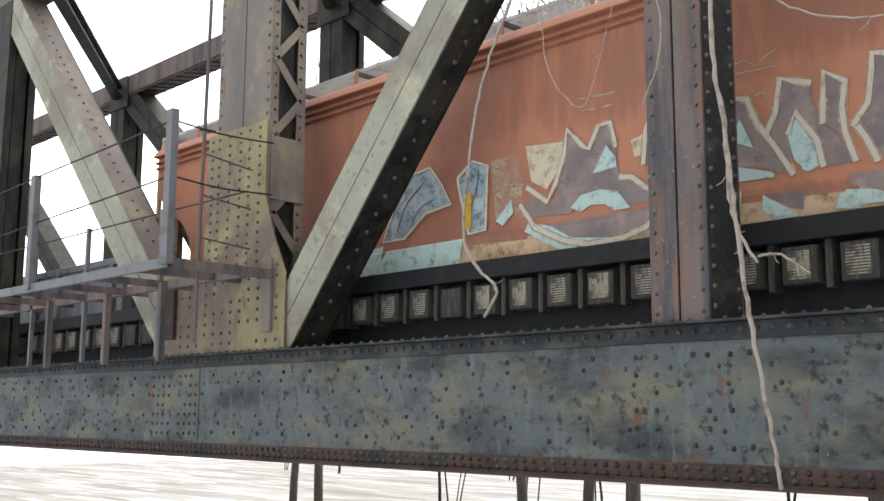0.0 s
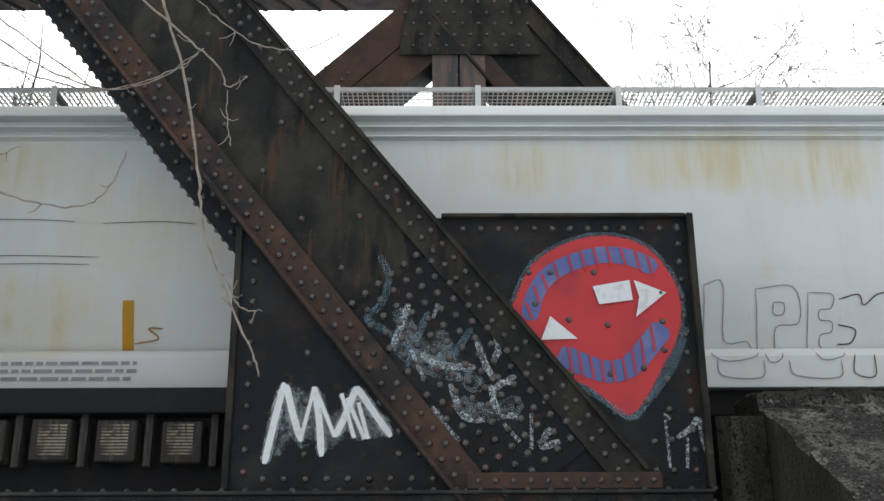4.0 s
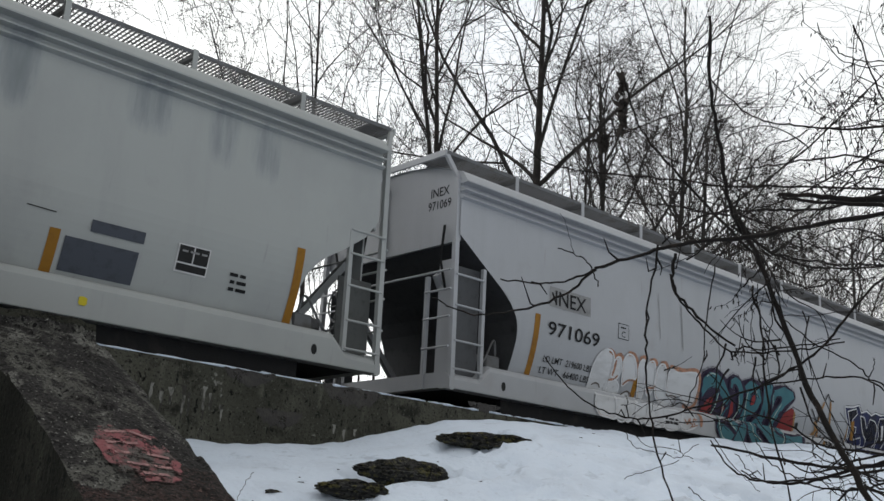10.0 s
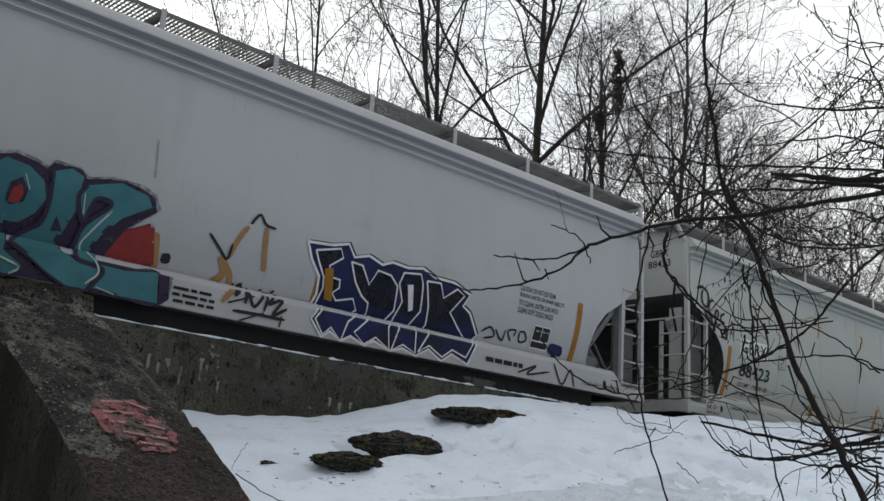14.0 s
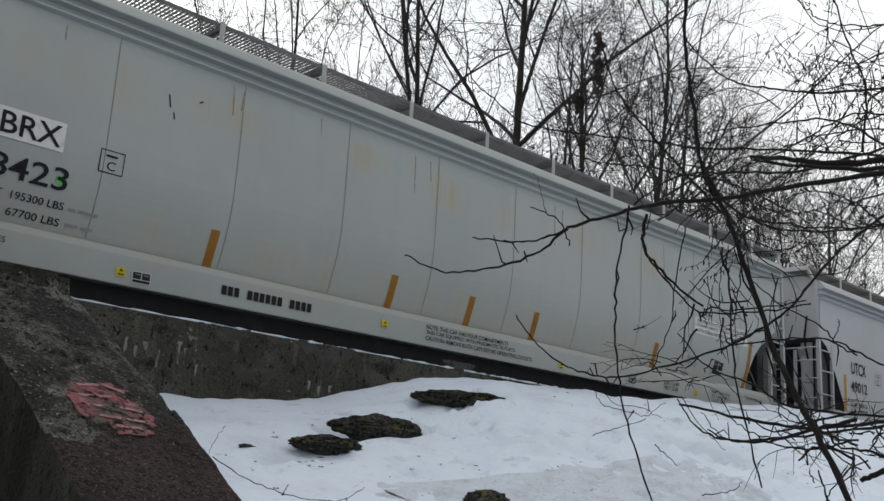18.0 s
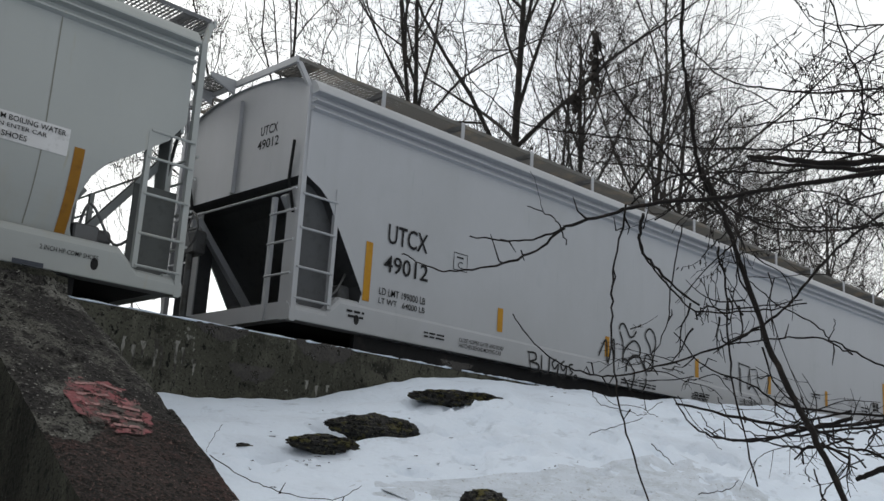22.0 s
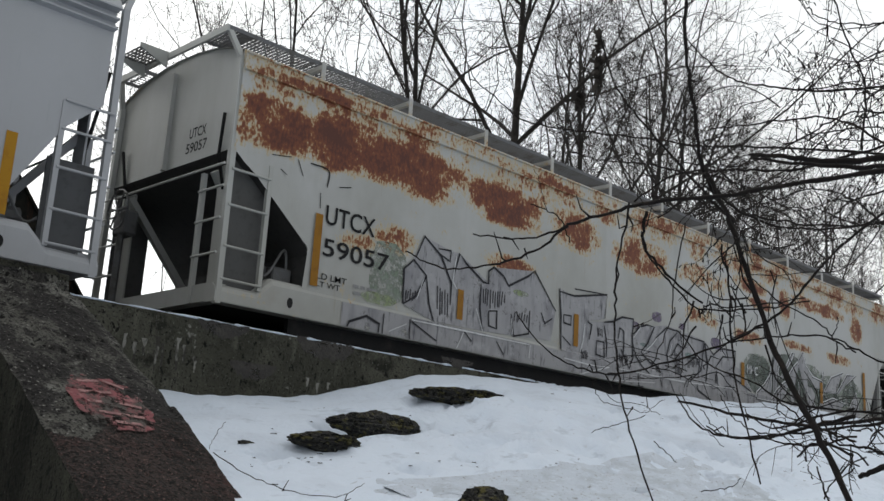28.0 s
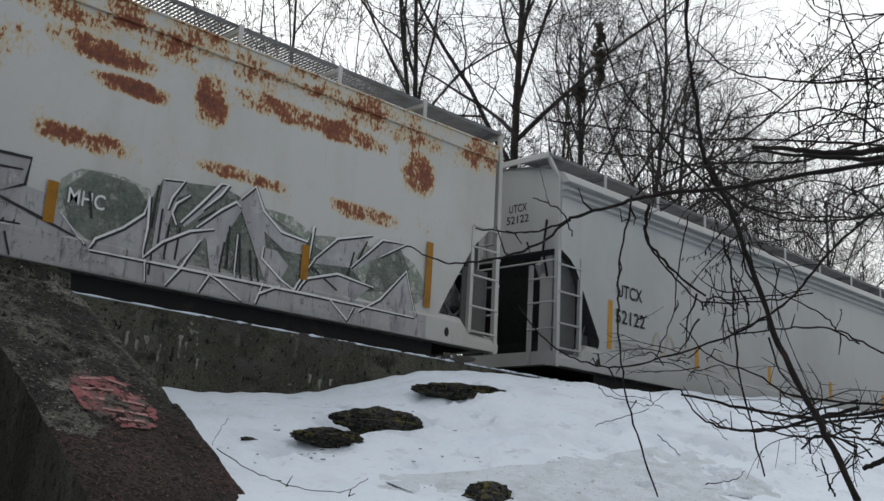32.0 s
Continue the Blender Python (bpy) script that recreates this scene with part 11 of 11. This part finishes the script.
vine([(-5.93, 7.9, 7.32), (-5.58, 7.9, 6.61), (-5.33, 7.9, 5.95), (-5.06, 7.9, 5.82)], 0.01, 0.006)
vine([(-7.09, 8.1, 8.02), (-7.0, 8.1, 7.16), (-6.9, 8.1, 6.67), (-6.7, 8.1, 6.77), (-6.26, 8.1, 7.85)], 0.014, 0.01)
vine([(-8.35, 8.2, 7.18), (-7.7, 8.2, 7.04), (-7.02, 8.2, 6.95)], 0.008, 0.008)
vine([(-2.36, 7.8, 6.77), (-2.23, 7.8, 6.33), (-2.04, 7.8, 5.74), (-1.89, 7.8, 4.97), (-1.81, 7.8, 4.48), (-1.6, 7.8, 3.92), (-1.4, 7.8, 3.51), (-1.3, 7.8, 3.26)], 0.018, 0.01)
vine([(-1.61, 7.8, 4.06), (-1.48, 7.8, 3.8), (-1.31, 7.8, 3.78)], 0.009, 0.006)
vine([(-2.61, 7.7, 6.65), (-2.0, 7.7, 6.08), (-1.75, 7.7, 5.84), (-1.67, 7.7, 5.66), (-1.51, 7.7, 5.76)], 0.012, 0.007)
vine([(-2.03, 7.7, 6.54), (-1.72, 7.7, 6.24), (-1.43, 7.7, 6.05), (-1.05, 7.7, 6.01), (-0.75, 7.7, 6.16)], 0.008, 0.005)
vine([(-3.65, 7.6, 6.1), (-3.05, 7.6, 5.73), (-2.56, 7.6, 5.58), (-2.13, 7.6, 5.73), (-1.91, 7.6, 5.91)], 0.01, 0.006)
vine([(-1.69, 7.8, 5.68), (-1.68, 7.8, 5.42), (-1.63, 7.8, 5.17)], 0.005, 0.006)


# ---- tangle, hanging clump and fine brush ----
def tangle(cx, cy, cz, spread, count, seed, name, label, r=.003, flatten=1.0, bark="twig"):
    rnd = random.Random(seed)
    bm = bmesh.new()
    for k in range(count):
        p = Vector((cx + rnd.gauss(0, .25) * spread, cy + rnd.gauss(0, .25) * spread, cz + rnd.gauss(0, .25) * spread * flatten))
        d = Vector((rnd.gauss(0, 1), rnd.gauss(0, 1), rnd.gauss(0, 1) * flatten)).normalized()
        length, pts = rnd.uniform(.4, 1.2) * spread, [p]
        for i in range(5):
            d = (d + Vector((rnd.gauss(0, .28), rnd.gauss(0, .28), rnd.gauss(-.04, .25)))).normalized()
            pts.append(pts[-1] + d * length / 5)
        tube(bm, spline(pts, 2), [r * (1.3 - .8 * i / 10) for i in range(11)], 4)
        for q in pts[2:5]:
            e = (d + Vector((rnd.gauss(0, .8), rnd.gauss(0, .8), rnd.gauss(0, .7)))).normalized() * length * rnd.uniform(.15, .4)
            tube(bm, [q, q + e * .5 + Vector((0, 0, rnd.uniform(-.02, .02))), q + e], [r * .7, r * .55, r * .35], 3)
    return tagged(part(name, bm, M[bark]), label, "twigs", kind="stuff")


def clump(p, h, w, seed):
    """A drooping bunch of dead leaves caught on a branch."""
    rnd = random.Random(seed)
    bm = bmesh.new()
    for k in range(110):
        u = rnd.random()
        c = Vector(p) + Vector((rnd.gauss(0, w * (.35 + .3 * math.sin(3.1 * u))), rnd.gauss(0, w * .4), -h * u))
        a, b = Vector((rnd.gauss(0, 1), rnd.gauss(0, 1), rnd.gauss(-.8, .6))).normalized() * .036, Vector((rnd.gauss(0, 1), rnd.gauss(0, 1), rnd.gauss(0, .5))).normalized() * .016
        vs = [bm.verts.new(c + q) for q in (-a, b, a, -b)]
        bm.faces.new(vs)
    return tagged(part("leaf_clump", bm, M["dead_leaf"]), "dark clump of dead leaves hanging on a branch", "leaf clump")


M["dead_leaf"] = mat("dead_brown_leaf", (.03, .024, .019), .9, 0, [((.06, .045, .03), 8, .5, .66, V1)])
tangle(*(4.33, 2.63, 3.17), .6, 16, 1, "twig_tangle", "dense tangle of thin bare shrub twigs")
tangle(*(4.84, 2.39, 3.08), .9, 16, 2, "twig_tangle", "thin bare shrub twigs against the sky")
tangle(*(4.91, 2.2, 3.76), .8, 12, 3, "twig_tangle", "thin bare shrub twigs against the sky")
tangle(*(5.52, 2.79, 2.09), .5, 18, 4, "brush_heap", "heap of dry brush lying on the snow", .0032, .5)
tangle(*(5.14, 2.19, 1.98), .45, 20, 5, "brush_heap", "heap of dry brush lying on the snow", .0038, .5)
tangle(*(4.24, 2.49, 2.52), .35, 12, 6, "twig_tangle", "bundle of drooping bare twigs", .004)
tangle(-4.9, 7.7, 6.75, 1.2, 16, 9, "vine_tangle", "pale dry twigs tangled round the bridge post", .0045, .8, "vine")
tangle(-3.9, 7.7, 6.5, .9, 8, 10, "vine_tangle", "pale dry twigs hanging off the bridge post", .004, .8, "vine")
tangle(*(4.65, 3.03, 2.37), .5, 10, 7, "twig_tangle", "fine twigs over the snow edge", .003, .5)
def catkins(cx, cy, cz, spread, count, seed):
    """Thin drooping twigs with small dry seed heads."""
    rnd = random.Random(seed)
    bm = bmesh.new()
    for k in range(count):
        p = Vector((cx + rnd.gauss(0, .3) * spread, cy + rnd.gauss(0, .3) * spread, cz + rnd.gauss(0, .35) * spread))
        d = Vector((rnd.gauss(0, .5), rnd.gauss(0, .5), -.7)).normalized()
        pts = [p]
        for i in range(4):
            d = (d + Vector((rnd.gauss(0, .25), rnd.gauss(0, .25), rnd.gauss(.05, .2)))).normalized()
            pts.append(pts[-1] + d * spread * rnd.uniform(.08, .16))
        tube(bm, pts, [.003, .0026, .0022, .0018, .0014], 3)
        for q in pts[1:]:
            for j in range(2):
                e = Vector((rnd.gauss(0, .5), rnd.gauss(0, .5), -1)).normalized()
                a = q + Vector((rnd.gauss(0, .012), rnd.gauss(0, .012), 0))
                tube(bm, [a, a + e * .012, a + e * .026], [.0015, .0034, .001], 4)
    return tagged(part("seed_twigs", bm, M["twig"]), "thin drooping twigs with dry seed heads", "twigs", kind="stuff")


catkins(5.0, 2.35, 3.95, .75, 60, 21)
catkins(5.15, 2.15, 3.45, .55, 36, 22)
catkins(4.85, 2.75, 3.3, .5, 24, 23)
clump((4.27, 3.32, 4.2), .36, .024, 3)
clump((4.46, 3.6, 3.95), .08, .02, 4)


def run(t):
    """How far the train has gone at t seconds."""
    return 0.82 + 3.38 * t if t < 4.5 else 16.03 + 3.38 * (t - 4.5) + 0.0375 * (t - 4.5) ** 2 if t < 6.5 else 22.94 + 3.53 * (t - 6.5)


def motions():
    for car, x0 in CARS:
        walk(car, [(t / 2, pose(x0 - run(t / 2), TRACK_Y, RAIL_Z)) for t in range(65)])
    for ws in WHEELS:
        at = ws.location.copy()
        walk(ws, [(k * 32 / 192, pose(*at, 0, math.degrees(-run(k * 32 / 192) / .42), 0)) for k in range(193)])


motions()
